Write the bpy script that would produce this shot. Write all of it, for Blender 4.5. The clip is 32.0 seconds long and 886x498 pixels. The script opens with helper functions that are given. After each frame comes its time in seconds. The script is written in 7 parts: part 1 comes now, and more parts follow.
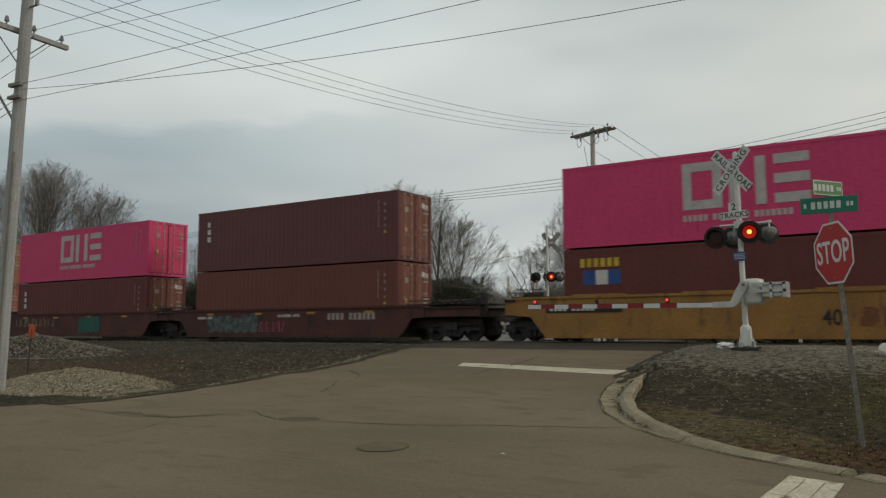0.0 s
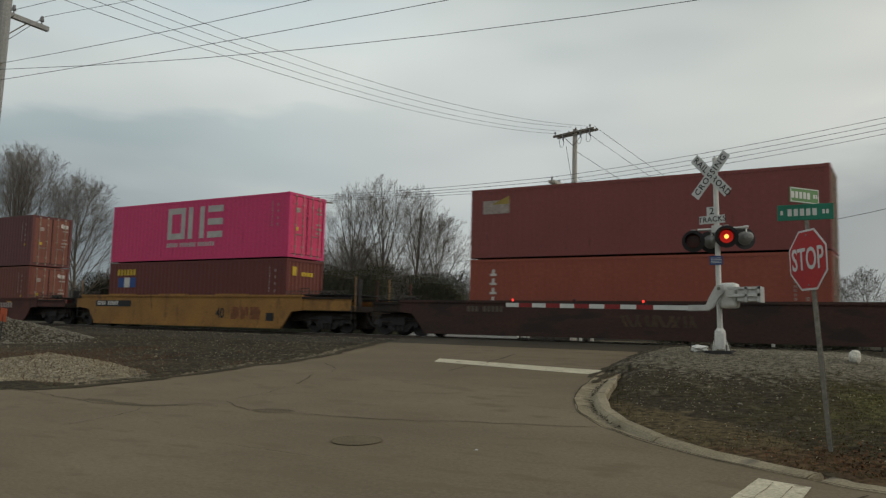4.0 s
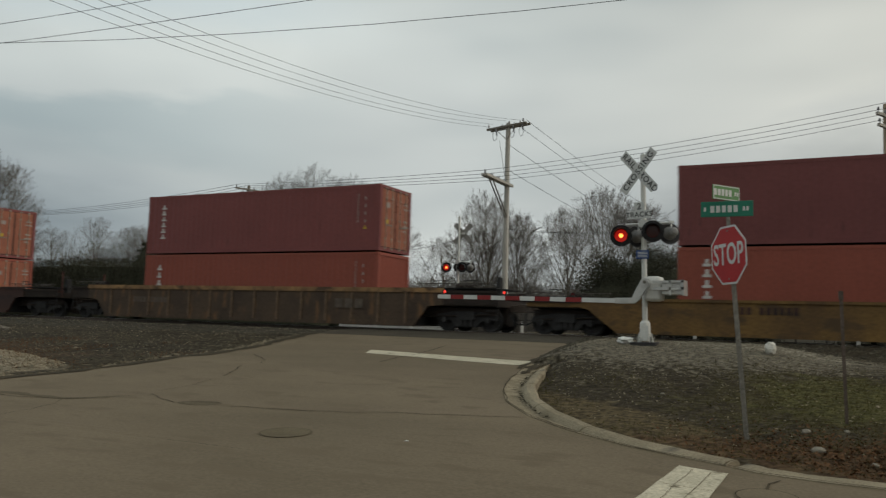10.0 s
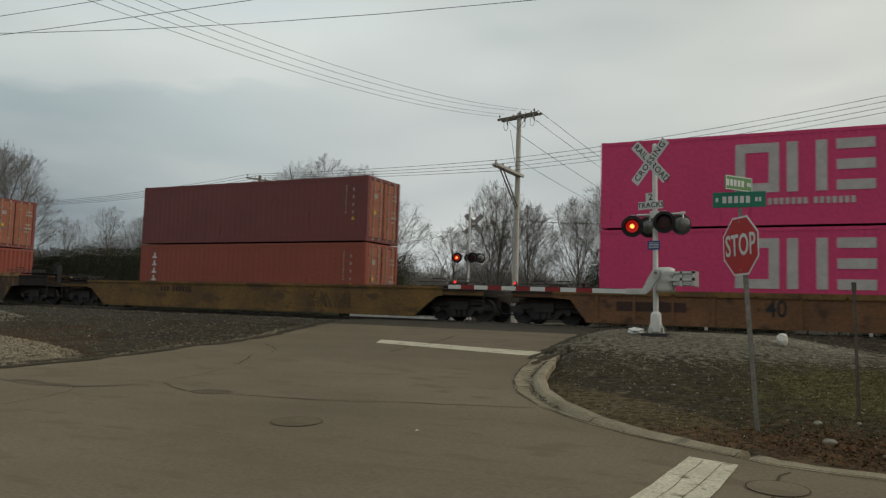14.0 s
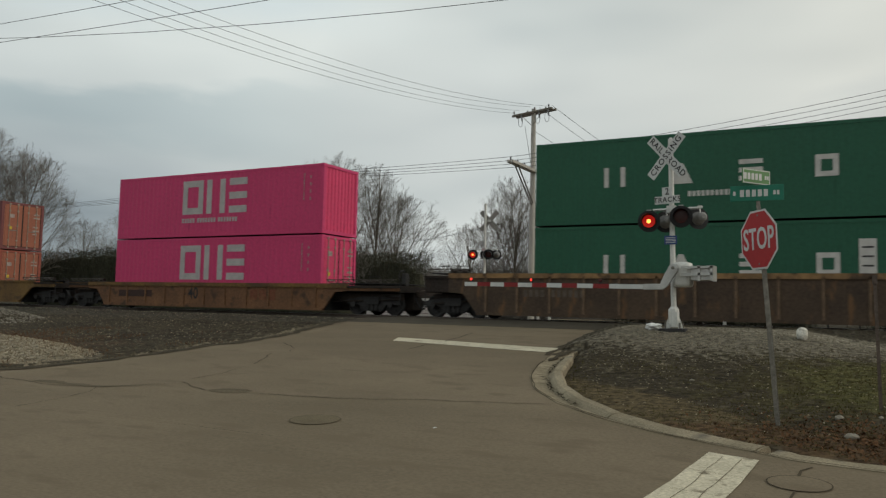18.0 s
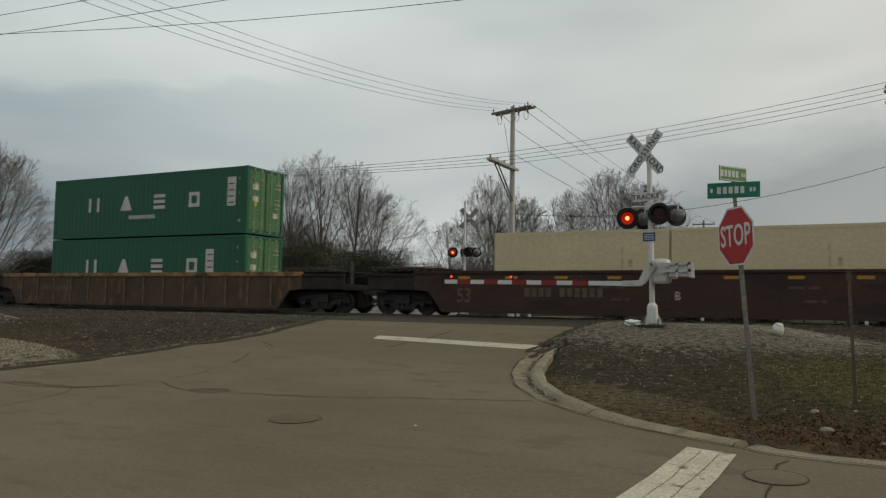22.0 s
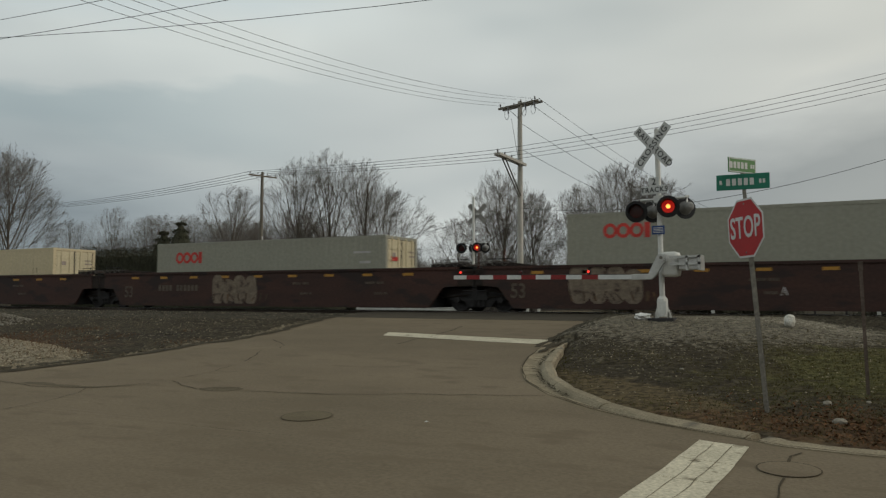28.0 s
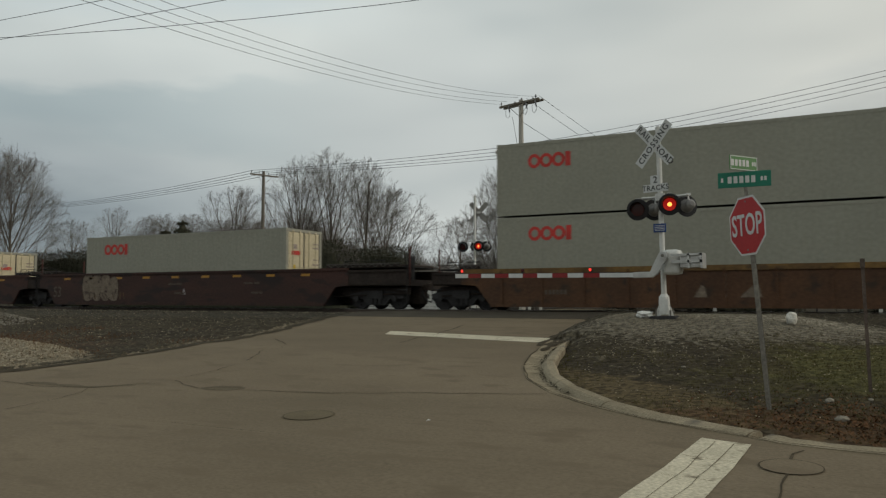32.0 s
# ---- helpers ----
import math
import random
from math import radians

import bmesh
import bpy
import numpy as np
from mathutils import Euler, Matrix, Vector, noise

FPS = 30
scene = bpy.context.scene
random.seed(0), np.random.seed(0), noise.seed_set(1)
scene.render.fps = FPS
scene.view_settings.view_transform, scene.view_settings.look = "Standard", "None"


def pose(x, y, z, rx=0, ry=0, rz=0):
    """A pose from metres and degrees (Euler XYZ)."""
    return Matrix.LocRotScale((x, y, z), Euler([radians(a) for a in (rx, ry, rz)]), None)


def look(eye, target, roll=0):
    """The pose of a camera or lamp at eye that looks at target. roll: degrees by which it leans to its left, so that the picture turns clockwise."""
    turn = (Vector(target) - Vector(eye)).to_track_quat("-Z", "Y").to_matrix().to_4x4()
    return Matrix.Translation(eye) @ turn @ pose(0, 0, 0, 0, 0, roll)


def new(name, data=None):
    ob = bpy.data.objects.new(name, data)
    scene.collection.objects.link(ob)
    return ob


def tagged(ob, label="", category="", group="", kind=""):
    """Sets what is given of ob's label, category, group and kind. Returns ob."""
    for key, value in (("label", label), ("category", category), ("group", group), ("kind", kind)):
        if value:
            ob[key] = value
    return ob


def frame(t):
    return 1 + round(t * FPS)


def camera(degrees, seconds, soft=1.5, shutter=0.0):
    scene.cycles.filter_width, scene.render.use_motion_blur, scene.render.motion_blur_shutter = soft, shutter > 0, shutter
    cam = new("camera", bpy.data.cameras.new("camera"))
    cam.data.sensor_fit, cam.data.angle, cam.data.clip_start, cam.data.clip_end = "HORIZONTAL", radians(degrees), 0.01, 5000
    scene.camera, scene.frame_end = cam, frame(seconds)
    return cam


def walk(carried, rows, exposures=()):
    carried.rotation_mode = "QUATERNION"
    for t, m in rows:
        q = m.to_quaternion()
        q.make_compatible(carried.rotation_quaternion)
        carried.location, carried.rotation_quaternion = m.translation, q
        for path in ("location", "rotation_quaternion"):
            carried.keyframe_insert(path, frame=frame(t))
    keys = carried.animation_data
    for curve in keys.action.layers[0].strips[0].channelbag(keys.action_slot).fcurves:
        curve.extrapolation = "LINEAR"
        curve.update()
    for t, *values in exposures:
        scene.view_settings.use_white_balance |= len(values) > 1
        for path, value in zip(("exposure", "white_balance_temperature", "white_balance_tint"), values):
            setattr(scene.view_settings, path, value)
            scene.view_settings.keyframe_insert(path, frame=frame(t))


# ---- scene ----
# camera: it stands still and pans by hand
EYE = (0.0, 0.0, 1.5)
cam = camera(59.5, 32.0, soft=1.3, shutter=0.4)
PAN = [
    (0, 95.97, 0.13, 32.84), (0.5, 96.01, 0.19, 32.10), (1, 96.01, 0.02, 32.72), (1.5, 95.97, -0.44, 33.96),
    (2, 95.93, -0.41, 31.83), (2.5, 95.87, -0.67, 32.25), (3, 95.74, -0.88, 31.17), (3.5, 95.63, -1.35, 31.57),
    (4, 95.67, -1.42, 31.17), (4.5, 95.66, -1.44, 30.22), (6.5, 95.50, -1.47, 29.60), (7, 95.37, -1.28, 30.37),
    (7.5, 95.32, -1.33, 31.11), (8, 95.35, -1.18, 30.84), (8.5, 95.30, -0.87, 29.87), (9, 95.23, -0.86, 29.37),
    (9.5, 95.13, -1.27, 29.64), (10, 95.17, -1.66, 26.15), (10.5, 95.16, -2.06, 25.01), (11, 95.01, -2.21, 25.43),
    (11.5, 94.95, -2.19, 25.07), (12, 94.80, -2.03, 24.70), (12.5, 94.77, -1.86, 25.06), (13, 94.69, -1.84, 25.59),
    (13.5, 94.54, -1.92, 26.19), (15.5, 94.38, -1.26, 28.79), (16, 94.40, -1.20, 28.94), (16.5, 94.42, -1.00, 27.89),
    (17, 94.38, -1.13, 28.45), (17.5, 94.33, -1.19, 27.97), (18, 94.20, -1.28, 28.13), (18.5, 94.22, -1.46, 28.48),
    (19, 94.27, -1.09, 26.16), (19.5, 94.30, -1.29, 26.77), (20, 94.25, -1.13, 26.04), (20.5, 94.14, -0.96, 26.56),
    (21, 94.12, -1.00, 27.32), (21.5, 94.14, -0.89, 26.30), (22, 94.06, -0.94, 26.67), (22.5, 94.04, -0.91, 26.81),
    (23, 94.08, -0.77, 27.43), (23.5, 94.07, -0.93, 27.45), (24, 94.10, -0.68, 27.90), (24.5, 94.03, -0.71, 28.32),
    (25, 93.98, -0.69, 28.20), (25.5, 93.96, -0.49, 26.99), (27.5, 93.75, -0.46, 27.94), (28, 93.76, -0.19, 27.37),
    (28.5, 93.79, -0.16, 27.18), (29, 93.78, -0.06, 27.20), (29.5, 93.79, -0.04, 27.30), (30, 93.78, -0.07, 27.33),
    (30.5, 93.72, -0.03, 27.43), (31, 93.70, -0.09, 27.46), (31.5, 93.70, -0.05, 27.60), (32, 93.66, -0.01, 27.49),
]
walk(cam, [(t, pose(*EYE, rx, ry, rz)) for t, rx, ry, rz in PAN],
     exposures=[(0.0, 0.02), (8.0, 0.0), (13.0, 0.0), (15.5, 0.08), (17.0, 0.11), (19.0, 0.12), (21.0, 0.10), (22.2, -0.02), (25.0, -0.04), (28.0, -0.05), (32.0, -0.04)])

# ---- world, sun ----
SUN_TURN, SUN_UP = 70.0, 24.0        # the veiled sun stands over the far end of the line


def overcast_world():
    world = bpy.data.worlds.new("overcast_sky")
    world.use_nodes = True
    scene.world = world
    nt = world.node_tree
    nt.nodes.clear()
    n, l = nt.nodes.new, nt.links.new
    co = n("ShaderNodeTexCoord")
    sky = n("ShaderNodeTexSky")
    sky.sky_type, sky.sun_disc = "NISHITA", False
    sky.sun_elevation, sky.sun_rotation = radians(SUN_UP), radians(SUN_TURN)
    mp = n("ShaderNodeMapping")
    mp.inputs["Scale"].default_value = (1.0, 1.0, 3.4)
    mp.inputs["Location"].default_value = (0.35, 0.1, 0.55)
    l(co.outputs["Generated"], mp.inputs["Vector"])
    big = n("ShaderNodeTexNoise")
    big.inputs["Scale"].default_value, big.inputs["Detail"].default_value = 1.25, 3.0
    big.inputs["Roughness"].default_value = 0.45
    l(mp.outputs[0], big.inputs["Vector"])
    ramp = n("ShaderNodeValToRGB")
    e = ramp.color_ramp.elements
    e[0].position, e[0].color = 0.36, (0.33, 0.365, 0.375, 1)
    e[1].position, e[1].color = 0.62, (0.578, 0.597, 0.578, 1)
    m = ramp.color_ramp.elements.new(0.48)
    m.color = (0.467, 0.49, 0.483, 1)
    l(big.outputs["Fac"], ramp.inputs["Fac"])
    # the layer is thinner overhead than towards the horizon
    sep = n("ShaderNodeSeparateXYZ")
    l(co.outputs["Generated"], sep.inputs[0])
    # a darker bank of cloud lies along the horizon, higher towards both sides, with a ragged upper edge
    west, east, sides = n("ShaderNodeMapRange"), n("ShaderNodeMapRange"), n("ShaderNodeMath")
    for q, (x0, x1, d0, d1) in ((west, (-0.88, -0.66, -0.05, 0.0)), (east, (-0.40, 0.04, 0.0, -0.17))):
        q.inputs["From Min"].default_value, q.inputs["From Max"].default_value = x0, x1
        q.inputs["To Min"].default_value, q.inputs["To Max"].default_value = d0, d1
        l(sep.outputs["X"], q.inputs["Value"])
    l(west.outputs[0], sides.inputs[0])
    l(east.outputs[0], sides.inputs[1])
    rag = n("ShaderNodeTexNoise")
    rag.inputs["Scale"].default_value, rag.inputs["Detail"].default_value = 3.2, 5.0
    l(mp.outputs[0], rag.inputs["Vector"])
    ragged = n("ShaderNodeMapRange")
    ragged.inputs["To Min"].default_value, ragged.inputs["To Max"].default_value = -0.11, 0.11
    l(rag.outputs["Fac"], ragged.inputs["Value"])
    up1, up2 = n("ShaderNodeMath"), n("ShaderNodeMath")
    l(sep.outputs["Z"], up1.inputs[0])
    l(sides.outputs[0], up1.inputs[1])
    l(up1.outputs[0], up2.inputs[0])
    l(ragged.outputs[0], up2.inputs[1])
    lift = n("ShaderNodeValToRGB")
    le = lift.color_ramp.elements
    le[0].position, le[0].color = 0.0, (0.55, 0.575, 0.605, 1)
    le[1].position, le[1].color = 0.36, (1.14, 1.15, 1.13, 1)
    for at_, col in ((0.085, (0.92, 0.935, 0.95, 1)), (0.14, (1.06, 1.06, 1.05, 1))):
        q = lift.color_ramp.elements.new(at_)
        q.color = col
    l(up2.outputs[0], lift.inputs["Fac"])
    across = n("ShaderNodeMapRange")                     # the cloud thins out and warms towards +x
    across.inputs["From Min"].default_value, across.inputs["From Max"].default_value = -0.85, 0.05
    l(sep.outputs["X"], across.inputs["Value"])
    thick = n("ShaderNodeValToRGB")
    te = thick.color_ramp.elements
    te[0].position, te[0].color = 0.0, (0.875, 0.91, 0.925, 1)
    te[1].position, te[1].color = 1.0, (1.075, 1.05, 0.995, 1)
    q = thick.color_ramp.elements.new(0.5)
    q.color = (1.03, 1.045, 1.045, 1)
    l(across.outputs[0], thick.inputs["Fac"])
    thin = n("ShaderNodeMixRGB")
    thin.blend_type, thin.inputs["Fac"].default_value = "MULTIPLY", 1.0
    l(ramp.outputs["Color"], thin.inputs["Color1"])
    l(thick.outputs[0], thin.inputs["Color2"])
    mul = n("ShaderNodeMixRGB")
    mul.blend_type, mul.inputs["Fac"].default_value = "MULTIPLY", 1.0
    l(thin.outputs[0], mul.inputs["Color1"])
    l(lift.outputs[0], mul.inputs["Color2"])
    # a blue-grey bank with a torn upper edge stands in the -x part of the sky
    half = n("ShaderNodeMath")
    half.operation, half.inputs[1].default_value = "MULTIPLY_ADD", 0.75
    l(ragged.outputs[0], half.inputs[0])
    l(sep.outputs["Z"], half.inputs[2])

    def product(*spans):
        fac = None
        for src, x0, x1, d0, d1 in spans:
            q = n("ShaderNodeMapRange")
            q.interpolation_type = "SMOOTHSTEP"
            q.inputs["From Min"].default_value, q.inputs["From Max"].default_value = x0, x1
            q.inputs["To Min"].default_value, q.inputs["To Max"].default_value = d0, d1
            l(src, q.inputs["Value"])
            if fac is None:
                fac = q.outputs[0]
            else:
                m2 = n("ShaderNodeMath")
                m2.operation = "MULTIPLY"
                l(fac, m2.inputs[0])
                l(q.outputs[0], m2.inputs[1])
                fac = m2.outputs[0]
        return fac

    fac = product((half.outputs[0], 0.228, 0.252, 1.0, 0.0), (half.outputs[0], 0.13, 0.215, 0.08, 1.0), (sep.outputs["X"], -0.80, -0.46, 1.0, 0.0))
    bank = n("ShaderNodeMixRGB")
    bank.blend_type, bank.inputs["Color2"].default_value = "MULTIPLY", (0.76, 0.82, 0.85, 1)
    l(fac, bank.inputs["Fac"])
    l(mul.outputs[0], bank.inputs["Color1"])
    # high up in the -x part blue sky shows faintly through thin cloud
    veil = n("ShaderNodeMixRGB")
    veil.blend_type, veil.inputs["Color2"].default_value = "MULTIPLY", (0.77, 0.85, 0.935, 1)
    l(product((half.outputs[0], 0.29, 0.42, 0.0, 1.0), (sep.outputs["X"], -0.72, -0.42, 1.0, 0.0)), veil.inputs["Fac"])
    l(bank.outputs[0], veil.inputs["Color1"])
    cloud = n("ShaderNodeBackground")
    l(veil.outputs[0], cloud.inputs["Color"])
    cloud.inputs["Strength"].default_value = 1.12
    blue = n("ShaderNodeBackground")
    l(sky.outputs[0], blue.inputs["Color"])
    blue.inputs["Strength"].default_value = 0.05
    mix = n("ShaderNodeMixShader")
    mix.inputs["Fac"].default_value = 0.94
    l(blue.outputs[0], mix.inputs[1])
    l(cloud.outputs[0], mix.inputs[2])
    out = n("ShaderNodeOutputWorld")
    l(mix.outputs[0], out.inputs["Surface"])


overcast_world()
sun = bpy.data.lights.new("sun", "SUN")
sun.energy, sun.angle, sun.color = 0.9, radians(22), (1.0, 0.9, 0.76)
sun_ob = new("sun", sun)
a, b = radians(SUN_TURN), radians(SUN_UP)
sun_ob.matrix_world = look((math.sin(a) * math.cos(b) * 60, math.cos(a) * math.cos(b) * 60, math.sin(b) * 60), (0, 0, 0))

# ---- materials ----
MATS = {}


def mat(name, c1, c2=None, rough=0.75, metal=0.0, scale=2.0, fine=45.0, bump=0.25, stretch=(1, 1, 1), spots=None, spot_at=0.62, piece=0.0, fine_mix=0.25, spec=0.35, spot_scale=9.0, spot_stretch=(1, 1, 1)):
    """A weathered surface: two colours mixed at a large scale, fine grain in colour and relief, and spots of a third colour."""
    if name in MATS:
        return MATS[name]
    m = bpy.data.materials.new(name)
    m.use_nodes = True
    nt = m.node_tree
    n, l = nt.nodes.new, nt.links.new
    bsdf = nt.nodes["Principled BSDF"]
    bsdf.inputs["Roughness"].default_value, bsdf.inputs["Metallic"].default_value = rough, metal
    bsdf.inputs["Specular IOR Level"].default_value = spec
    co = n("ShaderNodeTexCoord")
    mp = n("ShaderNodeMapping")
    mp.inputs["Scale"].default_value = stretch
    l(co.outputs["Object"], mp.inputs["Vector"])
    big = n("ShaderNodeTexNoise")
    big.inputs["Scale"].default_value, big.inputs["Detail"].default_value = scale, 4.0
    l(mp.outputs[0], big.inputs["Vector"])
    mr = n("ShaderNodeMapRange")
    mr.inputs["From Min"].default_value, mr.inputs["From Max"].default_value = 0.32, 0.68
    l(big.outputs["Fac"], mr.inputs["Value"])
    mix = n("ShaderNodeMixRGB")
    mix.inputs["Color1"].default_value = (*c1, 1)
    mix.inputs["Color2"].default_value = (*(c2 or [v * 0.75 for v in c1]), 1)
    l(mr.outputs[0], mix.inputs["Fac"])
    grain = n("ShaderNodeTexNoise")
    grain.inputs["Scale"].default_value, grain.inputs["Detail"].default_value = fine, 6.0
    l(co.outputs["Object"], grain.inputs["Vector"])
    gr = n("ShaderNodeMapRange")
    gr.inputs["From Min"].default_value, gr.inputs["From Max"].default_value = 0.3, 0.7
    gr.inputs["To Min"].default_value, gr.inputs["To Max"].default_value = 1 - fine_mix, 1 + fine_mix
    l(grain.outputs["Fac"], gr.inputs["Value"])
    mul = n("ShaderNodeMixRGB")
    mul.blend_type, mul.inputs["Fac"].default_value = "MULTIPLY", 1.0
    l(mix.outputs[0], mul.inputs["Color1"])
    l(gr.outputs[0], mul.inputs["Color2"])
    last = mul
    if spots:
        mp2 = n("ShaderNodeMapping")
        mp2.inputs["Scale"].default_value = spot_stretch
        l(co.outputs["Object"], mp2.inputs["Vector"])
        sn = n("ShaderNodeTexNoise")
        sn.inputs["Scale"].default_value, sn.inputs["Detail"].default_value = spot_scale, 6.0
        l(mp2.outputs[0], sn.inputs["Vector"])
        sr = n("ShaderNodeMapRange")
        sr.inputs["From Min"].default_value, sr.inputs["From Max"].default_value = spot_at, spot_at + 0.1
        l(sn.outputs["Fac"], sr.inputs["Value"])
        sm = n("ShaderNodeMixRGB")
        sm.inputs["Color2"].default_value = (*spots, 1)
        l(sr.outputs[0], sm.inputs["Fac"])
        l(last.outputs[0], sm.inputs["Color1"])
        last = sm
    if piece:
        oi = n("ShaderNodeObjectInfo")
        geo = n("ShaderNodeNewGeometry")
        add = n("ShaderNodeMath")
        add.operation = "ADD"
        l(oi.outputs["Random"], add.inputs[0])
        l(geo.outputs["Random Per Island"], add.inputs[1])
        pr = n("ShaderNodeMapRange")
        pr.inputs["From Max"].default_value = 2.0
        pr.inputs["To Min"].default_value, pr.inputs["To Max"].default_value = 1 - piece, 1 + piece
        l(add.outputs[0], pr.inputs["Value"])
        pm = n("ShaderNodeMixRGB")
        pm.blend_type, pm.inputs["Fac"].default_value = "MULTIPLY", 1.0
        l(last.outputs[0], pm.inputs["Color1"])
        l(pr.outputs[0], pm.inputs["Color2"])
        last = pm
    l(last.outputs[0], bsdf.inputs["Base Color"])
    if bump:
        bp = n("ShaderNodeBump")
        bp.inputs["Strength"].default_value, bp.inputs["Distance"].default_value = bump, 0.02
        l(grain.outputs["Fac"], bp.inputs["Height"])
        l(bp.outputs[0], bsdf.inputs["Normal"])
    MATS[name] = m
    return m


def paint(name, c, fade=0.8, dirt=(0.06, 0.035, 0.025), dirty=0.60, rough=0.55):
    """Sun-bleached container paint with dirt and rust running down it."""
    return mat(name, c, [v * fade for v in c], rough=rough, scale=0.55, fine=9.0, fine_mix=0.1, bump=0.05, spots=dirt, spot_at=dirty, spot_scale=2.2, spot_stretch=(2.2, 2.2, 0.35), spec=0.3)


def glow(name, c, power):
    if name in MATS:
        return MATS[name]
    m = bpy.data.materials.new(name)
    m.use_nodes = True
    b = m.node_tree.nodes["Principled BSDF"]
    b.inputs["Base Color"].default_value = (*c, 1)
    b.inputs["Emission Color"].default_value, b.inputs["Emission Strength"].default_value = (*c, 1), power
    MATS[name] = m
    return m


ASPHALT = mat("worn_asphalt", (0.186, 0.149, 0.103), (0.142, 0.114, 0.078), rough=0.9, scale=0.42, stretch=(0.6, 1.0, 1), fine=26, fine_mix=0.13, bump=0.3, spots=(0.146, 0.116, 0.079), spot_at=0.55, spot_scale=1.9, spot_stretch=(0.7, 1.3, 1), spec=0.08)
CROSS_ASPHALT = mat("dark_crossing_asphalt", (0.082, 0.071, 0.054), (0.060, 0.052, 0.041), rough=0.9, scale=0.7, fine=50, bump=0.4, spec=0.08)
EARTH = mat("bare_earth_and_cinders", (0.054, 0.044, 0.028), (0.034, 0.0275, 0.018), rough=0.95, scale=0.5, fine=26, fine_mix=0.45, bump=0.7, spots=(0.10, 0.086, 0.060), spot_at=0.6, spot_scale=3.0, spec=0.08)
CONCRETE = mat("stained_concrete", (0.305, 0.26, 0.183), (0.19, 0.16, 0.11), rough=0.9, scale=1.2, fine=40, bump=0.3, spots=(0.12, 0.105, 0.085), spot_at=0.6, spot_scale=2.5, piece=0.12, spec=0.08)
ROAD_PAINT = mat("worn_white_road_paint", (0.55, 0.50, 0.38), (0.44, 0.40, 0.30), rough=0.85, scale=2, fine=30, bump=0.2, spec=0.1, spots=(0.17, 0.145, 0.10), spot_at=0.60, spot_scale=5.0)
GUTTER = mat("dirty_gutter_concrete", (0.28, 0.235, 0.162), (0.185, 0.154, 0.105), rough=0.95, scale=2.5, fine=35, fine_mix=0.3, bump=0.4, spots=(0.075, 0.06, 0.041), spot_at=0.60, spot_scale=4.0, spec=0.08)
TAR = mat("tar_crack_filler", (0.046, 0.038, 0.027), rough=0.95, fine=60, spec=0.05)
IRON = mat("rusty_cast_iron", (0.150, 0.122, 0.078), (0.118, 0.096, 0.061), rough=0.85, metal=0.1, fine=70, spec=0.08)
RAIL = mat("worn_rail_steel", (0.14, 0.11, 0.09), (0.09, 0.07, 0.06), rough=0.5, metal=0.7, fine=30)
RAIL_TOP = mat("polished_railhead", (0.5, 0.49, 0.47), rough=0.3, metal=0.9, fine=40)
TIE = mat("creosoted_timber", (0.06, 0.048, 0.038), (0.04, 0.034, 0.028), rough=0.95, scale=4, stretch=(0.3, 1, 1), bump=0.5, spec=0.08)
BALLAST = mat("crushed_ballast_stone", (0.125, 0.112, 0.086), (0.055, 0.049, 0.037), rough=0.95, scale=5, fine=30, piece=0.45, spec=0.08)
GRAVEL = mat("pale_limestone_gravel", (0.36, 0.31, 0.225), (0.23, 0.195, 0.14), rough=0.95, scale=5, fine=30, piece=0.35, spec=0.08)
GREY_STONE = mat("pale_grey_ballast_stone", (0.21, 0.195, 0.165), (0.12, 0.11, 0.093), rough=0.95, scale=5, fine=30, piece=0.4, spec=0.08)
PALE_RUBBLE = mat("pale_broken_rubble", (0.25, 0.215, 0.155), (0.15, 0.128, 0.092), rough=0.95, scale=5, fine=30, piece=0.4, spec=0.08)
MOUND_GRAVEL = mat("grey_limestone_gravel", (0.30, 0.268, 0.207), (0.18, 0.160, 0.124), rough=0.95, scale=5, fine=30, piece=0.35, spec=0.08)
RUBBLE = mat("dirty_rubble", (0.20, 0.17, 0.12), (0.11, 0.093, 0.066), rough=0.95, scale=5, fine=30, piece=0.45, spec=0.08)
WHITE_PAINT = mat("weathered_white_paint", (0.66, 0.66, 0.63), (0.55, 0.55, 0.52), rough=0.55, scale=3, fine=30, fine_mix=0.08, bump=0.05, spots=(0.3, 0.27, 0.22), spot_at=0.70, spot_scale=5)
ALU = mat("dull_aluminium", (0.52, 0.52, 0.50), (0.42, 0.42, 0.41), rough=0.45, metal=0.6, scale=4, fine=30, fine_mix=0.1)
GALV = mat("galvanised_steel", (0.24, 0.225, 0.195), (0.17, 0.16, 0.14), rough=0.6, metal=0.5, scale=5, fine=30)
DARK_STEEL = mat("dark_greasy_steel", (0.050, 0.048, 0.048), (0.034, 0.033, 0.034), rough=0.8, scale=3, fine=25, spec=0.2)
BLACK = mat("matt_black_enamel", (0.018, 0.018, 0.02), rough=0.6, fine=20, fine_mix=0.1)
SIGN_WHITE = mat("reflective_white_sheet", (0.60, 0.61, 0.60), (0.52, 0.53, 0.52), rough=0.5, scale=3, fine=25, fine_mix=0.06, bump=0.02)
SIGN_BLACK = mat("black_sign_ink", (0.03, 0.03, 0.03), rough=0.6, bump=0)
SIGN_RED = mat("stop_sign_red", (0.42, 0.028, 0.03), (0.36, 0.025, 0.028), rough=0.5, scale=2, fine=20, fine_mix=0.06, bump=0.02)
SIGN_GREEN = mat("street_sign_green", (0.014, 0.175, 0.115), (0.012, 0.15, 0.098), rough=0.5, scale=3, fine=20, fine_mix=0.06, bump=0.02)
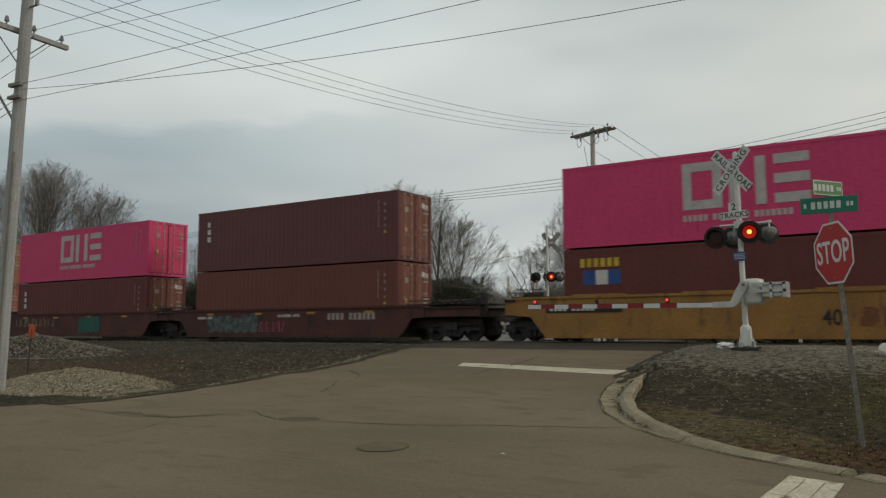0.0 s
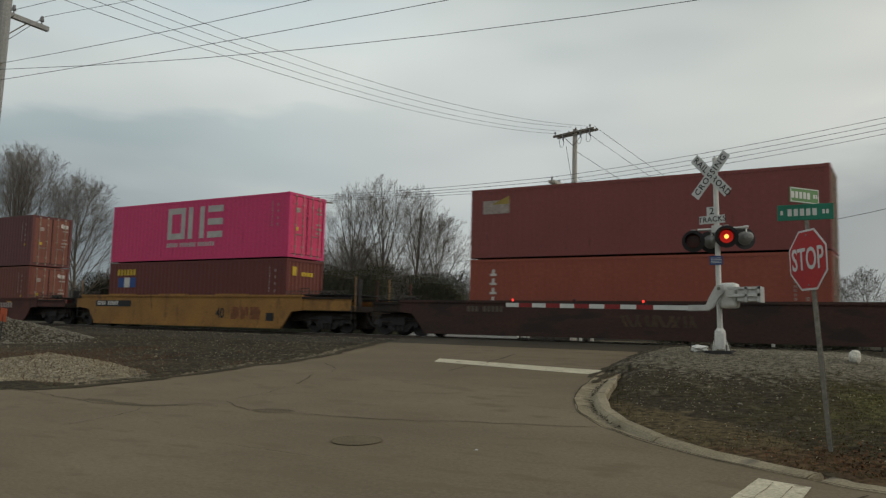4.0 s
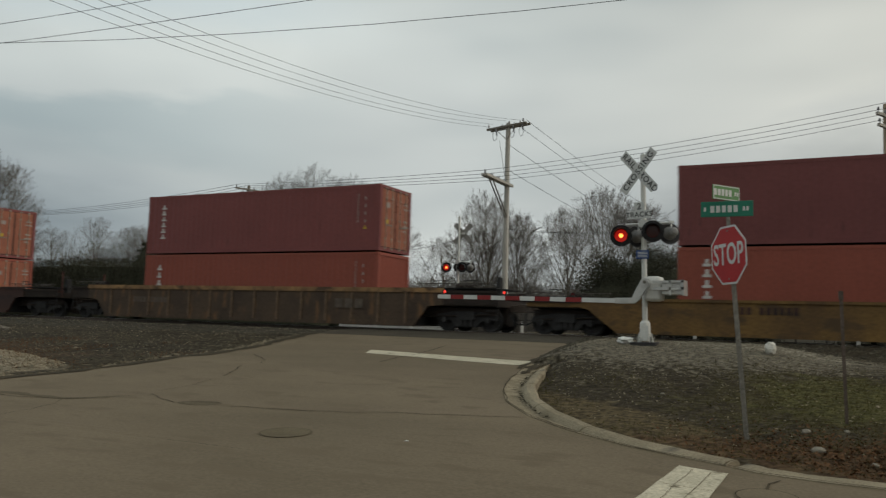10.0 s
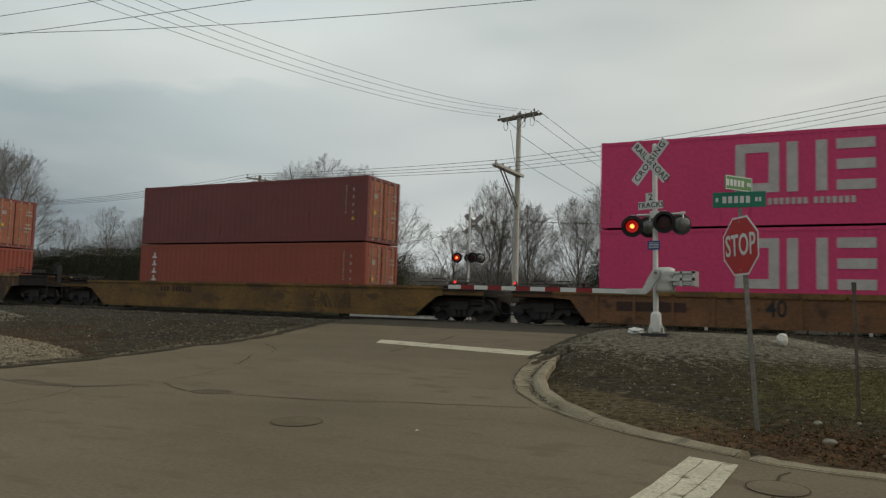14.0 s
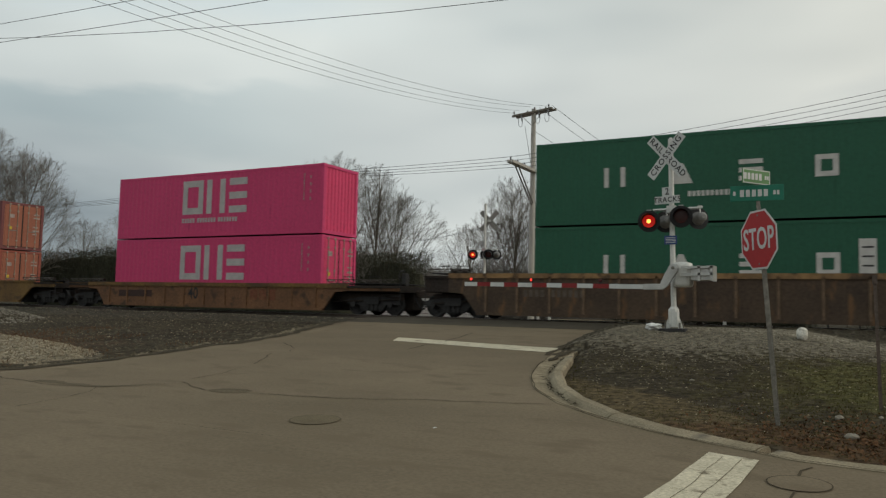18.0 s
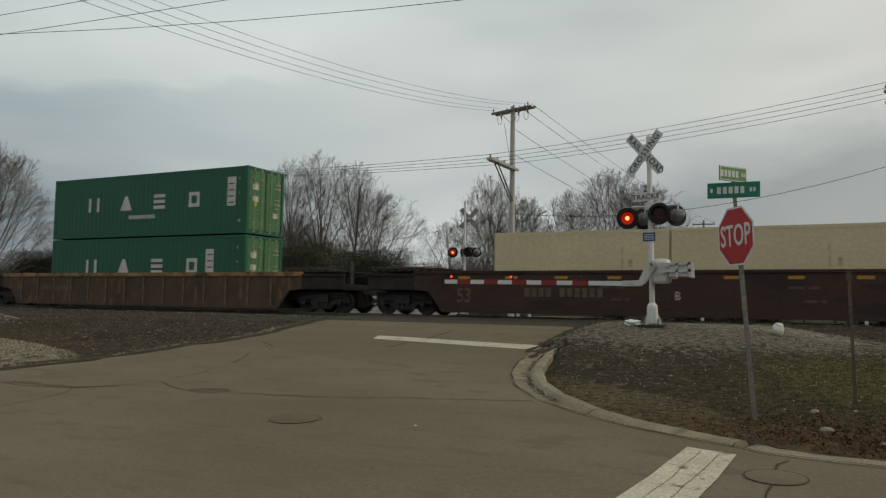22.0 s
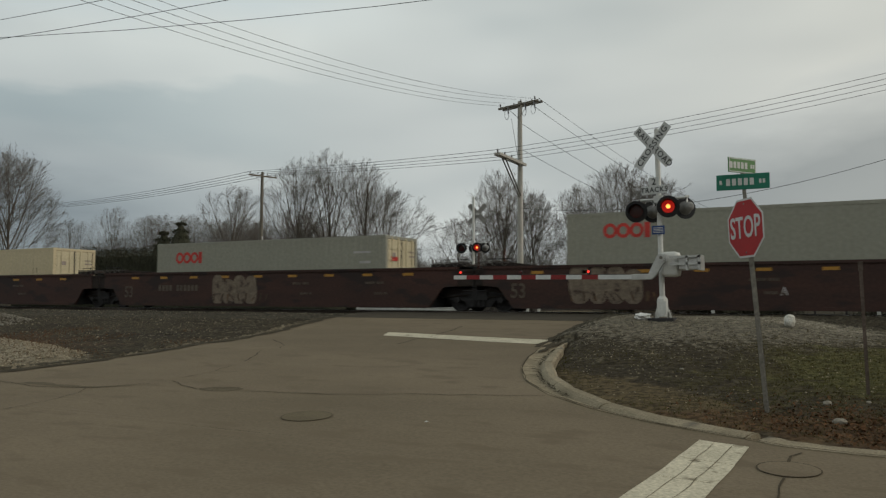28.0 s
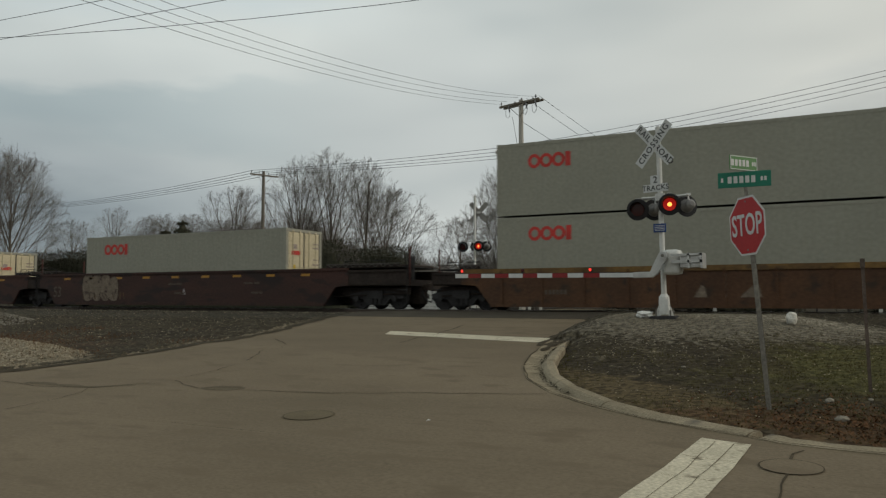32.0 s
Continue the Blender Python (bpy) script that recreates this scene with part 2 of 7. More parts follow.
SIGN_GREEN_PALE = mat("faded_street_sign_green", (0.10, 0.25, 0.08), (0.085, 0.21, 0.068), rough=0.5, scale=3, fine=20, fine_mix=0.06, bump=0.02)
SIGN_BLUE = mat("blue_notice_sheet", (0.03, 0.07, 0.22), rough=0.5, bump=0.02)
ARM_RED = mat("gate_arm_red_sheet", (0.25, 0.02, 0.02), rough=0.5, bump=0.02)
ORANGE = mat("marker_orange", (0.55, 0.10, 0.03), rough=0.6)
WOOD_POLE = mat("weathered_pole_timber", (0.21, 0.185, 0.15), (0.145, 0.128, 0.105), rough=0.9, scale=3, stretch=(3, 3, 0.25), fine=40, bump=0.5)
WOOD_POLE_PALE = mat("pale_pole_timber", (0.48, 0.46, 0.415), (0.37, 0.355, 0.32), rough=0.9, scale=3, stretch=(3, 3, 0.25), fine=40, bump=0.5)
WOOD_POLE_TAN = mat("tan_pole_timber", (0.43, 0.335, 0.245), (0.33, 0.255, 0.185), rough=0.9, scale=3, stretch=(3, 3, 0.25), fine=40, bump=0.5)
INSULATOR = mat("grey_porcelain", (0.22, 0.22, 0.23), rough=0.3, bump=0)
WIRE = mat("black_cable", (0.022, 0.022, 0.025), rough=0.7, bump=0)
BARK = mat("grey_bark", (0.16, 0.14, 0.115), (0.105, 0.092, 0.076), rough=0.95, scale=3, stretch=(2, 2, 0.4), fine=30, bump=0.5, spec=0.08)
TWIG = mat("winter_twigs", (0.18, 0.164, 0.148), (0.13, 0.119, 0.108), rough=0.95, scale=1, fine=5, bump=0, spec=0.08)
NEEDLE = mat("dark_evergreen_needles", (0.043, 0.045, 0.030), (0.056, 0.055, 0.039), rough=0.9, scale=0.8, fine=6, bump=0, piece=0.22, spec=0.1)
FAR_TWIG = mat("distant_bare_woods", (0.17, 0.165, 0.158), (0.13, 0.126, 0.12), rough=1.0, scale=0.1, fine=1, bump=0, spec=0.05)
GRASS = mat("winter_grass", (0.068, 0.064, 0.021), (0.072, 0.056, 0.024), rough=0.95, scale=0.7, fine=5, bump=0, piece=0.35, spec=0.1)
LEAF = mat("dead_brown_leaves", (0.120, 0.062, 0.031), (0.082, 0.044, 0.022), rough=0.9, scale=2, fine=8, bump=0, piece=0.4, spec=0.1)
LAMP_ON = glow("lit_red_lamp", (0.62, 0.016, 0.010), 0.36)
LAMP_CORE = glow("lamp_filament_glow", (1.0, 0.24, 0.045), 3.6)
LAMP_DIM = glow("small_red_lamp", (0.9, 0.04, 0.025), 1.3)
LENS_DARK = mat("unlit_red_lens", (0.075, 0.012, 0.012), rough=0.25, bump=0, fine_mix=0.05, spec=0.5)


def ground_soil():
    """Earth with pale gravel on the mound, green and reddish patches on the corner and grey stone dust by the rails."""
    m = EARTH.copy()
    m.name = "corner_soil"
    nt = m.node_tree
    n, l = nt.nodes.new, nt.links.new
    bsdf = nt.nodes["Principled BSDF"]
    last = bsdf.inputs["Base Color"].links[0].from_socket
    co = n("ShaderNodeTexCoord")
    for (cx, cy, rx, ry, turn), col, amount, fuzz, sc in (((-2.9, 18.0, 4.2, 2.5, -6), (0.145, 0.128, 0.098), 0.85, 2.0, 6.0), ((-2.6, 19.0, 3.4, 1.0, -6), (0.235, 0.210, 0.163), 0.85, 1.9, 8.0), ((2.0, 13.4, 4.2, 3.2, 0), (0.056, 0.048, 0.020), 0.65, 1.9, 2.2), ((-3.0, 10.9, 3.2, 1.0, -38), (0.088, 0.067, 0.036), 0.85, 1.4, 2.2),
                                                     ((0.6, 13.9, 1.7, 2.0, 0), (0.078, 0.074, 0.027), 0.75, 2.0, 1.6), ((0.9, 9.4, 3.0, 1.2, 0), (0.076, 0.045, 0.024), 0.75, 1.9, 2.4), ((-30, 23.2, 22, 2.6, 0), (0.062, 0.056, 0.043), 0.85, 1.2, 2.0), ((-22.5, 12.6, 7, 2.4, 0), (0.070, 0.048, 0.030), 0.8, 1.5, 1.2), ((-17.8, 11.0, 3.3, 1.5, 0), (0.27, 0.235, 0.175), 0.9, 0.7, 3.0)):
        mp = n("ShaderNodeMapping")
        mp.vector_type = "TEXTURE"
        mp.inputs["Location"].default_value = (cx, cy, 0)
        mp.inputs["Rotation"].default_value = (0, 0, radians(turn))
        mp.inputs["Scale"].default_value = (rx, ry, 1000)
        l(co.outputs["Object"], mp.inputs["Vector"])
        ln = n("ShaderNodeVectorMath")
        ln.operation = "LENGTH"
        l(mp.outputs[0], ln.inputs[0])
        no = n("ShaderNodeTexNoise")
        no.inputs["Scale"].default_value, no.inputs["Detail"].default_value = sc, 6.0
        l(co.outputs["Object"], no.inputs["Vector"])
        ad = n("ShaderNodeMath")
        ad.operation = "MULTIPLY_ADD"
        ad.inputs[1].default_value = fuzz
        l(no.outputs["Fac"], ad.inputs[0])
        l(ln.outputs["Value"], ad.inputs[2])
        mr = n("ShaderNodeMapRange")
        mr.inputs["From Min"].default_value, mr.inputs["From Max"].default_value = 0.75 + fuzz * 0.5, 1.05 + fuzz * 0.5
        mr.inputs["To Min"].default_value, mr.inputs["To Max"].default_value = amount, 0.0
        l(ad.outputs[0], mr.inputs["Value"])
        mx = n("ShaderNodeMixRGB")
        mx.inputs["Color2"].default_value = (*col, 1)
        l(mr.outputs[0], mx.inputs["Fac"])
        l(last, mx.inputs["Color1"])
        last = mx.outputs[0]
    gr = n("ShaderNodeTexNoise")
    gr.inputs["Scale"].default_value, gr.inputs["Detail"].default_value = 9.0, 9.0
    l(co.outputs["Object"], gr.inputs["Vector"])
    gm = n("ShaderNodeMapRange")
    gm.inputs["From Min"].default_value, gm.inputs["From Max"].default_value = 0.35, 0.65
    gm.inputs["To Min"].default_value, gm.inputs["To Max"].default_value = 0.45, 1.5
    l(gr.outputs["Fac"], gm.inputs["Value"])
    mu = n("ShaderNodeMixRGB")
    mu.blend_type, mu.inputs["Fac"].default_value = "MULTIPLY", 1.0
    l(last, mu.inputs["Color1"])
    l(gm.outputs[0], mu.inputs["Color2"])
    l(mu.outputs[0], bsdf.inputs["Base Color"])
    return m


SOIL = ground_soil()
WASH = mat("dark_brown_wash", (0.070, 0.057, 0.038), (0.046, 0.038, 0.026), rough=0.95, scale=2.0, fine=30, fine_mix=0.4, bump=0.5, spec=0.08)
TYRE_DARK = mat("tyre_darkened_asphalt", (0.140, 0.114, 0.072), (0.124, 0.101, 0.064), rough=0.9, scale=2.0, fine=60, fine_mix=0.25, bump=0.3, spec=0.08)

# ---- mesh building ----


class Shape:
    """Points and faces of one mesh."""

    def __init__(self):
        self.v, self.f, self.cuts = [], [], []

    def add(self, v, f):
        o = len(self.v)
        self.cuts.append((o, len(self.f)))
        self.v += [tuple(p) for p in v]
        self.f += [tuple(i + o for i in q) for q in f]
        return self

    def box(self, x0, x1, y0, y1, z0, z1):
        v = [(x, y, z) for z in (z0, z1) for y in (y0, y1) for x in (x0, x1)]
        return self.add(v, [(0, 2, 3, 1), (4, 5, 7, 6), (0, 1, 5, 4), (2, 6, 7, 3), (0, 4, 6, 2), (1, 3, 7, 5)])

    def tube(self, p, q, r0, r1=None, n=8, caps=True):
        p, q = Vector(p), Vector(q)
        r1 = r0 if r1 is None else r1
        d = (q - p)
        if d.length < 1e-6:
            return self
        d.normalize()
        a = d.orthogonal().normalized()
        b = d.cross(a)
        v = []
        for c, r in ((p, r0), (q, r1)):
            for i in range(n):
                t = 2 * math.pi * i / n
                v.append(c + (a * math.cos(t) + b * math.sin(t)) * r)
        f = [(i, (i + 1) % n, n + (i + 1) % n, n + i) for i in range(n)]
        if caps:
            f += [tuple(range(n))[::-1], tuple(range(n, 2 * n))]
        return self.add(v, f)

    def path(self, points, radii, n=6, caps=True):
        """One unbroken tube along points."""
        pts = [Vector(p) for p in points]
        v, ref = [], None
        for i, p in enumerate(pts):
            d = (pts[min(i + 1, len(pts) - 1)] - pts[max(i - 1, 0)]).normalized()
            a = d.orthogonal().normalized() if ref is None else (ref - d * ref.dot(d)).normalized()
            ref, b = a, d.cross(a)
            r = radii[i] if isinstance(radii, (list, tuple)) else radii
            v += [p + (a * math.cos(2 * math.pi * k / n) + b * math.sin(2 * math.pi * k / n)) * r for k in range(n)]
        f = [(i * n + k, i * n + (k + 1) % n, (i + 1) * n + (k + 1) % n, (i + 1) * n + k) for i in range(len(pts) - 1) for k in range(n)]
        if caps:
            f += [tuple(range(n))[::-1], tuple(range((len(pts) - 1) * n, len(pts) * n))]
        return self.add(v, f)

    def pieces(self):
        """One shape for each piece that was added."""
        ends = self.cuts[1:] + [(len(self.v), len(self.f))]
        for (v0, f0), (v1, f1) in zip(self.cuts, ends):
            s = Shape()
            s.add(self.v[v0:v1], [tuple(i - v0 for i in q) for q in self.f[f0:f1]])
            yield s

    def prism(self, poly, y0, y1):
        """A polygon in x and z, drawn out along y."""
        n = len(poly)
        v = [(x, y0, z) for x, z in poly] + [(x, y1, z) for x, z in poly]
        f = [(i, n + i, n + (i + 1) % n, (i + 1) % n) for i in range(n)] + [tuple(range(n)), tuple(range(n, 2 * n))[::-1]]
        return self.add(v, f)

    def disc(self, c, d, r, depth, n=20):
        d = Vector(d).normalized()
        return self.tube(Vector(c), Vector(c) + d * depth, r, r, n)

    def ring(self, poly_out, poly_in, y0, y1):
        """A flat frame between two polygons of equal count in x and z."""
        n = len(poly_out)
        v = [(x, y0, z) for x, z in poly_out] + [(x, y0, z) for x, z in poly_in] + [(x, y1, z) for x, z in poly_out] + [(x, y1, z) for x, z in poly_in]
        f = []
        for i in range(n):
            j = (i + 1) % n
            f += [(i, n + i, n + j, j), (2 * n + i, 2 * n + j, 3 * n + j, 3 * n + i), (i, j, 2 * n + j, 2 * n + i), (n + i, 3 * n + i, 3 * n + j, n + j)]
        return self.add(v, f)


SHARED = {}


def mesh_of(name, shape, material, bevel=0.0, smooth=False, key=None):
    if key and key in SHARED:
        return SHARED[key]
    me = bpy.data.meshes.new(name)
    if isinstance(shape, Shape):
        me.from_pydata(shape.v, [], shape.f)
    else:
        me = shape
    if bevel or smooth:
        bm = bmesh.new()
        bm.from_mesh(me)
        bmesh.ops.remove_doubles(bm, verts=bm.verts, dist=1e-5)
        if bevel:
            bmesh.ops.bevel(bm, geom=bm.edges[:], offset=bevel, segments=2, affect="EDGES", profile=0.6, clamp_overlap=True)
        bmesh.ops.recalc_face_normals(bm, faces=bm.faces)
        if smooth:
            for f in bm.faces:
                f.smooth = True
        bm.to_mesh(me)
        bm.free()
    if material:
        me.materials.clear()
        me.materials.append(material)
    if key:
        SHARED[key] = me
    return me


def part(name, shape, material, parent, label="", bevel=0.0, smooth=False, key=None, m=None):
    ob = new(name, mesh_of(name, shape, material, bevel, smooth, key))
    ob.parent = parent
    if m is not None:
        ob.matrix_basis = m
    if label:
        ob["label"] = label
    return ob


def pieces(name, shape, material, parent, label=""):
    """Every piece of a shape as a part of its own."""
    for s in shape.pieces():
        part(name, s, material, parent, label)


def thing(name, label, category, m=None, group="", kind="", shape=None, material=None, bevel=0.0, smooth=False):
    ob = new(name, mesh_of(name, shape, material, bevel, smooth) if shape is not None else None)
    if m is not None:
        ob.matrix_basis = m
    return tagged(ob, label, category, group, kind)


def letters(text, height, spread=1.0, depth=0.004, squeeze=1.0):
    """A mesh of built-in type, centred, in x and z, facing -y."""
    cu = bpy.data.curves.new("letters", "FONT")
    cu.body, cu.align_x, cu.align_y, cu.size, cu.extrude = text, "CENTER", "CENTER", height / 0.70, depth / 2
    cu.resolution_u, cu.space_character, cu.offset = 3, spread, height * 0.018
    ob = bpy.data.objects.new("letters", cu)
    scene.collection.objects.link(ob)
    me = bpy.data.meshes.new_from_object(ob)
    bpy.data.objects.remove(ob)
    me.transform(Matrix.Rotation(radians(90), 4, "X") @ Matrix.Diagonal((squeeze, 1, 1, 1)))
    return me


rnd = random.Random(7)
# ---- the lie of the land: a street that climbs to the level crossing ----
TRACK_Y, RAIL_Z, FAR_TRACK_Y, FAR_RAIL_Z = 26.57, 1.08, 30.9, 0.95
PROFILE_Y = (-200, 4, 7, 9, 12, 17, 20, 23.5, 25, 28, 32, 40, 80, 3000)
PROFILE_Z = (0, 0, 0.03, 0.12, 0.30, 0.62, 0.80, 1.0, 1.05, 1.02, 0.90, 0.78, 0.7, 0.7)
LEFT_Y = (-200, 4.5, 7.0, 7.9, 9.0, 9.7, 10.3, 12.0, 13.9, 15.4, 17.1, 19.7, 21.6, 24, 32, 60, 90)
LEFT_X = (-900, -130, -40, -15.2, -14.2, -14.0, -13.72, -13.62, -13.78, -13.62, -13.92, -14.9, -15.55, -15.8, -16.5, -19.5, -23)
RIGHT_Y = (-200, 7.0, 7.9, 8.18, 8.26, 8.5, 8.7, 9.0, 9.53, 10.3, 11.3, 12.5, 13.9, 15.6, 17.5, 21.6, 24, 32, 60, 90)
RIGHT_X = (900, 40, 9.0, 0.3, -0.5, -0.92, -1.38, -2.02, -2.84, -3.68, -4.4, -4.95, -5.35, -5.7, -5.95, -6.5, -6.8, -7.8, -11, -14.5)


def profile(y):
    return np.interp(y, PROFILE_Y, PROFILE_Z)


def road_inside(x, y):
    """How far a place lies inside the road (negative: outside), roughly, in metres."""
    out = []
    for way, ys, xs in ((1, LEFT_Y, LEFT_X), (-1, RIGHT_Y, RIGHT_X)):
        slope = (np.interp(y + 0.15, ys, xs) - np.interp(y - 0.15, ys, xs)) / 0.3
        out.append(way * (x - np.interp(y, ys, xs)) / np.sqrt(1 + slope * slope))
    return np.minimum(*out)


def kerb_width(y):
    """Gutter and kerb together; the asphalt has crept over the gutter round the bend."""
    return np.interp(y, (8.2, 8.6, 9.2, 10.2, 11.5, 13.3, 16.3), (0.26, 0.27, 0.31, 0.40, 0.50, 0.56, 0.62))


def smooth_step(v, a, b):
    s = np.clip((v - a) / (b - a), 0, 1)
    return s * s * (3 - 2 * s)


def rough(x, y, s, seed=0.0):
    return noise.noise((x * s + seed, y * s - seed, seed))


def land(x, y):
    z = float(profile(y))
    inside = float(road_inside(x, y))
    if inside > 0.25:
        return z - 0.09
    if x > -10 and y < 16.4:
        kw = float(kerb_width(y))
        out = float(smooth_step(-inside, kw - 0.12, kw + 0.16))
    else:
        out = float(smooth_step(-inside, -0.22, 0.2))
    near = y < 45 and -90 < x < 60
    bumps = (0.035 * rough(x, y, 0.9) + 0.02 * rough(x, y, 3.1, 5.0)) if near else 0.25 * rough(x, y, 0.03, 2.0)
    off = z - 0.05 + bumps
    if x > -10 and y < 24:                               # the corner island with its stony mound
        off += 0.02 + 0.11 * float(smooth_step(y, 13.5, 17.0))
        top = math.exp(-((y - 18.5) / 2.3) ** 2) * float(smooth_step(x, -6.3, -4.8)) * (1 - float(smooth_step(x, -1.6, 0.9)))
        off += 0.32 * top
        off += 0.05 * math.exp(-((y - 14.5) / 2.0) ** 2) * float(smooth_step(-inside, 0.3, 2.0))
    if x < -10 and y < 24:                               # heaps left of the road
        d = math.hypot((x + 17.7) / 2.9, (y - 11.2) / 1.3)
        off += 0.42 * max(0.0, 1 - d) ** 0.8
        d = math.hypot((x + 31.2) / 5.0, (y - 17.6) / 2.1)
        off += 0.80 * max(0.0, 1 - d) ** 0.9
    for ty, rz in ((TRACK_Y, RAIL_Z), (FAR_TRACK_Y, FAR_RAIL_Z)):
        bed = 1 - float(smooth_step(abs(y - ty), 1.5, 2.6))
        off = off * (1 - bed) + (rz - 0.19) * bed
    return (z - 0.09) * (1 - out) + off * out


def steps(*spans):
    out = []
    for a, b, s in spans:
        out += list(np.arange(a, b, s))
    return out + [spans[-1][1]]


def sheet(xs, ys, height):
    s = Shape()
    nx = len(xs)
    s.v = [(float(x), float(y), height(x, y)) for y in ys for x in xs]
    s.f = [(j * nx + i, j * nx + i + 1, (j + 1) * nx + i + 1, (j + 1) * nx + i) for j in range(len(ys) - 1) for i in range(nx - 1)]
    return s


gx = steps((-2600, -300, 230), (-300, -90, 14), (-90, -40, 2.0), (-40, -20, 0.5), (-20, 4, 0.22), (4, 20, 0.8), (20, 60, 4), (60, 300, 24), (300, 2600, 230))
gy = steps((-1500, -200, 260), (-200, -20, 18), (-20, 4, 2), (4, 7.5, 0.4), (7.5, 24, 0.2), (24, 34, 0.35), (34, 60, 2), (60, 300, 20), (300, 2900, 260))
thing("ground", "bare winter earth, cinders and thin grass beside the railway", "ground", kind="structure", shape=sheet(gx, gy, land), material=SOIL, smooth=True)


def road_sheet(y0, y1, dy, lift, cols=24, x_in=0.0):
    s = Shape()
    ys = list(np.arange(y0, y1, dy)) + [y1]
    for y in ys:
        xa, xb = float(np.interp(y, LEFT_Y, LEFT_X)), float(np.interp(y, RIGHT_Y, RIGHT_X))
        for i in range(cols + 1):
            x = xa + (xb - xa) * i / cols
            edge = 0.05 * rough(x, y, 1.7, 3.0) if i == 0 else 0.0
            s.v.append((x + edge, y, float(profile(y)) + lift + 0.008 * rough(x, y, 0.35)))
    n = cols + 1
    s.f = [(j * n + i, j * n + i + 1, (j + 1) * n + i + 1, (j + 1) * n + i) for j in range(len(ys) - 1) for i in range(cols)]
    return s


def on_road(x, y):
    return float(profile(y)) + 0.008 * rough(x, y, 0.35)


near_rows = road_sheet(-40, 6.8, 0.8, 0.0, cols=60)
thing("road", "worn grey asphalt street with cracks and dusty edges", "road", kind="structure", shape=near_rows, material=ASPHALT)
thing("road", "worn grey asphalt climbing to the level crossing", "road", kind="structure", shape=road_sheet(6.8, 21.85, 0.15, 0.0, cols=40), material=ASPHALT)
thing("road", "dark patched asphalt of the level crossing", "road", kind="structure", shape=road_sheet(21.85, 32.5, 0.3, 0.004, cols=30), material=CROSS_ASPHALT)
thing("road", "grey asphalt street beyond the tracks", "road", kind="structure", shape=road_sheet(32.5, 90, 2.0, 0.0, cols=10), material=ASPHALT)


def strip(points, width, lift=0.006, jitter=0.0, seed=1):
    """A ribbon on the road along points in x and y."""
    r = random.Random(seed)
    fine = []
    for (xa, ya), (xb, yb) in zip(points, points[1:]):
        k = max(1, int(math.hypot(xb - xa, yb - ya) / 0.25))
        fine += [(xa + (xb - xa) * i / k, ya + (yb - ya) * i / k) for i in range(k)]
    fine.append(points[-1])
    fine = [(x + r.uniform(-jitter, jitter), y + r.uniform(-jitter, jitter)) for x, y in fine]
    s = Shape()
    for i, (x, y) in enumerate(fine):
        xa, ya = fine[max(0, i - 1)]
        xb, yb = fine[min(len(fine) - 1, i + 1)]
        d = math.hypot(xb - xa, yb - ya) or 1
        w = width / 2 * (r.uniform(0.5, 1.3) if jitter else 1)
        for k in (-1, 1):
            px, py = x - (yb - ya) / d * w * k, y + (xb - xa) / d * w * k
            s.v.append((px, py, on_road(px, py) + lift))
    s.f = [(2 * i, 2 * i + 2, 2 * i + 3, 2 * i + 1) for i in range(len(fine) - 1)]
    return s


def quad_paint(a, b, c, d, n=10, m=4, lift=0.006):
    """A painted patch with corners a, b (far edge) and c, d (near edge)."""
    s = Shape()
    a, b, c, d = (Vector((*p, 0)) for p in (a, b, c, d))
    for j in range(m + 1):
        for i in range(n + 1):
            p = a.lerp(b, i / n).lerp(c.lerp(d, i / n), j / m)
            e = 0.012 * rough(p.x, p.y, 4.0, 1.0)
            s.v.append((p.x + e, p.y + e, on_road(p.x, p.y) + lift))
    s.f = [(j * (n + 1) + i, (j + 1) * (n + 1) + i, (j + 1) * (n + 1) + i + 1, j * (n + 1) + i + 1) for j in range(m) for i in range(n)]
    return s


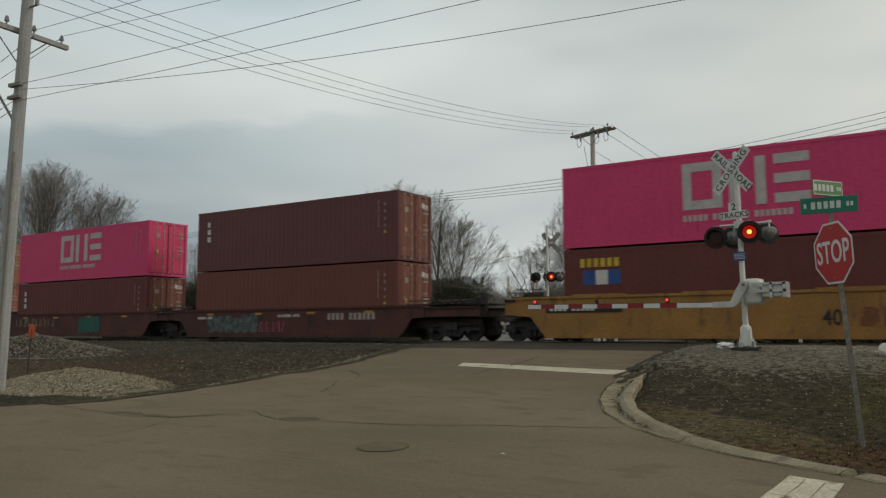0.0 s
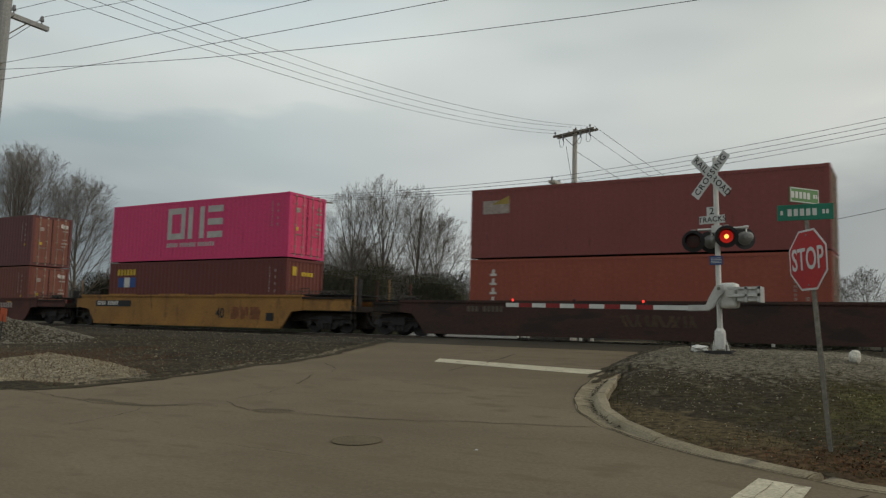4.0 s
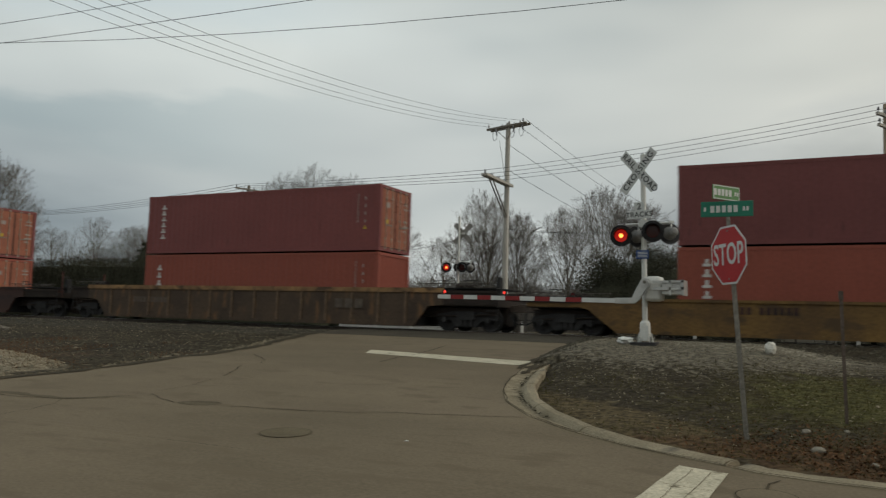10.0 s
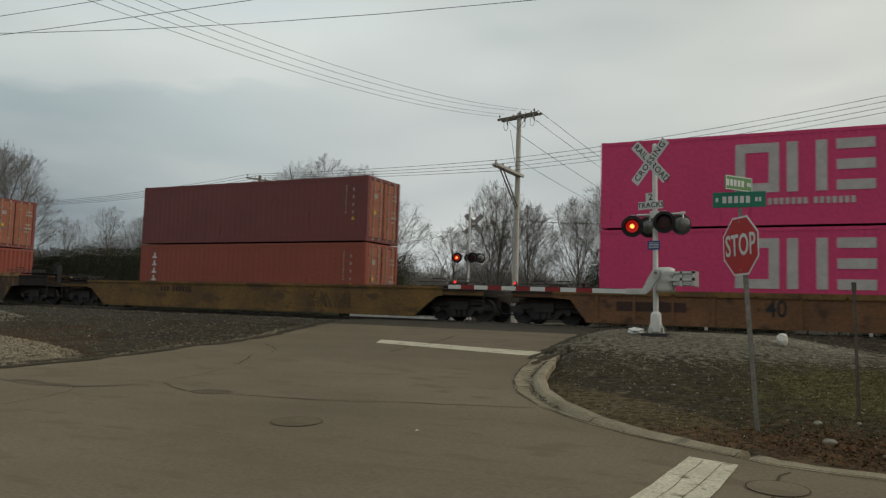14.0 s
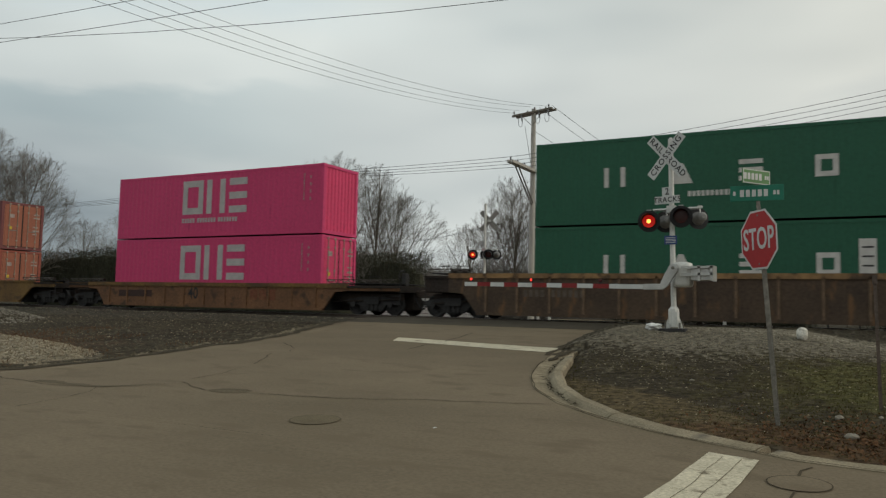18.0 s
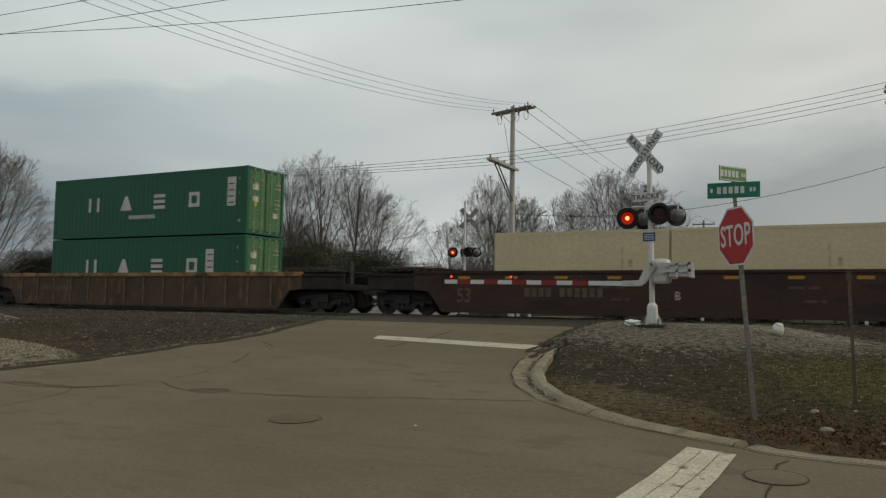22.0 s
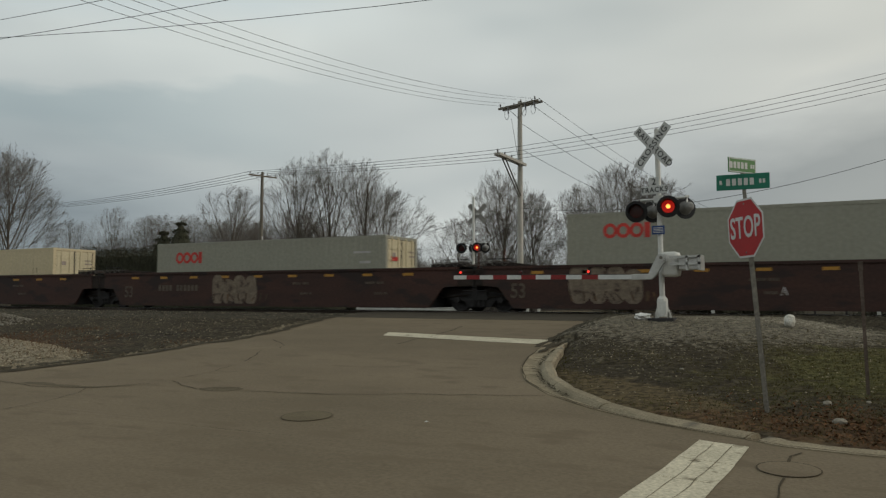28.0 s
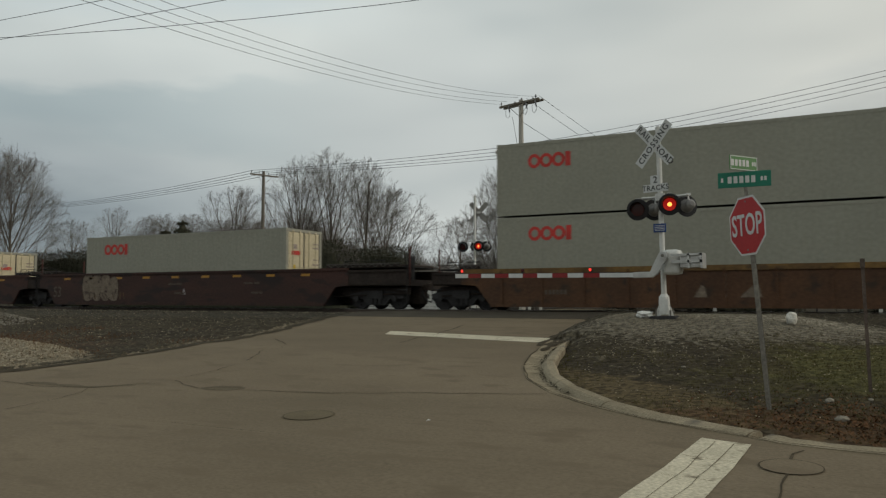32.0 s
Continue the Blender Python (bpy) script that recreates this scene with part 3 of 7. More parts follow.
thing("stop_line", "worn white stop line across the lane before the tracks", "road marking", kind="structure", shape=quad_paint((-10.62, 17.42), (-5.95, 16.75), (-10.3, 16.66), (-5.95, 15.93), n=30), material=ROAD_PAINT)
thing("stop_line", "worn white stop bar at the corner by the kerb", "road marking", kind="structure", shape=quad_paint((-1.36, 8.28), (-0.86, 8.15), (-1.75, 3.2), (-1.15, 3.2), n=4, m=20), material=ROAD_PAINT)
CRACK = mat("dusty_open_crack", (0.082, 0.066, 0.045), (0.055, 0.045, 0.032), rough=0.95, fine=60, spec=0.05)
for pts, w in (([(-14.6, 8.6), (-12.81, 8.35), (-12.11, 8.27), (-11.45, 8.19), (-10.98, 8.29), (-10.61, 8.39), (-10.35, 8.72), (-9.98, 9.11)], 0.03),
               ([(-9.92, 9.43), (-9.39, 9.16), (-8.92, 8.96)], 0.022), ([(-8.87, 9.0), (-8.7, 9.12), (-8.29, 9.22)], 0.05),
               ([(-7.94, 9.1), (-7.33, 9.18), (-6.74, 9.27), (-6.06, 9.44), (-5.49, 9.68), (-4.15, 10.0), (-3.7, 10.15)], 0.03),
               ([(-10.0, 6.54), (-10.1, 7.06), (-10.17, 7.45), (-10.32, 7.94), (-10.6, 8.35)], 0.02), ([(-12.6, 15.2), (-11.96, 14.7), (-11.5, 14.2), (-11.14, 13.7)], 0.03),
               ([(-9.0, 15.2), (-9.09, 16.19), (-9.01, 16.78), (-9.2, 18.1), (-9.43, 19.44)], 0.05), ([(-10.0, 9.74), (-10.04, 10.55), (-10.3, 11.3)], 0.016), ([(-10.45, 11.73), (-10.8, 12.4), (-11.29, 13.21)], 0.035),
               ([(-0.40, 8.1), (-0.45, 7.9), (-0.47, 7.7)], 0.03), ([(-0.46, 7.3), (-0.49, 7.16), (-0.47, 7.0), (-0.5, 6.8), (-0.46, 6.2), (-0.55, 5.2)], 0.028)):
    thing("road_crack", "dark open crack in the asphalt street", "crack", kind="structure", shape=strip(pts, w * 0.75, jitter=0.035, seed=int(w * 1000)), material=CRACK)


def manhole(x, y, r, cover, rim_paint, thin):
    z = on_road(x, y)
    tilt = math.degrees(math.atan2(on_road(x, y + 0.4) - on_road(x, y - 0.4), 0.8))
    ob = thing("manhole", "round rusty iron manhole cover set flush in asphalt", "manhole cover", pose(x, y, z + 0.006, tilt), kind="structure")
    rim = Shape()
    n = 32
    po = [(r * math.cos(i * 2 * math.pi / n), r * math.sin(i * 2 * math.pi / n)) for i in range(n)]
    rim.v = [(x0 * k, y0 * k, 0.004) for k in (1.0 + thin, 0.97) for x0, y0 in po]
    rim.f = [(i, (i + 1) % n, n + (i + 1) % n, n + i) for i in range(n)]
    part("rim", rim, rim_paint, ob)
    part("cover", Shape().tube((0, 0, -0.03), (0, 0, 0.003), r * 0.965, r * 0.965, 32), cover, ob)


manhole(-5.92, 7.80, 0.31, IRON, mat("dirt_filled_rim", (0.118, 0.096, 0.062), rough=0.95, fine=40, spec=0.08), 0.03)
manhole(-0.47, 7.40, 0.26, ASPHALT, CRACK, 0.018)

# ---- kerb and gutter round the corner ----
kerb = thing("kerb", "stained concrete kerb and gutter bending round the corner", "kerb", kind="structure")
kp = [(float(np.interp(y, RIGHT_Y, RIGHT_X)), y) for y in list(np.arange(16.3, 8.2, -0.1))]
kp += [(x, 8.18 - 0.02 * (x - 0.3)) for x in np.arange(0.6, 14, 0.5)]
dist, run, last = [0.0], 0.0, kp[0]
for p in kp[1:]:
    run += math.hypot(p[0] - last[0], p[1] - last[1])
    dist.append(run)
    last = p


def kerb_point(s):
    x, y = np.interp(s, dist, [p[0] for p in kp]), np.interp(s, dist, [p[1] for p in kp])
    x2, y2 = np.interp(min(s + 0.15, run), dist, [p[0] for p in kp]), np.interp(min(s + 0.15, run), dist, [p[1] for p in kp])
    x1, y1 = np.interp(max(s - 0.15, 0), dist, [p[0] for p in kp]), np.interp(max(s - 0.15, 0), dist, [p[1] for p in kp])
    d = math.hypot(x2 - x1, y2 - y1)
    return float(x), float(y), -(y2 - y1) / d, (x2 - x1) / d


BREAK = float(np.interp(-0.92, [p[0] for p in kp], dist))      # the kerb is broken through here
s0, k = 0.0, 0
while s0 < run - 0.5:
    s1 = min(s0 + rnd.uniform(1.6, 2.6), run)
    if s0 < BREAK < s1:
        s1 = BREAK
    sh, pan = Shape(), Shape()
    m = max(2, int((s1 - s0) / 0.12))
    for i in range(m + 1):
        x, y, nx, ny = kerb_point(s0 + 0.012 + (s1 - s0 - 0.024) * i / m)
        kw = float(kerb_width(y))
        gut, high = max(kw - 0.25, 0.0), 0.028 + 0.062 * float(smooth_step(kw, 0.26, 0.44))
        worn = 0.02 * rough(x, y, 2.3, 7.0)
        slim = 0.12 + 0.88 * float(smooth_step(s0 + (s1 - s0) * i / m, 0.0, 2.2))   # the far end thins out and sinks into the dirt
        high *= slim
        if s0 > BREAK:                                   # past the break it has sunk and crumbled
            high = high * 0.55 + 0.016 * rough(x, y, 3.0, 9.0)
            gut += 0.03 * rough(x, y, 4.0, 3.0)
        prof = ((-0.02, -0.10), (-0.02, 0.010), (gut, 0.0), (gut + (0.055 + worn) * slim, high * 0.68), (gut + (0.10 + worn) * slim, high), (gut + (kw - 0.04 - gut) * slim, high + 0.01 * slim), (gut + (kw - gut) * slim, high - 0.02), (gut + (kw - gut) * slim, -0.15))
        for j, (w, h) in enumerate(prof):
            p = (x + nx * w + 0.007 * rough(x, y, 5.0, 2.0), y + ny * w + 0.007 * rough(x, y, 5.0, 4.0), float(profile(y)) + h + 0.008 * rough(x, y, 1.4))
            if j < 3:
                pan.v.append(p)
            if j == 2:
                sh.v.append((p[0], p[1], p[2] - 0.12))
            if j > 1:
                sh.v.append(p)
    pan.f = [(i * 3 + j, i * 3 + j + 1, i * 3 + j + 4, i * 3 + j + 3) for i in range(m) for j in range(2)]
    part("gutter_pan", pan, GUTTER, kerb, "dirty gutter concrete")
    n = len(prof) - 1
    sh.f = [(i * n + j, i * n + j + 1, (i + 1) * n + j + 1, (i + 1) * n + j) for i in range(m) for j in range(n - 1)] + [tuple(range(n)), tuple(range(m * n, m * n + n))[::-1]]
    part("kerb_segment", sh, CONCRETE, kerb)
    s0, k = (s1 + 0.09 if s1 == BREAK else s1), k + 1
    if s0 < 8.0:
        part("joint_filler", Shape().tube((*kerb_point(s0)[:2], float(profile(kerb_point(s0)[1])) - 0.1), (*kerb_point(s0)[:2], float(profile(kerb_point(s0)[1])) - 0.02), 0.03, n=6), TAR, kerb)
far_gutter = [kerb_point(q) for q in np.arange(0.0, 1.9, 0.15)]
thing("dirt_wash", "dark dirt lying in the far end of the gutter", "dirt", kind="stuff", shape=strip([(x + nx * (0.30 - 0.015 * k), y + ny * (0.30 - 0.015 * k)) for k, (x, y, nx, ny) in enumerate(far_gutter)], 0.15, lift=0.022, jitter=0.012, seed=8), material=WASH)
seam = [kerb_point(q)[:2] for q in np.arange(0.6, 12.0, 0.3)]
thing("road_crack", "dark open joint between gutter and asphalt", "crack", kind="structure", shape=strip(seam, 0.022, lift=0.016, jitter=0.014, seed=12), material=CRACK)
thing("dirt_wash", "dark ragged line along the broken asphalt edge", "dirt", kind="stuff", shape=strip([(float(np.interp(y, LEFT_Y, LEFT_X)) + 0.02, y) for y in np.arange(8.6, 22.0, 0.4)], 0.34, lift=0.012, jitter=0.09, seed=33), material=WASH)
thing("dirt_wash", "dark wet dirt washed over the asphalt at the kerb end", "dirt", kind="stuff", shape=strip([(float(np.interp(y, RIGHT_Y, RIGHT_X)) + 0.03 * rough(0.0, y, 1.3), y) for y in np.arange(15.4, 22.4, 0.25)], 0.34, lift=0.011, jitter=0.008, seed=21), material=WASH)
RUBBED = mat("rubbed_asphalt", (0.128, 0.104, 0.069), (0.106, 0.086, 0.057), rough=0.9, scale=1.2, fine=30, bump=0.2, spec=0.08)
thing("tyre_streak", "faint dark rubbed streak on the asphalt", "road stain", kind="structure", shape=strip([(-12.3, 8.42), (-11.2, 8.42), (-10.6, 8.5), (-10.1, 8.85)], 0.18, lift=0.004, jitter=0.05, seed=5), material=RUBBED)
oval = Shape()
oval.v = [(-8.53 + 0.34 * math.cos(a) + 0.02 * math.sin(5 * a), 9.09 + 0.20 * math.sin(a) + 0.06 * math.cos(a)) for a in [k * math.pi / 12 for k in range(24)]]
oval.v = [(x, y, on_road(x, y) + 0.005) for x, y in oval.v]
oval.f = [tuple(range(24))]
thing("road_patch", "small oval patch of darker asphalt beside a crack", "road patch", kind="structure", shape=oval, material=RUBBED)
for pts in ([(-1.20, 8.15), (-1.33, 6.2), (-1.45, 4.4)], [(-1.02, 8.1), (-1.17, 6.2), (-1.32, 4.4)], [(-1.35, 7.45), (-0.92, 7.35)], [(-1.42, 6.7), (-1.0, 6.62)], [(-8.9, 17.14), (-8.8, 16.5)], [(-7.2, 16.95), (-7.15, 16.25)]):
    thing("road_crack", "thin crack through the white road paint", "crack", kind="structure", shape=strip(pts, 0.007, lift=0.010, jitter=0.014, seed=int(-pts[0][0] * 10)), material=TYRE_DARK)

# ---- tracks ----


def track(y, RAIL_Z, name_label):
    ob = thing("railway_track", name_label, "railway track", kind="structure")
    for side in (-0.75, 0.75):
        part("rail", Shape().box(-420, 260, y + side - 0.07, y + side + 0.07, RAIL_Z - 0.17, RAIL_Z - 0.15).box(-420, 260, y + side - 0.012, y + side + 0.012, RAIL_Z - 0.15, RAIL_Z - 0.04).box(-420, 260, y + side - 0.036, y + side + 0.036, RAIL_Z - 0.04, RAIL_Z - 0.002), RAIL, ob)
        part("railhead", Shape().box(-420, 260, y + side - 0.03, y + side + 0.03, RAIL_Z - 0.002, RAIL_Z + 0.002), RAIL_TOP, ob)
    tie = mesh_of("sleeper", Shape().box(-0.11, 0.11, -1.28, 1.28, -0.12, 0.0), TIE)
    for i in range(150):
        x = -62 + i * 0.55
        if -16.6 < x < -7.2:
            continue
        t = new("sleeper", tie)
        t.parent, t.location = ob, (x, y, RAIL_Z - 0.165 + rnd.uniform(-0.01, 0.01))
    return ob


track(TRACK_Y, RAIL_Z, "steel rails on dark timber sleepers in grey ballast")
track(FAR_TRACK_Y, FAR_RAIL_Z, "second steel track on timber sleepers behind the train")


def stones(count, where, size, seed, sink=0.35):
    """Loose stones: uneven eight-sided lumps."""
    r = random.Random(seed)
    s = Shape()
    oct_f = [(0, 2, 4), (2, 1, 4), (1, 3, 4), (3, 0, 4), (2, 0, 5), (1, 2, 5), (3, 1, 5), (0, 3, 5)]
    made = 0
    while made < count:
        p = where(r)
        if p is None:
            continue
        x, y = p
        a = r.uniform(*size) * (1.8 if r.random() < 0.06 else 1)
        z = land(x, y) + a * (0.5 - sink)
        t = r.uniform(0, 6.3)
        c, q = math.cos(t), math.sin(t)
        pts = []
        for dx, dy, dz in ((1, 0, 0), (-1, 0, 0), (0, 1, 0), (0, -1, 0), (0, 0, 1), (0, 0, -1)):
            k = a * r.uniform(0.6, 1.25)
            dx, dy, dz = dx * k, dy * k * 0.8, dz * k * 0.65
            pts.append((x + dx * c - dy * q, y + dx * q + dy * c, z + dz))
        s.add(pts, oct_f)
        made += 1
    return s


def left_bed(r):
    x, y = r.uniform(-46, -14.2), 24.9 - 12 * r.random() ** 1.7
    return (x, y) if road_inside(x, y) < -0.15 else None


def heap_pale(r):
    a, k = r.uniform(0, 6.28), math.sqrt(r.random())
    x, y = -17.8 + 3.15 * k * math.cos(a), 11.0 + 1.7 * k * math.sin(a)
    return (x, y) if road_inside(x, y) < 0.12 else None


def heap_grey(r):
    a, k = r.uniform(0, 6.28), math.sqrt(r.random())
    return -31.2 + 5.2 * k * math.cos(a), 17.4 + 2.4 * k * math.sin(a)


def mound(r):
    x, y = r.gauss(-2.7, 1.9), 18.6 + r.gauss(0, 0.7)
    return (x, y) if road_inside(x, y) < -0.45 and -6 < x < 3 and y < 24.5 else None


def slope_spill(r):
    x, y = r.gauss(-3.0, 1.5), 19.0 - abs(r.gauss(0, 2.1))
    return (x, y) if road_inside(x, y) < -0.75 and x < 1.5 else None


def island(r):
    x, y = r.uniform(-5.4, 4), r.uniform(9.5, 18)
    return (x, y) if road_inside(x, y) < -0.7 else None


def left_specks(r):
    x, y = r.uniform(-46, -14.2), 24.6 - 12 * r.random() ** 1.4
    return (x, y) if road_inside(x, y) < -0.2 and noise.noise((x * 0.5, y * 0.9, 6.0)) > -0.25 else None


def rail_side(r):
    x, y = r.uniform(-46, -15), r.gauss(24.2, 0.35)
    return (x, y) if road_inside(x, y) < -0.2 and y < 25 else None


def road_edge(r):
    y = r.uniform(9.3, 21.5)
    return float(np.interp(y, LEFT_Y, LEFT_X)) - r.random() ** 1.6 * 0.75 + 0.10 + 0.12 * noise.noise((y * 1.3, 4.0, 0.0)), y


def gutter(r):
    s = r.uniform(0.8, 6.8)
    x, y, nx, ny = kerb_point(s)
    w = float(kerb_width(y)) - 0.25 + r.gauss(0, 0.035)
    return (x + nx * w, y + ny * w) if noise.noise((s * 1.4, 3.0, 0.0)) > -0.15 else None


def edge_crust(r):
    y = r.uniform(9.6, 18.5)
    if noise.noise((y * 0.9, 7.0, 0.0)) < -0.05:
        return None
    return float(np.interp(y, LEFT_Y, LEFT_X)) - 0.22 + r.gauss(0, 0.10) + 0.1 * noise.noise((y * 1.7, 2.0, 0.0)), y


def kerb_far_edge(r):
    y = r.uniform(17, 23)
    return float(np.interp(y, RIGHT_Y, RIGHT_X)) + r.gauss(0.2, 0.25), y


def right_bed(r):
    return r.uniform(-6.5, 9), r.uniform(19.5, 25.1)


for nm, lab, cnt, fn, sz, mt, sd in (("ballast", "grey crushed stone spilled beside the track", 7500, left_bed, (0.02, 0.05), BALLAST, 1), ("gravel_heap", "heap of pale limestone gravel at the road edge", 6500, heap_pale, (0.012, 0.036), GRAVEL, 2),
                                     ("ballast_heap", "heap of grey ballast stone beside the track", 5000, heap_grey, (0.02, 0.05), GREY_STONE, 3), ("gravel", "pale gravel spread over the mound by the signal", 4200, mound, (0.008, 0.024), MOUND_GRAVEL, 4),
                                     ("gravel", "grey gravel spilled down the slope of the mound", 2600, slope_spill, (0.008, 0.021), MOUND_GRAVEL, 17), ("gravel", "scattered stones on the thin grass of the corner", 900, island, (0.009, 0.022), GRAVEL, 5), ("rubble", "broken asphalt and concrete crumbs along the road edge", 2600, road_edge, (0.014, 0.06), RUBBLE, 6),
                                     ("gravel", "pale chips scattered over the dark cinders", 2600, left_specks, (0.010, 0.028), GRAVEL, 14), ("gravel", "pale stone chips in a row along the rails", 1500, rail_side, (0.014, 0.03), GRAVEL, 15), ("ballast", "dirty ballast stone along the rails by the signal", 2600, right_bed, (0.02, 0.045), BALLAST, 7), ("rubble", "pale crust of broken asphalt along the road edge", 900, edge_crust, (0.02, 0.075), PALE_RUBBLE, 16), ("rubble", "gravel crumbs at the broken end of the kerb", 900, kerb_far_edge, (0.015, 0.05), BALLAST, 8)):
    thing(nm, lab, "gravel", kind="stuff", shape=stones(cnt, fn, sz, sd), material=mt)
r_gut = random.Random(9)
litter = Shape()
for _ in range(420):
    p = gutter(r_gut)
    if p is None:
        continue
    z, a, k = float(profile(p[1])) + r_gut.uniform(0.012, 0.03), r_gut.uniform(0, 6.283), r_gut.uniform(0.01, 0.03)
    litter.add([(p[0] + k * math.cos(a + j * 1.57) * (1 if j % 2 else 0.6), p[1] + k * math.sin(a + j * 1.57) * (1 if j % 2 else 0.6), z + r_gut.uniform(-0.006, 0.01)) for j in range(4)], [(0, 1, 2, 3)])
thing("gutter_litter", "brown leaf litter and grit lying in the gutter", "litter", kind="stuff", shape=litter, material=WASH)
thing("paper_scrap", "small torn scrap of white paper on the asphalt", "litter", pose(-4.37, 8.04, on_road(-4.37, 8.04) + 0.002, 0, 0, 25), shape=Shape().add([tuple(c * 0.65 for c in p) for p in [(-0.035, -0.02, 0.004), (0.03, -0.03, 0.012), (0.04, 0.02, 0.003), (-0.01, 0.035, 0.016), (-0.035, -0.02, 0.001), (0.03, -0.03, 0.009), (0.04, 0.02, 0.0), (-0.01, 0.035, 0.013)]], [(0, 1, 2, 3), (7, 6, 5, 4), (0, 4, 5, 1), (1, 5, 6, 2), (2, 6, 7, 3), (3, 7, 4, 0)]), material=SIGN_WHITE)
# ---- the train ----
SPEED = 6.08                      # metres a second, towards -x
MOVERS = []


def moving(ob, s, y, z):
    MOVERS.append((ob, s, y, z))
    ob.matrix_basis = pose(s, y, z)
    return ob


PINK = paint("magenta_container_paint", (0.60, 0.050, 0.160), 0.93, (0.28, 0.015, 0.08), 0.66)
MAROON = paint("dark_maroon_container_paint", (0.176, 0.053, 0.051), 0.86, (0.05, 0.022, 0.022), 0.66)
BROWN = paint("red_brown_container_paint", (0.16, 0.050, 0.037), 0.85, (0.08, 0.03, 0.024), 0.66)
OXIDE = paint("dark_oxide_container_paint", (0.128, 0.044, 0.044), 0.85, (0.05, 0.02, 0.018), 0.66)
DEEP = paint("deep_brown_container_paint", (0.13, 0.034, 0.029), 0.85, (0.055, 0.022, 0.02), 0.66)
RUST_RED = paint("faded_orange_red_container_paint", (0.270, 0.069, 0.045), 0.88, (0.13, 0.04, 0.03), 0.66)
WINE = paint("wine_red_container_paint", (0.212, 0.061, 0.057), 0.88, (0.085, 0.03, 0.028), 0.66)
GREEN = paint("deep_green_container_paint", (0.021, 0.105, 0.061), 0.9, (0.012, 0.06, 0.036), 0.66)
TAN = paint("cream_container_paint", (0.60, 0.505, 0.33), 0.9, (0.44, 0.38, 0.26), 0.68)
GREY = paint("pale_grey_container_paint", (0.305, 0.300, 0.245), 0.93, (0.26, 0.255, 0.205), 0.70)
CREAM_END = paint("cream_door_paint", (0.60, 0.53, 0.36), 0.9, (0.3, 0.22, 0.14), 0.66)
# end paints: body colours made paler and warmer for the light from +x
SALMON = paint("lit_salmon_end_paint", (0.33, 0.115, 0.068), 0.85, (0.2, 0.08, 0.06), 0.64)
BROWN_END = paint("lit_brown_end_paint", (0.215, 0.075, 0.053), 0.8, (0.12, 0.045, 0.035), 0.62)
PINK_END = paint("lit_magenta_end_paint", (0.68, 0.06, 0.16), 0.85, (0.35, 0.03, 0.1), 0.66)
GREEN_END = paint("lit_green_end_paint", (0.075, 0.195, 0.072), 0.88, (0.04, 0.12, 0.05), 0.66)
MARK_WHITE = mat("faded_white_lettering", (0.60, 0.58, 0.55), (0.48, 0.46, 0.44), rough=0.6, scale=3, fine=12, fine_mix=0.1, bump=0)
MARK_GREY = mat("silver_grey_lettering", (0.48, 0.45, 0.44), (0.40, 0.37, 0.37), rough=0.6, scale=3, fine=12, fine_mix=0.1, bump=0)
MARK_FAINT = mat("worn_faint_lettering", (0.135, 0.105, 0.078), (0.07, 0.054, 0.042), rough=0.7, scale=6, fine=12, fine_mix=0.2, bump=0)
MARK_DIM = mat("weathered_pale_lettering", (0.36, 0.31, 0.28), (0.26, 0.21, 0.19), rough=0.6, scale=5, fine=12, fine_mix=0.2, bump=0)
MARK_YELLOW = mat("yellow_marking", (0.58, 0.40, 0.03), rough=0.6, bump=0)
MARK_RED = mat("red_marking", (0.60, 0.055, 0.045), rough=0.6, bump=0)
MARK_BLUE = mat("blue_marking", (0.03, 0.08, 0.27), rough=0.6, bump=0)
ROD = mat("zinc_lock_rod", (0.36, 0.33, 0.27), (0.26, 0.23, 0.18), rough=0.55, metal=0.3, scale=4, fine=20, bump=0.05)
SEAL_SHADE = mat("rubber_seal_and_shade_line", (0.03, 0.028, 0.028), rough=0.8)


GRATING = mat("worn_grating_steel", (0.10, 0.088, 0.076), (0.06, 0.053, 0.047), rough=0.7, scale=4, fine=20, bump=0.05)
END_GRIME = mat("black_greasy_grime", (0.042, 0.032, 0.027), (0.027, 0.022, 0.020), rough=0.85, scale=1.5, fine=14, fine_mix=0.3, bump=0.15, spots=(0.05, 0.034, 0.026), spot_at=0.6, spot_scale=3.0, spec=0.2)


def corrugated(x0, x1, z0, z1, depth, pitch):
    """Trapezoid ribs along x, standing in x and z, outer face at y = 0, recess towards +y."""
    s = Shape()
    xs, n = [], max(1, round((x1 - x0) / pitch))
    p = (x1 - x0) / n
    for i in range(n):
        a = x0 + i * p
        xs += [(a, 0), (a + 0.26 * p, 0), (a + 0.5 * p, depth), (a + 0.76 * p, depth)]
    xs.append((x1, 0))
    s.v = [(x, y, z) for z in (z0, z1) for x, y in xs]
    k = len(xs)
    s.f = [(i, i + 1, k + i + 1, k + i) for i in range(k - 1)]
    return s


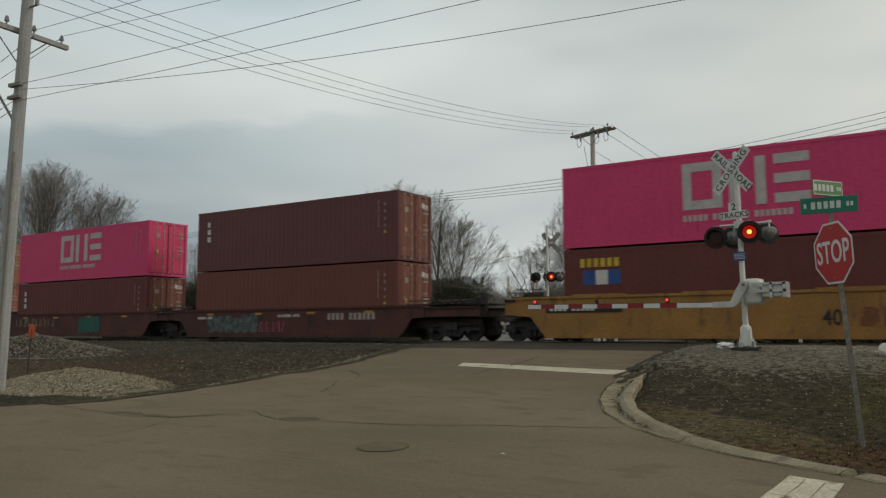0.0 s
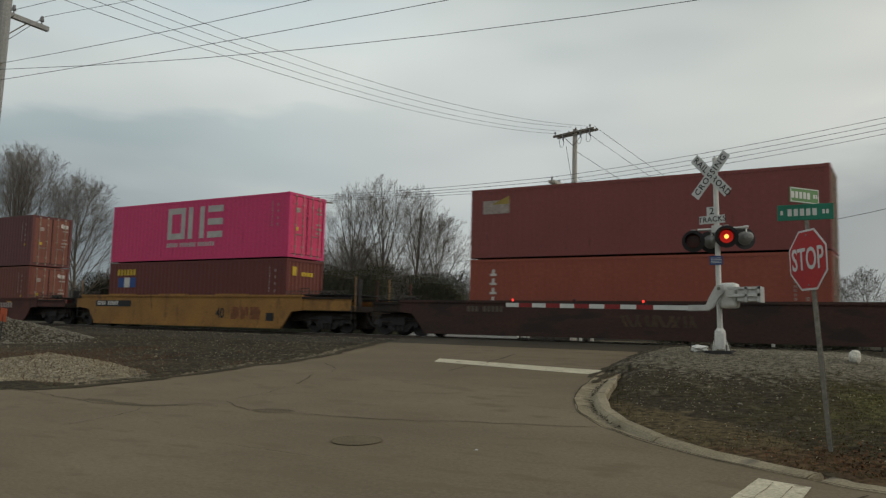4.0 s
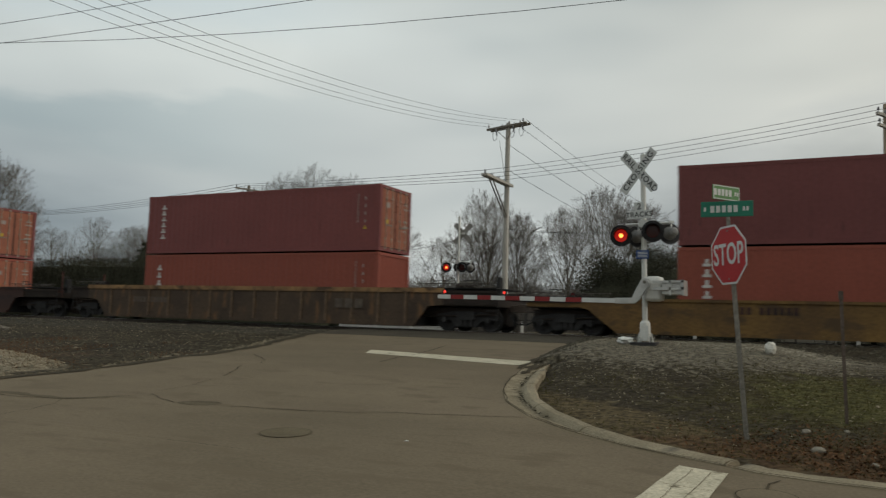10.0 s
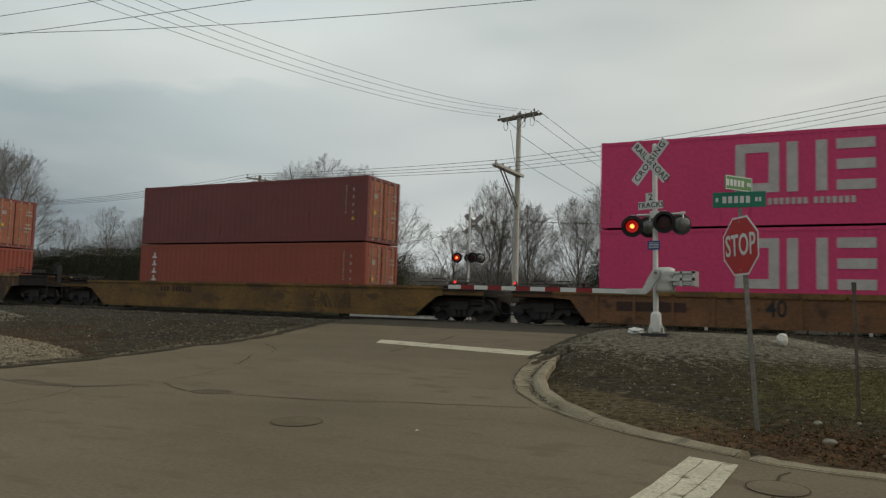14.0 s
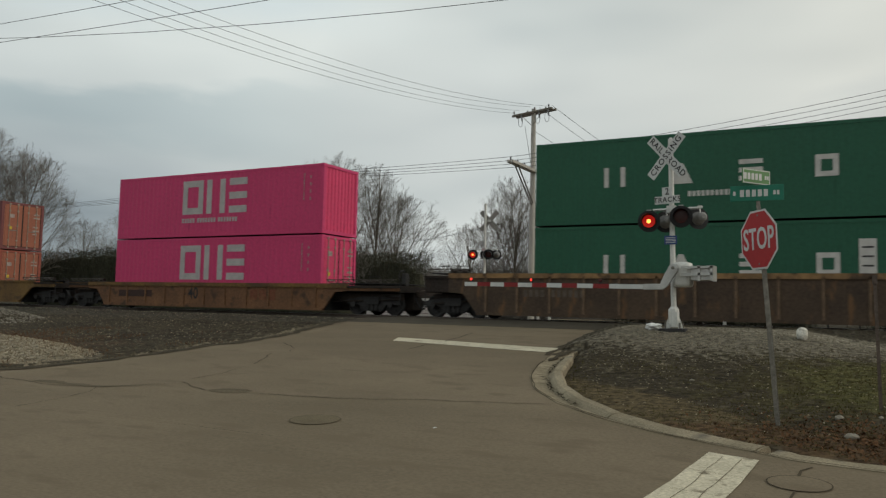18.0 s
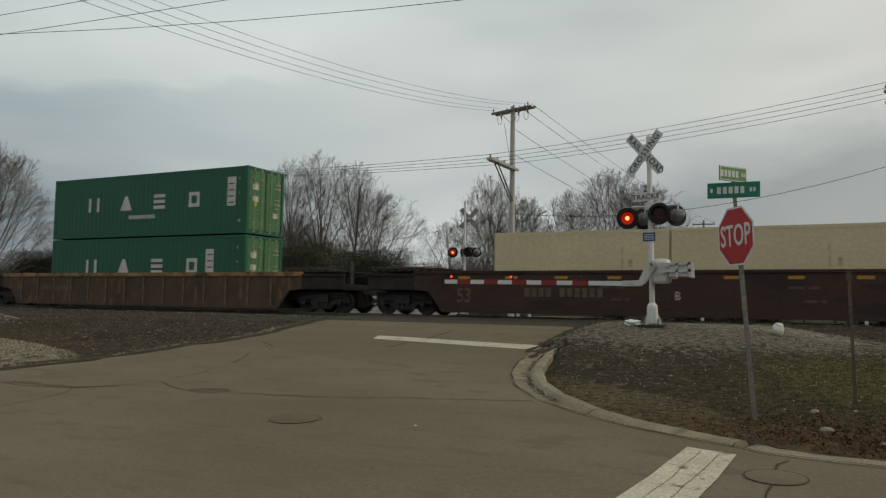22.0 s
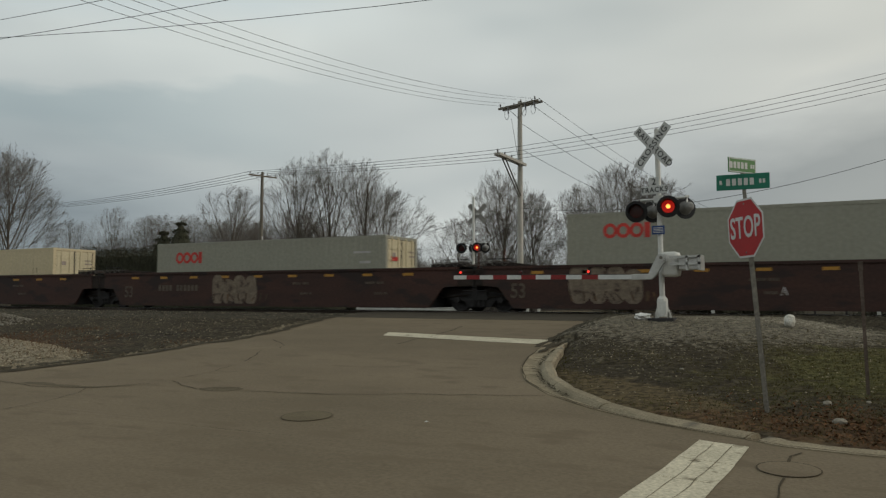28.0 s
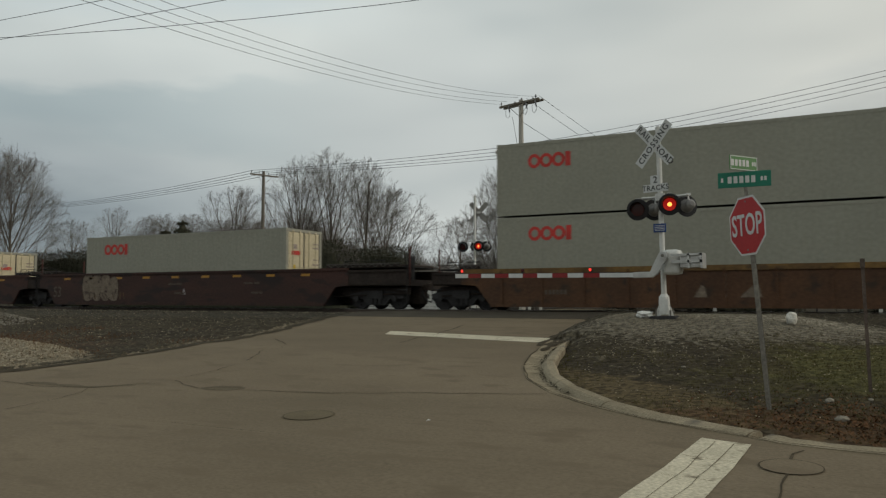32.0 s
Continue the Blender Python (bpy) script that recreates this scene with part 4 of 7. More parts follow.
def container(s, z, length, height, body, label, doors=True, door_paint=None, marks=(), group="containers on the train", end_marks=()):
    ob = thing("shipping_container", label, "shipping container", group=group)
    moving(ob, s, TRACK_Y, z)
    L, H, W = length, height, 1.219
    key = (L, H, body.name)
    deep = 0.012 if body in (TAN, GREY) else 0.017
    turn = Matrix.Rotation(math.pi, 4, "Z")
    part("side_panel", corrugated(0.12, L - 0.12, 0.16, H - 0.11, deep, 0.278), body, ob, key=("side", key), m=pose(0, -W + 0.006, 0))
    part("side_panel", corrugated(0.12, L - 0.12, 0.16, H - 0.11, deep, 0.278), body, ob, key=("side", key), m=Matrix.Translation((L, W - 0.006, 0)) @ turn)
    part("roof", Shape().box(0.05, L - 0.05, -W + 0.04, W - 0.04, H - 0.04, H - 0.02), body, ob, key=("roof", key))
    part("floor_frame", Shape().box(0.05, L - 0.05, -W + 0.05, W - 0.05, 0.03, 0.15), DARK_STEEL, ob, key=("floor", key))
    for y in (-W, W - 0.06):
        part("top_rail", Shape().box(0.15, L - 0.15, y, y + 0.06, H - 0.12, H - 0.012), body, ob, key=("toprail", key, y))
        part("bottom_rail", Shape().box(0.15, L - 0.15, y, y + 0.06, 0.015, 0.17), body, ob, key=("botrail", key, y))
        for x in (0, L - 0.15):
            yy = y if y < 0 else y - 0.09
            part("corner_post", Shape().box(x, x + 0.15, yy, yy + 0.15, 0.118, H - 0.118), body, ob, key=("post", key, x, y))
    cast = Shape().box(0, 0.178, 0, 0.162, 0, 0.118)
    for x in (-0.004, L - 0.174):
        for y in (-W - 0.004, W - 0.158):
            for zz in (0, H - 0.118):
                part("corner_casting", cast, body, ob, key=("cast", body.name), bevel=0.012, m=pose(x, y, zz))
    ends = ((L, 0.0, doors), (0.0, 180.0, not doors))
    for x, rz, is_door in ends:
        fr = Matrix.Translation((x, 0, 0)) @ Matrix.Rotation(radians(rz + 90), 4, "Z")      # local x across, -y outwards
        part("door_header", Shape().box(-W + 0.14, W - 0.14, -0.002, 0.09, H - 0.13, H - 0.01), body, ob, key=("header", key), m=fr)
        part("door_sill", Shape().box(-W + 0.14, W - 0.14, -0.002, 0.09, 0.01, 0.15), body, ob, key=("sill", key), m=fr)
        if not is_door:
            if body is DEEP and not doors and not rz:
                for q, (u, w) in enumerate(((-0.85, 0.26), (-0.25, 0.16), (-0.05, 0.16), (0.15, 0.16), (0.35, 0.16))):
                    part("emblem", Shape().box(u, u + w, -0.004, 0.012, H - 0.75, H - 0.75 + (0.4 if q == 0 else 0.18)), MARK_YELLOW, ob, "yellow emblem block", m=fr)
            # only the wall at +x gets the brightened paint, the other keeps the body's
            part("end_wall", corrugated(-W + 0.14, W - 0.14, 0.15, H - 0.13, 0.045, 0.25), body if rz else (door_paint or body), ob, key=("endwall", key, rz), m=fr @ pose(0, 0.015, 0))
            continue
        # door leaves carry the light on the end in their paint
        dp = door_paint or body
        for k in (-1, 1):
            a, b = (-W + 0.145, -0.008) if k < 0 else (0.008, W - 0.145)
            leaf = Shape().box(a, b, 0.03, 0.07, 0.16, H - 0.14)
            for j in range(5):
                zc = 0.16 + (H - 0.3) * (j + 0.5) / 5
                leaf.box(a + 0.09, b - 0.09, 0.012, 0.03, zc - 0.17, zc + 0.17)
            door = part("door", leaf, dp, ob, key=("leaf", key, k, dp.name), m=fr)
            for se, (sa_, sb_) in enumerate(((a - 0.004, a + 0.022), (b - 0.022, b + 0.004))):
                part("door_seal", Shape().box(sa_, sb_, 0.018, 0.06, 0.16, H - 0.14), SEAL_SHADE, door, key=("seal", key, k, se))
            # shade above the sill, together with its seal, drawn as a dark strip
            part("door_shadow_line", Shape().box(a + 0.02, b - 0.02, 0.022, 0.05, 0.16, 0.185), SEAL_SHADE, door, "dark line drawn for shade and seal at the sill", key=("sillshade", key, k))
            for q in (0.28, 0.72):
                xc = a + (b - a) * q
                rod = Shape().tube((xc, -0.012, 0.08), (xc, -0.012, H - 0.07), 0.017, n=6)
                for zc in (0.12, 0.5, H * 0.5, H - 0.5, H - 0.12):
                    rod.box(xc - 0.05, xc + 0.05, -0.02, 0.02, zc - 0.035, zc + 0.035)
                part("lock_rod", rod, dp if dp is CREAM_END else ROD, door, key=("rod", key, k, q, dp.name))
            part("door_handle", Shape().box(a + (b - a) * 0.28, a + (b - a) * 0.72, -0.04, -0.02, 1.02, 1.06), GALV, door, key=("handle", key, k))
        for j, (xa, xb, za, zb) in enumerate(((-0.78, -0.50, 0.86, 0.66), (0.62, 0.95, 0.62, 0.56), (0.62, 0.98, 0.80, 0.73), (0.62, 0.9, 1.3, 1.24), (0.60, 0.98, 1.52, 1.44), (0.60, 0.86, 1.70, 1.64))):
            part("placard", Shape().box(xa, xb, -0.006, 0.011, H - za, H - zb), MARK_DIM, ob, "pale bar of small print", key=("plac", H, j), m=fr)
        if body is GREEN:
            for q, (u, v) in enumerate(((-0.86, 0.98), (-0.86, 1.5), (0.5, 2.1))):
                part("notice", Shape().box(u, u + 0.34, -0.008, 0.013, H - v, H - v + 0.24), MARK_WHITE, ob, "white notice panel", key=("greennotice", H, q), m=fr)
        if dp is BROWN_END:
            for q in range(3):
                part("emblem", Shape().box(0.52 + q * 0.15, 0.64 + q * 0.15, -0.008, 0.013, H - 0.56, H - (0.34 if q == 0 else 0.40)), MARK_WHITE, ob, "white emblem block", key=("whiteblock", H, q), m=fr)
        if body is GREY:
            for q in range(4):
                part("emblem", Shape().box(-0.82 + q * 0.15, -0.70 + q * 0.15, -0.006, 0.010, H * 0.62, H * 0.62 + 0.17), MARK_RED, ob, "red emblem block", key=("redblock", H, q), m=fr)
        part("warning_label", Shape().box(-0.74, -0.60, -0.006, 0.011, H * 0.42, H * 0.42 + 0.16), MARK_YELLOW, ob, "yellow warning label", key=("warn", H), m=fr)
    for name, sh, mt, lab in marks:
        if name == "emblem":
            pieces(name, sh, mt, ob, lab)
        else:
            tagged(part(name, sh, mt, ob, lab), kind="stuff" if len(sh.cuts) > 1 else "")
    return ob


Y0, Y1 = -1.2215, -1.2145


def bars(*rects):
    s = Shape()
    for x0, x1, z0, z1 in rects:
        s.box(x0, x1, Y0, Y1, z0, z1)
    return s


def frame_ring(s, x0, x1, z0, z1, t):
    return s.ring([(x0, z0), (x1, z0), (x1, z1), (x0, z1)], [(x0 + t, z0 + t), (x1 - t, z0 + t), (x1 - t, z1 - t), (x0 + t, z1 - t)], Y0, Y1)


def round_ring(s, cx, cz, rx, rz, t, n=16):
    o = [(cx + rx * math.cos(i * 2 * math.pi / n), cz + rz * math.sin(i * 2 * math.pi / n)) for i in range(n)]
    q = [(cx + (rx - t) * math.cos(i * 2 * math.pi / n), cz + (rz - t) * math.sin(i * 2 * math.pi / n)) for i in range(n)]
    return s.ring(o, q, Y0, Y1)


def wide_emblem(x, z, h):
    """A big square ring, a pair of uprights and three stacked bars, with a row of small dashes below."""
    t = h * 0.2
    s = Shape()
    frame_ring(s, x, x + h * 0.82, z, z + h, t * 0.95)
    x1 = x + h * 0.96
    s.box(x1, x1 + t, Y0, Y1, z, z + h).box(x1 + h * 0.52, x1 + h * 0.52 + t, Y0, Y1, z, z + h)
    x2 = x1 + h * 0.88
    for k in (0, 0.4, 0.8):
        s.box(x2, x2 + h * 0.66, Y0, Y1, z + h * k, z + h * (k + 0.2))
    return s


def small_print(x, z, h, words, r):
    s = Shape()
    for w in words:
        for _ in range(w):
            s.box(x, x + h * 0.55, Y0, Y1, z, z + h)
            x += h * 0.82
        x += h * 0.6
    return s


def id_marks(L, H, yellow=True):
    """Columns of small bars near the door end, and a warning triangle."""
    s = Shape()
    for j in range(9):
        s.box(L - 1.03, L - 0.99, Y0, Y1, H - 0.45 - j * 0.13, H - 0.36 - j * 0.13)
    for j in range(4):
        s.box(L - 0.70, L - 0.64, Y0, Y1, H - 0.6 - j * 0.3, H - 0.48 - j * 0.3)
    out = [("code_print", s, MARK_DIM, "pale bars of small print")]
    if yellow:
        out.append(("warning_mark", Shape().prism([(L - 0.75, H - 1.75), (L - 0.59, H - 1.75), (L - 0.67, H - 1.60)], Y0, Y1), MARK_YELLOW, "small yellow triangle"))
    return out


def column_mark(x, z, n, h=0.3):
    """A name running down the panel, as a column of white blocks."""
    s = Shape()
    for j in range(n):
        zc = z - j * h * 1.12
        s.box(x, x + 0.26, Y0, Y1, zc, zc + h * 0.28).box(x + 0.08, x + 0.18, Y0, Y1, zc + h * 0.28, zc + h * 0.8)
    return ("name_column", s, MARK_WHITE, "column of white blocks down the panel")


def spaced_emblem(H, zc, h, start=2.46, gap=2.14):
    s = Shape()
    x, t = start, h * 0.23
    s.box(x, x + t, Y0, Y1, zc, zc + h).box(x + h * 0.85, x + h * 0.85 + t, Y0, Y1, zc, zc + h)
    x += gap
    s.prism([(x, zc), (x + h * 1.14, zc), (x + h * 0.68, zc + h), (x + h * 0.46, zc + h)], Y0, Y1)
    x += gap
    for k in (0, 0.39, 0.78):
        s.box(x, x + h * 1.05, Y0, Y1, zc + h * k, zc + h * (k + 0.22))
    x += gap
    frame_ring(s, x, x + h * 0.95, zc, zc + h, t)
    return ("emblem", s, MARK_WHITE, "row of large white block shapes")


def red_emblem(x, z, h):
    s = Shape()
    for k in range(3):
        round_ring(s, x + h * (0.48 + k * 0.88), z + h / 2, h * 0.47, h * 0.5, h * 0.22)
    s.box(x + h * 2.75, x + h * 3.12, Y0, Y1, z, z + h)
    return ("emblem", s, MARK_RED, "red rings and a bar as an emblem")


HC, ST, FT = 2.896, 2.591, 12.192
WELL = 1.41


def stack_z(lower):
    return WELL + lower + 0.045


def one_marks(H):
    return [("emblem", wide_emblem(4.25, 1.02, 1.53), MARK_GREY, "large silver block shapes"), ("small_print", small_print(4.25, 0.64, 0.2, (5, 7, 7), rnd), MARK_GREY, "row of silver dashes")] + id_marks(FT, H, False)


def tex_marks(H):
    s = Shape()
    for j, w in enumerate((0.16, 0.2, 0.22)):
        s.box(0.7, 0.7 + w, Y0, Y1, H - 0.75 - j * 0.36, H - 0.5 - j * 0.36)
    return [("name_column", s, MARK_WHITE, "three white blocks down the panel")] + id_marks(FT, H)


def touax_marks(H):
    return [("emblem", small_print(0.62, 2.25, 0.30, (6,), rnd), MARK_YELLOW, "row of yellow blocks"), ("emblem", bars((0.72, 1.18, 1.64, 2.14), (1.62, 2.08, 1.64, 2.14)), MARK_BLUE, "blue squares of an emblem"), ("emblem", bars((1.18, 1.62, 1.64, 2.14)), MARK_WHITE, "white square of an emblem")] + id_marks(FT, H)


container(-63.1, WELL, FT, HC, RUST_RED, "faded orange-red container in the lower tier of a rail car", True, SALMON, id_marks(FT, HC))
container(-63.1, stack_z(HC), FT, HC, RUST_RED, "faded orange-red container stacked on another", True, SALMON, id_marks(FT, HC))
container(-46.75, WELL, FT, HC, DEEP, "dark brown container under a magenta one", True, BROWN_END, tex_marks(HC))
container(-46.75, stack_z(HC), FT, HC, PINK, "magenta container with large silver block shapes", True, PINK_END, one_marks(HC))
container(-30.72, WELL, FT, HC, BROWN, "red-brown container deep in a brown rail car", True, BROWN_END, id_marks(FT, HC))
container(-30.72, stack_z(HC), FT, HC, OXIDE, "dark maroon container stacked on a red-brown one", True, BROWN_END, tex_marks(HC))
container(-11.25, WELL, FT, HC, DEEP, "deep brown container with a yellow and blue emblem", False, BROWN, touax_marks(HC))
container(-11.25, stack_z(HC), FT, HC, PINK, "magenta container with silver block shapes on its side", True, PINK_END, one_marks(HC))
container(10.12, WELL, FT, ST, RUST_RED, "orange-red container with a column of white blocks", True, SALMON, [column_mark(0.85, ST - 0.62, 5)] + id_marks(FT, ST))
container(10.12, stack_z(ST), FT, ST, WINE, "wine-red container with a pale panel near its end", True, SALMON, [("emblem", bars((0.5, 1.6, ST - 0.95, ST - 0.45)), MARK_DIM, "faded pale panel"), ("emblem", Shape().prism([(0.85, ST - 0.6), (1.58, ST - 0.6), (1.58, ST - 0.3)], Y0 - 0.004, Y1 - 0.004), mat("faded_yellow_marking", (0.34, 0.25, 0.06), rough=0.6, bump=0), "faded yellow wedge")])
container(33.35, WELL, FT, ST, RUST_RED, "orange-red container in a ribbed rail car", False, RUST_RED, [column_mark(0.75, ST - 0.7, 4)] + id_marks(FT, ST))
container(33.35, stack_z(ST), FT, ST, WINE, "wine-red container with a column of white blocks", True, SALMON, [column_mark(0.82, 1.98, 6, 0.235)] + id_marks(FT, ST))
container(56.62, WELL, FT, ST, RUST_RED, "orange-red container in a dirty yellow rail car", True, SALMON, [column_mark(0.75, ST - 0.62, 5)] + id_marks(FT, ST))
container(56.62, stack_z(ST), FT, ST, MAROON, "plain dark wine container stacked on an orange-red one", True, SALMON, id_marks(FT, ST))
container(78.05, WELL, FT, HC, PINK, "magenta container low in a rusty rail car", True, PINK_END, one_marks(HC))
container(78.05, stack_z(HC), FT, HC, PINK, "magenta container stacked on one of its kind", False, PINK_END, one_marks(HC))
for z, hgt in ((WELL, 1.25), (stack_z(HC), 1.24)):
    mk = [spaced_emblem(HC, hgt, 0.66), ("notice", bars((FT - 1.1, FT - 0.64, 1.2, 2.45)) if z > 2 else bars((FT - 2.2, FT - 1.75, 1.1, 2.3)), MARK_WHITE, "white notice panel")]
    x0_, z0_ = (FT - 1.02, 1.32) if z > 2 else (FT - 2.12, 1.22)
    pr = Shape()
    for j in range(4):
        pr.box(x0_, x0_ + 0.3, Y0 - 0.004, Y1 - 0.004, z0_ + j * 0.27, z0_ + j * 0.27 + 0.05)
    mk.append(("notice_print", pr, SIGN_BLACK, "dark lines of unreadable print"))
    mk.append(("code_print", bars((FT - 0.47, FT - 0.41, 2.3, 2.42), (FT - 0.47, FT - 0.35, 0.5, 0.62), (FT - 0.47, FT - 0.41, 1.7, 1.78)), MARK_DIM, "pale bars of small print"))
    if z > 2:
        mk.append(("small_print", small_print(5.2, 0.82, 0.17, (12,), rnd), MARK_WHITE, "row of white dashes"))
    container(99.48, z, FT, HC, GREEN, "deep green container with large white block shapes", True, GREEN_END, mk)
for s in (123.05, 129.16):
    container(s, WELL + 0.05, 6.058, ST, TAN, "short cream container in a dark brown rail car", True, CREAM_END, [("code_print", bars((4.5, 4.56, 1.3, 2.0), (4.75, 4.87, 1.35, 1.6)), mat("worn_tan_print", (0.45, 0.38, 0.25), rough=0.7, fine=12, bump=0), "faint worn bars")])
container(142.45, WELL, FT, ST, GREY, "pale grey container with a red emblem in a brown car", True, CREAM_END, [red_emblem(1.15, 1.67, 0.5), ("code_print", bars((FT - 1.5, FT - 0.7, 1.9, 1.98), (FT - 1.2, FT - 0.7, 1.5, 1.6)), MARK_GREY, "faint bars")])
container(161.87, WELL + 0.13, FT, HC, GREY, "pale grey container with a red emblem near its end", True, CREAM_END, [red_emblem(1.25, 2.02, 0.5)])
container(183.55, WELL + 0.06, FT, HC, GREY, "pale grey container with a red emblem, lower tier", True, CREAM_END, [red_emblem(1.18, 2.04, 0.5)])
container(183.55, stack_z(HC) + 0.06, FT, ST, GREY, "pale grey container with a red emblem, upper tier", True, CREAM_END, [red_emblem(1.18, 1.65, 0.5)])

# ---- rail cars ----
CAR_YELLOW = mat("dirty_yellow_car_paint", (0.33, 0.165, 0.042), (0.24, 0.12, 0.036), rough=0.7, scale=0.8, fine=12, fine_mix=0.18, bump=0.1, spots=(0.17, 0.09, 0.035), spot_at=0.58, spot_scale=1.8, spot_stretch=(1.5, 1, 0.6))
CAR_OCHRE = mat("grimy_ochre_car_paint", (0.20, 0.115, 0.035), (0.105, 0.06, 0.026), rough=0.8, scale=1.0, fine=12, fine_mix=0.25, bump=0.1, spots=(0.085, 0.052, 0.027), spot_at=0.55, spot_scale=2.2, spot_stretch=(0.5, 1, 1))
CAR_BROWN = mat("brown_car_paint", (0.098, 0.034, 0.026), (0.064, 0.025, 0.021), rough=0.75, scale=0.7, fine=12, fine_mix=0.18, bump=0.1, spots=(0.035, 0.022, 0.018), spot_at=0.58, spot_scale=1.8, spot_stretch=(1.2, 1, 0.5))
CAR_DARK = mat("dark_oxide_car_paint", (0.064, 0.029, 0.022), (0.041, 0.022, 0.018), rough=0.75, scale=0.9, stretch=(0.35, 1, 1.6), fine=12, fine_mix=0.22, bump=0.1, spots=(0.029, 0.019, 0.017), spot_at=0.54, spot_scale=1.6, spot_stretch=(0.5, 1, 1.3))
CAR_RIBBED = mat("grimy_brown_ribbed_car_paint", (0.092, 0.060, 0.039), (0.056, 0.038, 0.027), rough=0.8, scale=0.9, fine=12, fine_mix=0.25, bump=0.12, spots=(0.15, 0.082, 0.04), spot_at=0.57, spot_scale=2.4, spot_stretch=(1.6, 1, 0.5))
CAR_RUST = mat("rusty_orange_car_paint", (0.20, 0.098, 0.046), (0.125, 0.062, 0.033), rough=0.8, scale=0.9, fine=12, fine_mix=0.25, bump=0.12, spots=(0.07, 0.04, 0.025), spot_at=0.56, spot_scale=2.0)
CAR_LAST = mat("dark_rust_car_paint", (0.105, 0.050, 0.024), (0.07, 0.036, 0.02), rough=0.8, scale=0.9, fine=12, fine_mix=0.25, bump=0.12, spots=(0.045, 0.03, 0.02), spot_at=0.56, spot_scale=2.0)
SCRAWL = mat("faint_dark_scrawl", (0.10, 0.062, 0.03), (0.075, 0.046, 0.024), rough=0.8, scale=4, fine=12, bump=0)
CAR_EDGE = mat("worn_ochre_edge_paint", (0.30, 0.175, 0.075), (0.17, 0.10, 0.05), rough=0.75, scale=1.5, fine=12, fine_mix=0.25, bump=0.1, spots=(0.08, 0.05, 0.03), spot_at=0.56, spot_scale=3.0)
RIB_WORN = mat("worn_rib_paint", (0.185, 0.122, 0.074), (0.10, 0.064, 0.042), rough=0.8, scale=1.5, fine=12, fine_mix=0.25, bump=0.1)
REFLECTOR = mat("yellow_reflector", (0.46, 0.23, 0.035), rough=0.4, bump=0)
GRAFFITI_PALE = mat("pale_graffiti_paint", (0.215, 0.17, 0.125), (0.125, 0.095, 0.07), rough=0.7, scale=5, fine=14, fine_mix=0.3, bump=0, spots=(0.05, 0.03, 0.024), spot_at=0.6, spot_scale=5)
GRAFFITI_TEAL = mat("teal_graffiti_paint", (0.018, 0.11, 0.08), (0.03, 0.08, 0.08), rough=0.7, scale=2, fine=12, bump=0)
GRAFFITI_DARK = mat("dark_graffiti_paint", (0.03, 0.035, 0.045), (0.12, 0.14, 0.13), rough=0.7, scale=4, fine=12, bump=0)
HALF = 1.50                       # half the width of a car body


def wheel_shape():
    s = Shape()
    n, prof = 24, ((0.42, -0.07), (0.45, -0.055), (0.42, -0.03), (0.415, 0.06), (0.37, 0.06), (0.34, 0.02), (0.14, 0.01), (0.10, 0.06), (0.0, 0.06))
    back = ((0.0, -0.05), (0.12, -0.05), (0.34, -0.03), (0.38, -0.07))
    pr = prof + back
    for i in range(n):
        t = 2 * math.pi * i / n
        for r, y in pr:
            s.v.append((r * math.cos(t), -y, r * math.sin(t)))
    k = len(pr)
    s.f = [(i * k + j, i * k + (j + 1) % k, ((i + 1) % n) * k + (j + 1) % k, ((i + 1) % n) * k + j) for i in range(n) for j in range(k)]
    for i in range(3):                                       # three holes' shadows as raised lugs, so the turning shows
        t = 2 * math.pi * i / 3
        s.box(0.22 * math.cos(t) - 0.03, 0.22 * math.cos(t) + 0.03, -0.045, -0.02, 0.22 * math.sin(t) - 0.03, 0.22 * math.sin(t) + 0.03)
    return s


WHEELS = []


def truck(car, x):
    """A two-axle bogie at x of its car; z = 0 is the railhead."""
    tk = part("bogie", Shape().box(x - 0.35, x + 0.35, -1.15, 1.15, 0.42, 0.72), DARK_STEEL, car, "dark cast-steel bogie", key=None)
    for y in (-1.02, 0.94):
        fr = Shape().prism([(x - 1.25, 0.42), (x - 1.2, 0.60), (x - 0.5, 0.72), (x + 0.5, 0.72), (x + 1.2, 0.60), (x + 1.25, 0.42), (x + 0.62, 0.40), (x + 0.42, 0.16), (x - 0.42, 0.16), (x - 0.62, 0.40)], y, y + 0.09)
        part("side_frame", fr, DARK_STEEL, tk)
        sp = Shape()
        for k in (-0.2, 0, 0.2):
            sp.tube((x + k, y - 0.02, 0.2), (x + k, y - 0.02, 0.5), 0.075, n=8)
        part("spring_nest", sp, DARK_STEEL, tk)
    for dx in (-0.86, 0.86):
        part("axle", Shape().tube((x + dx, -1.08, 0.42), (x + dx, 1.08, 0.42), 0.085, n=10), DARK_STEEL, tk)
        for y, rz in ((-0.75, 0), (0.75, 180)):
            WHEELS.append((part("wheel", wheel_shape(), DARK_STEEL, tk, "steel wheel with a worn tread", key="wheel", m=pose(x + dx, y, 0.42, 0, 0, rz)), (x + dx, y, 0.42), rz))
        part("bearing_cap", Shape().disc((x + dx, -1.05, 0.42), (0, -1, 0), 0.11, 0.1, 12), DARK_STEEL, tk)
    return tk


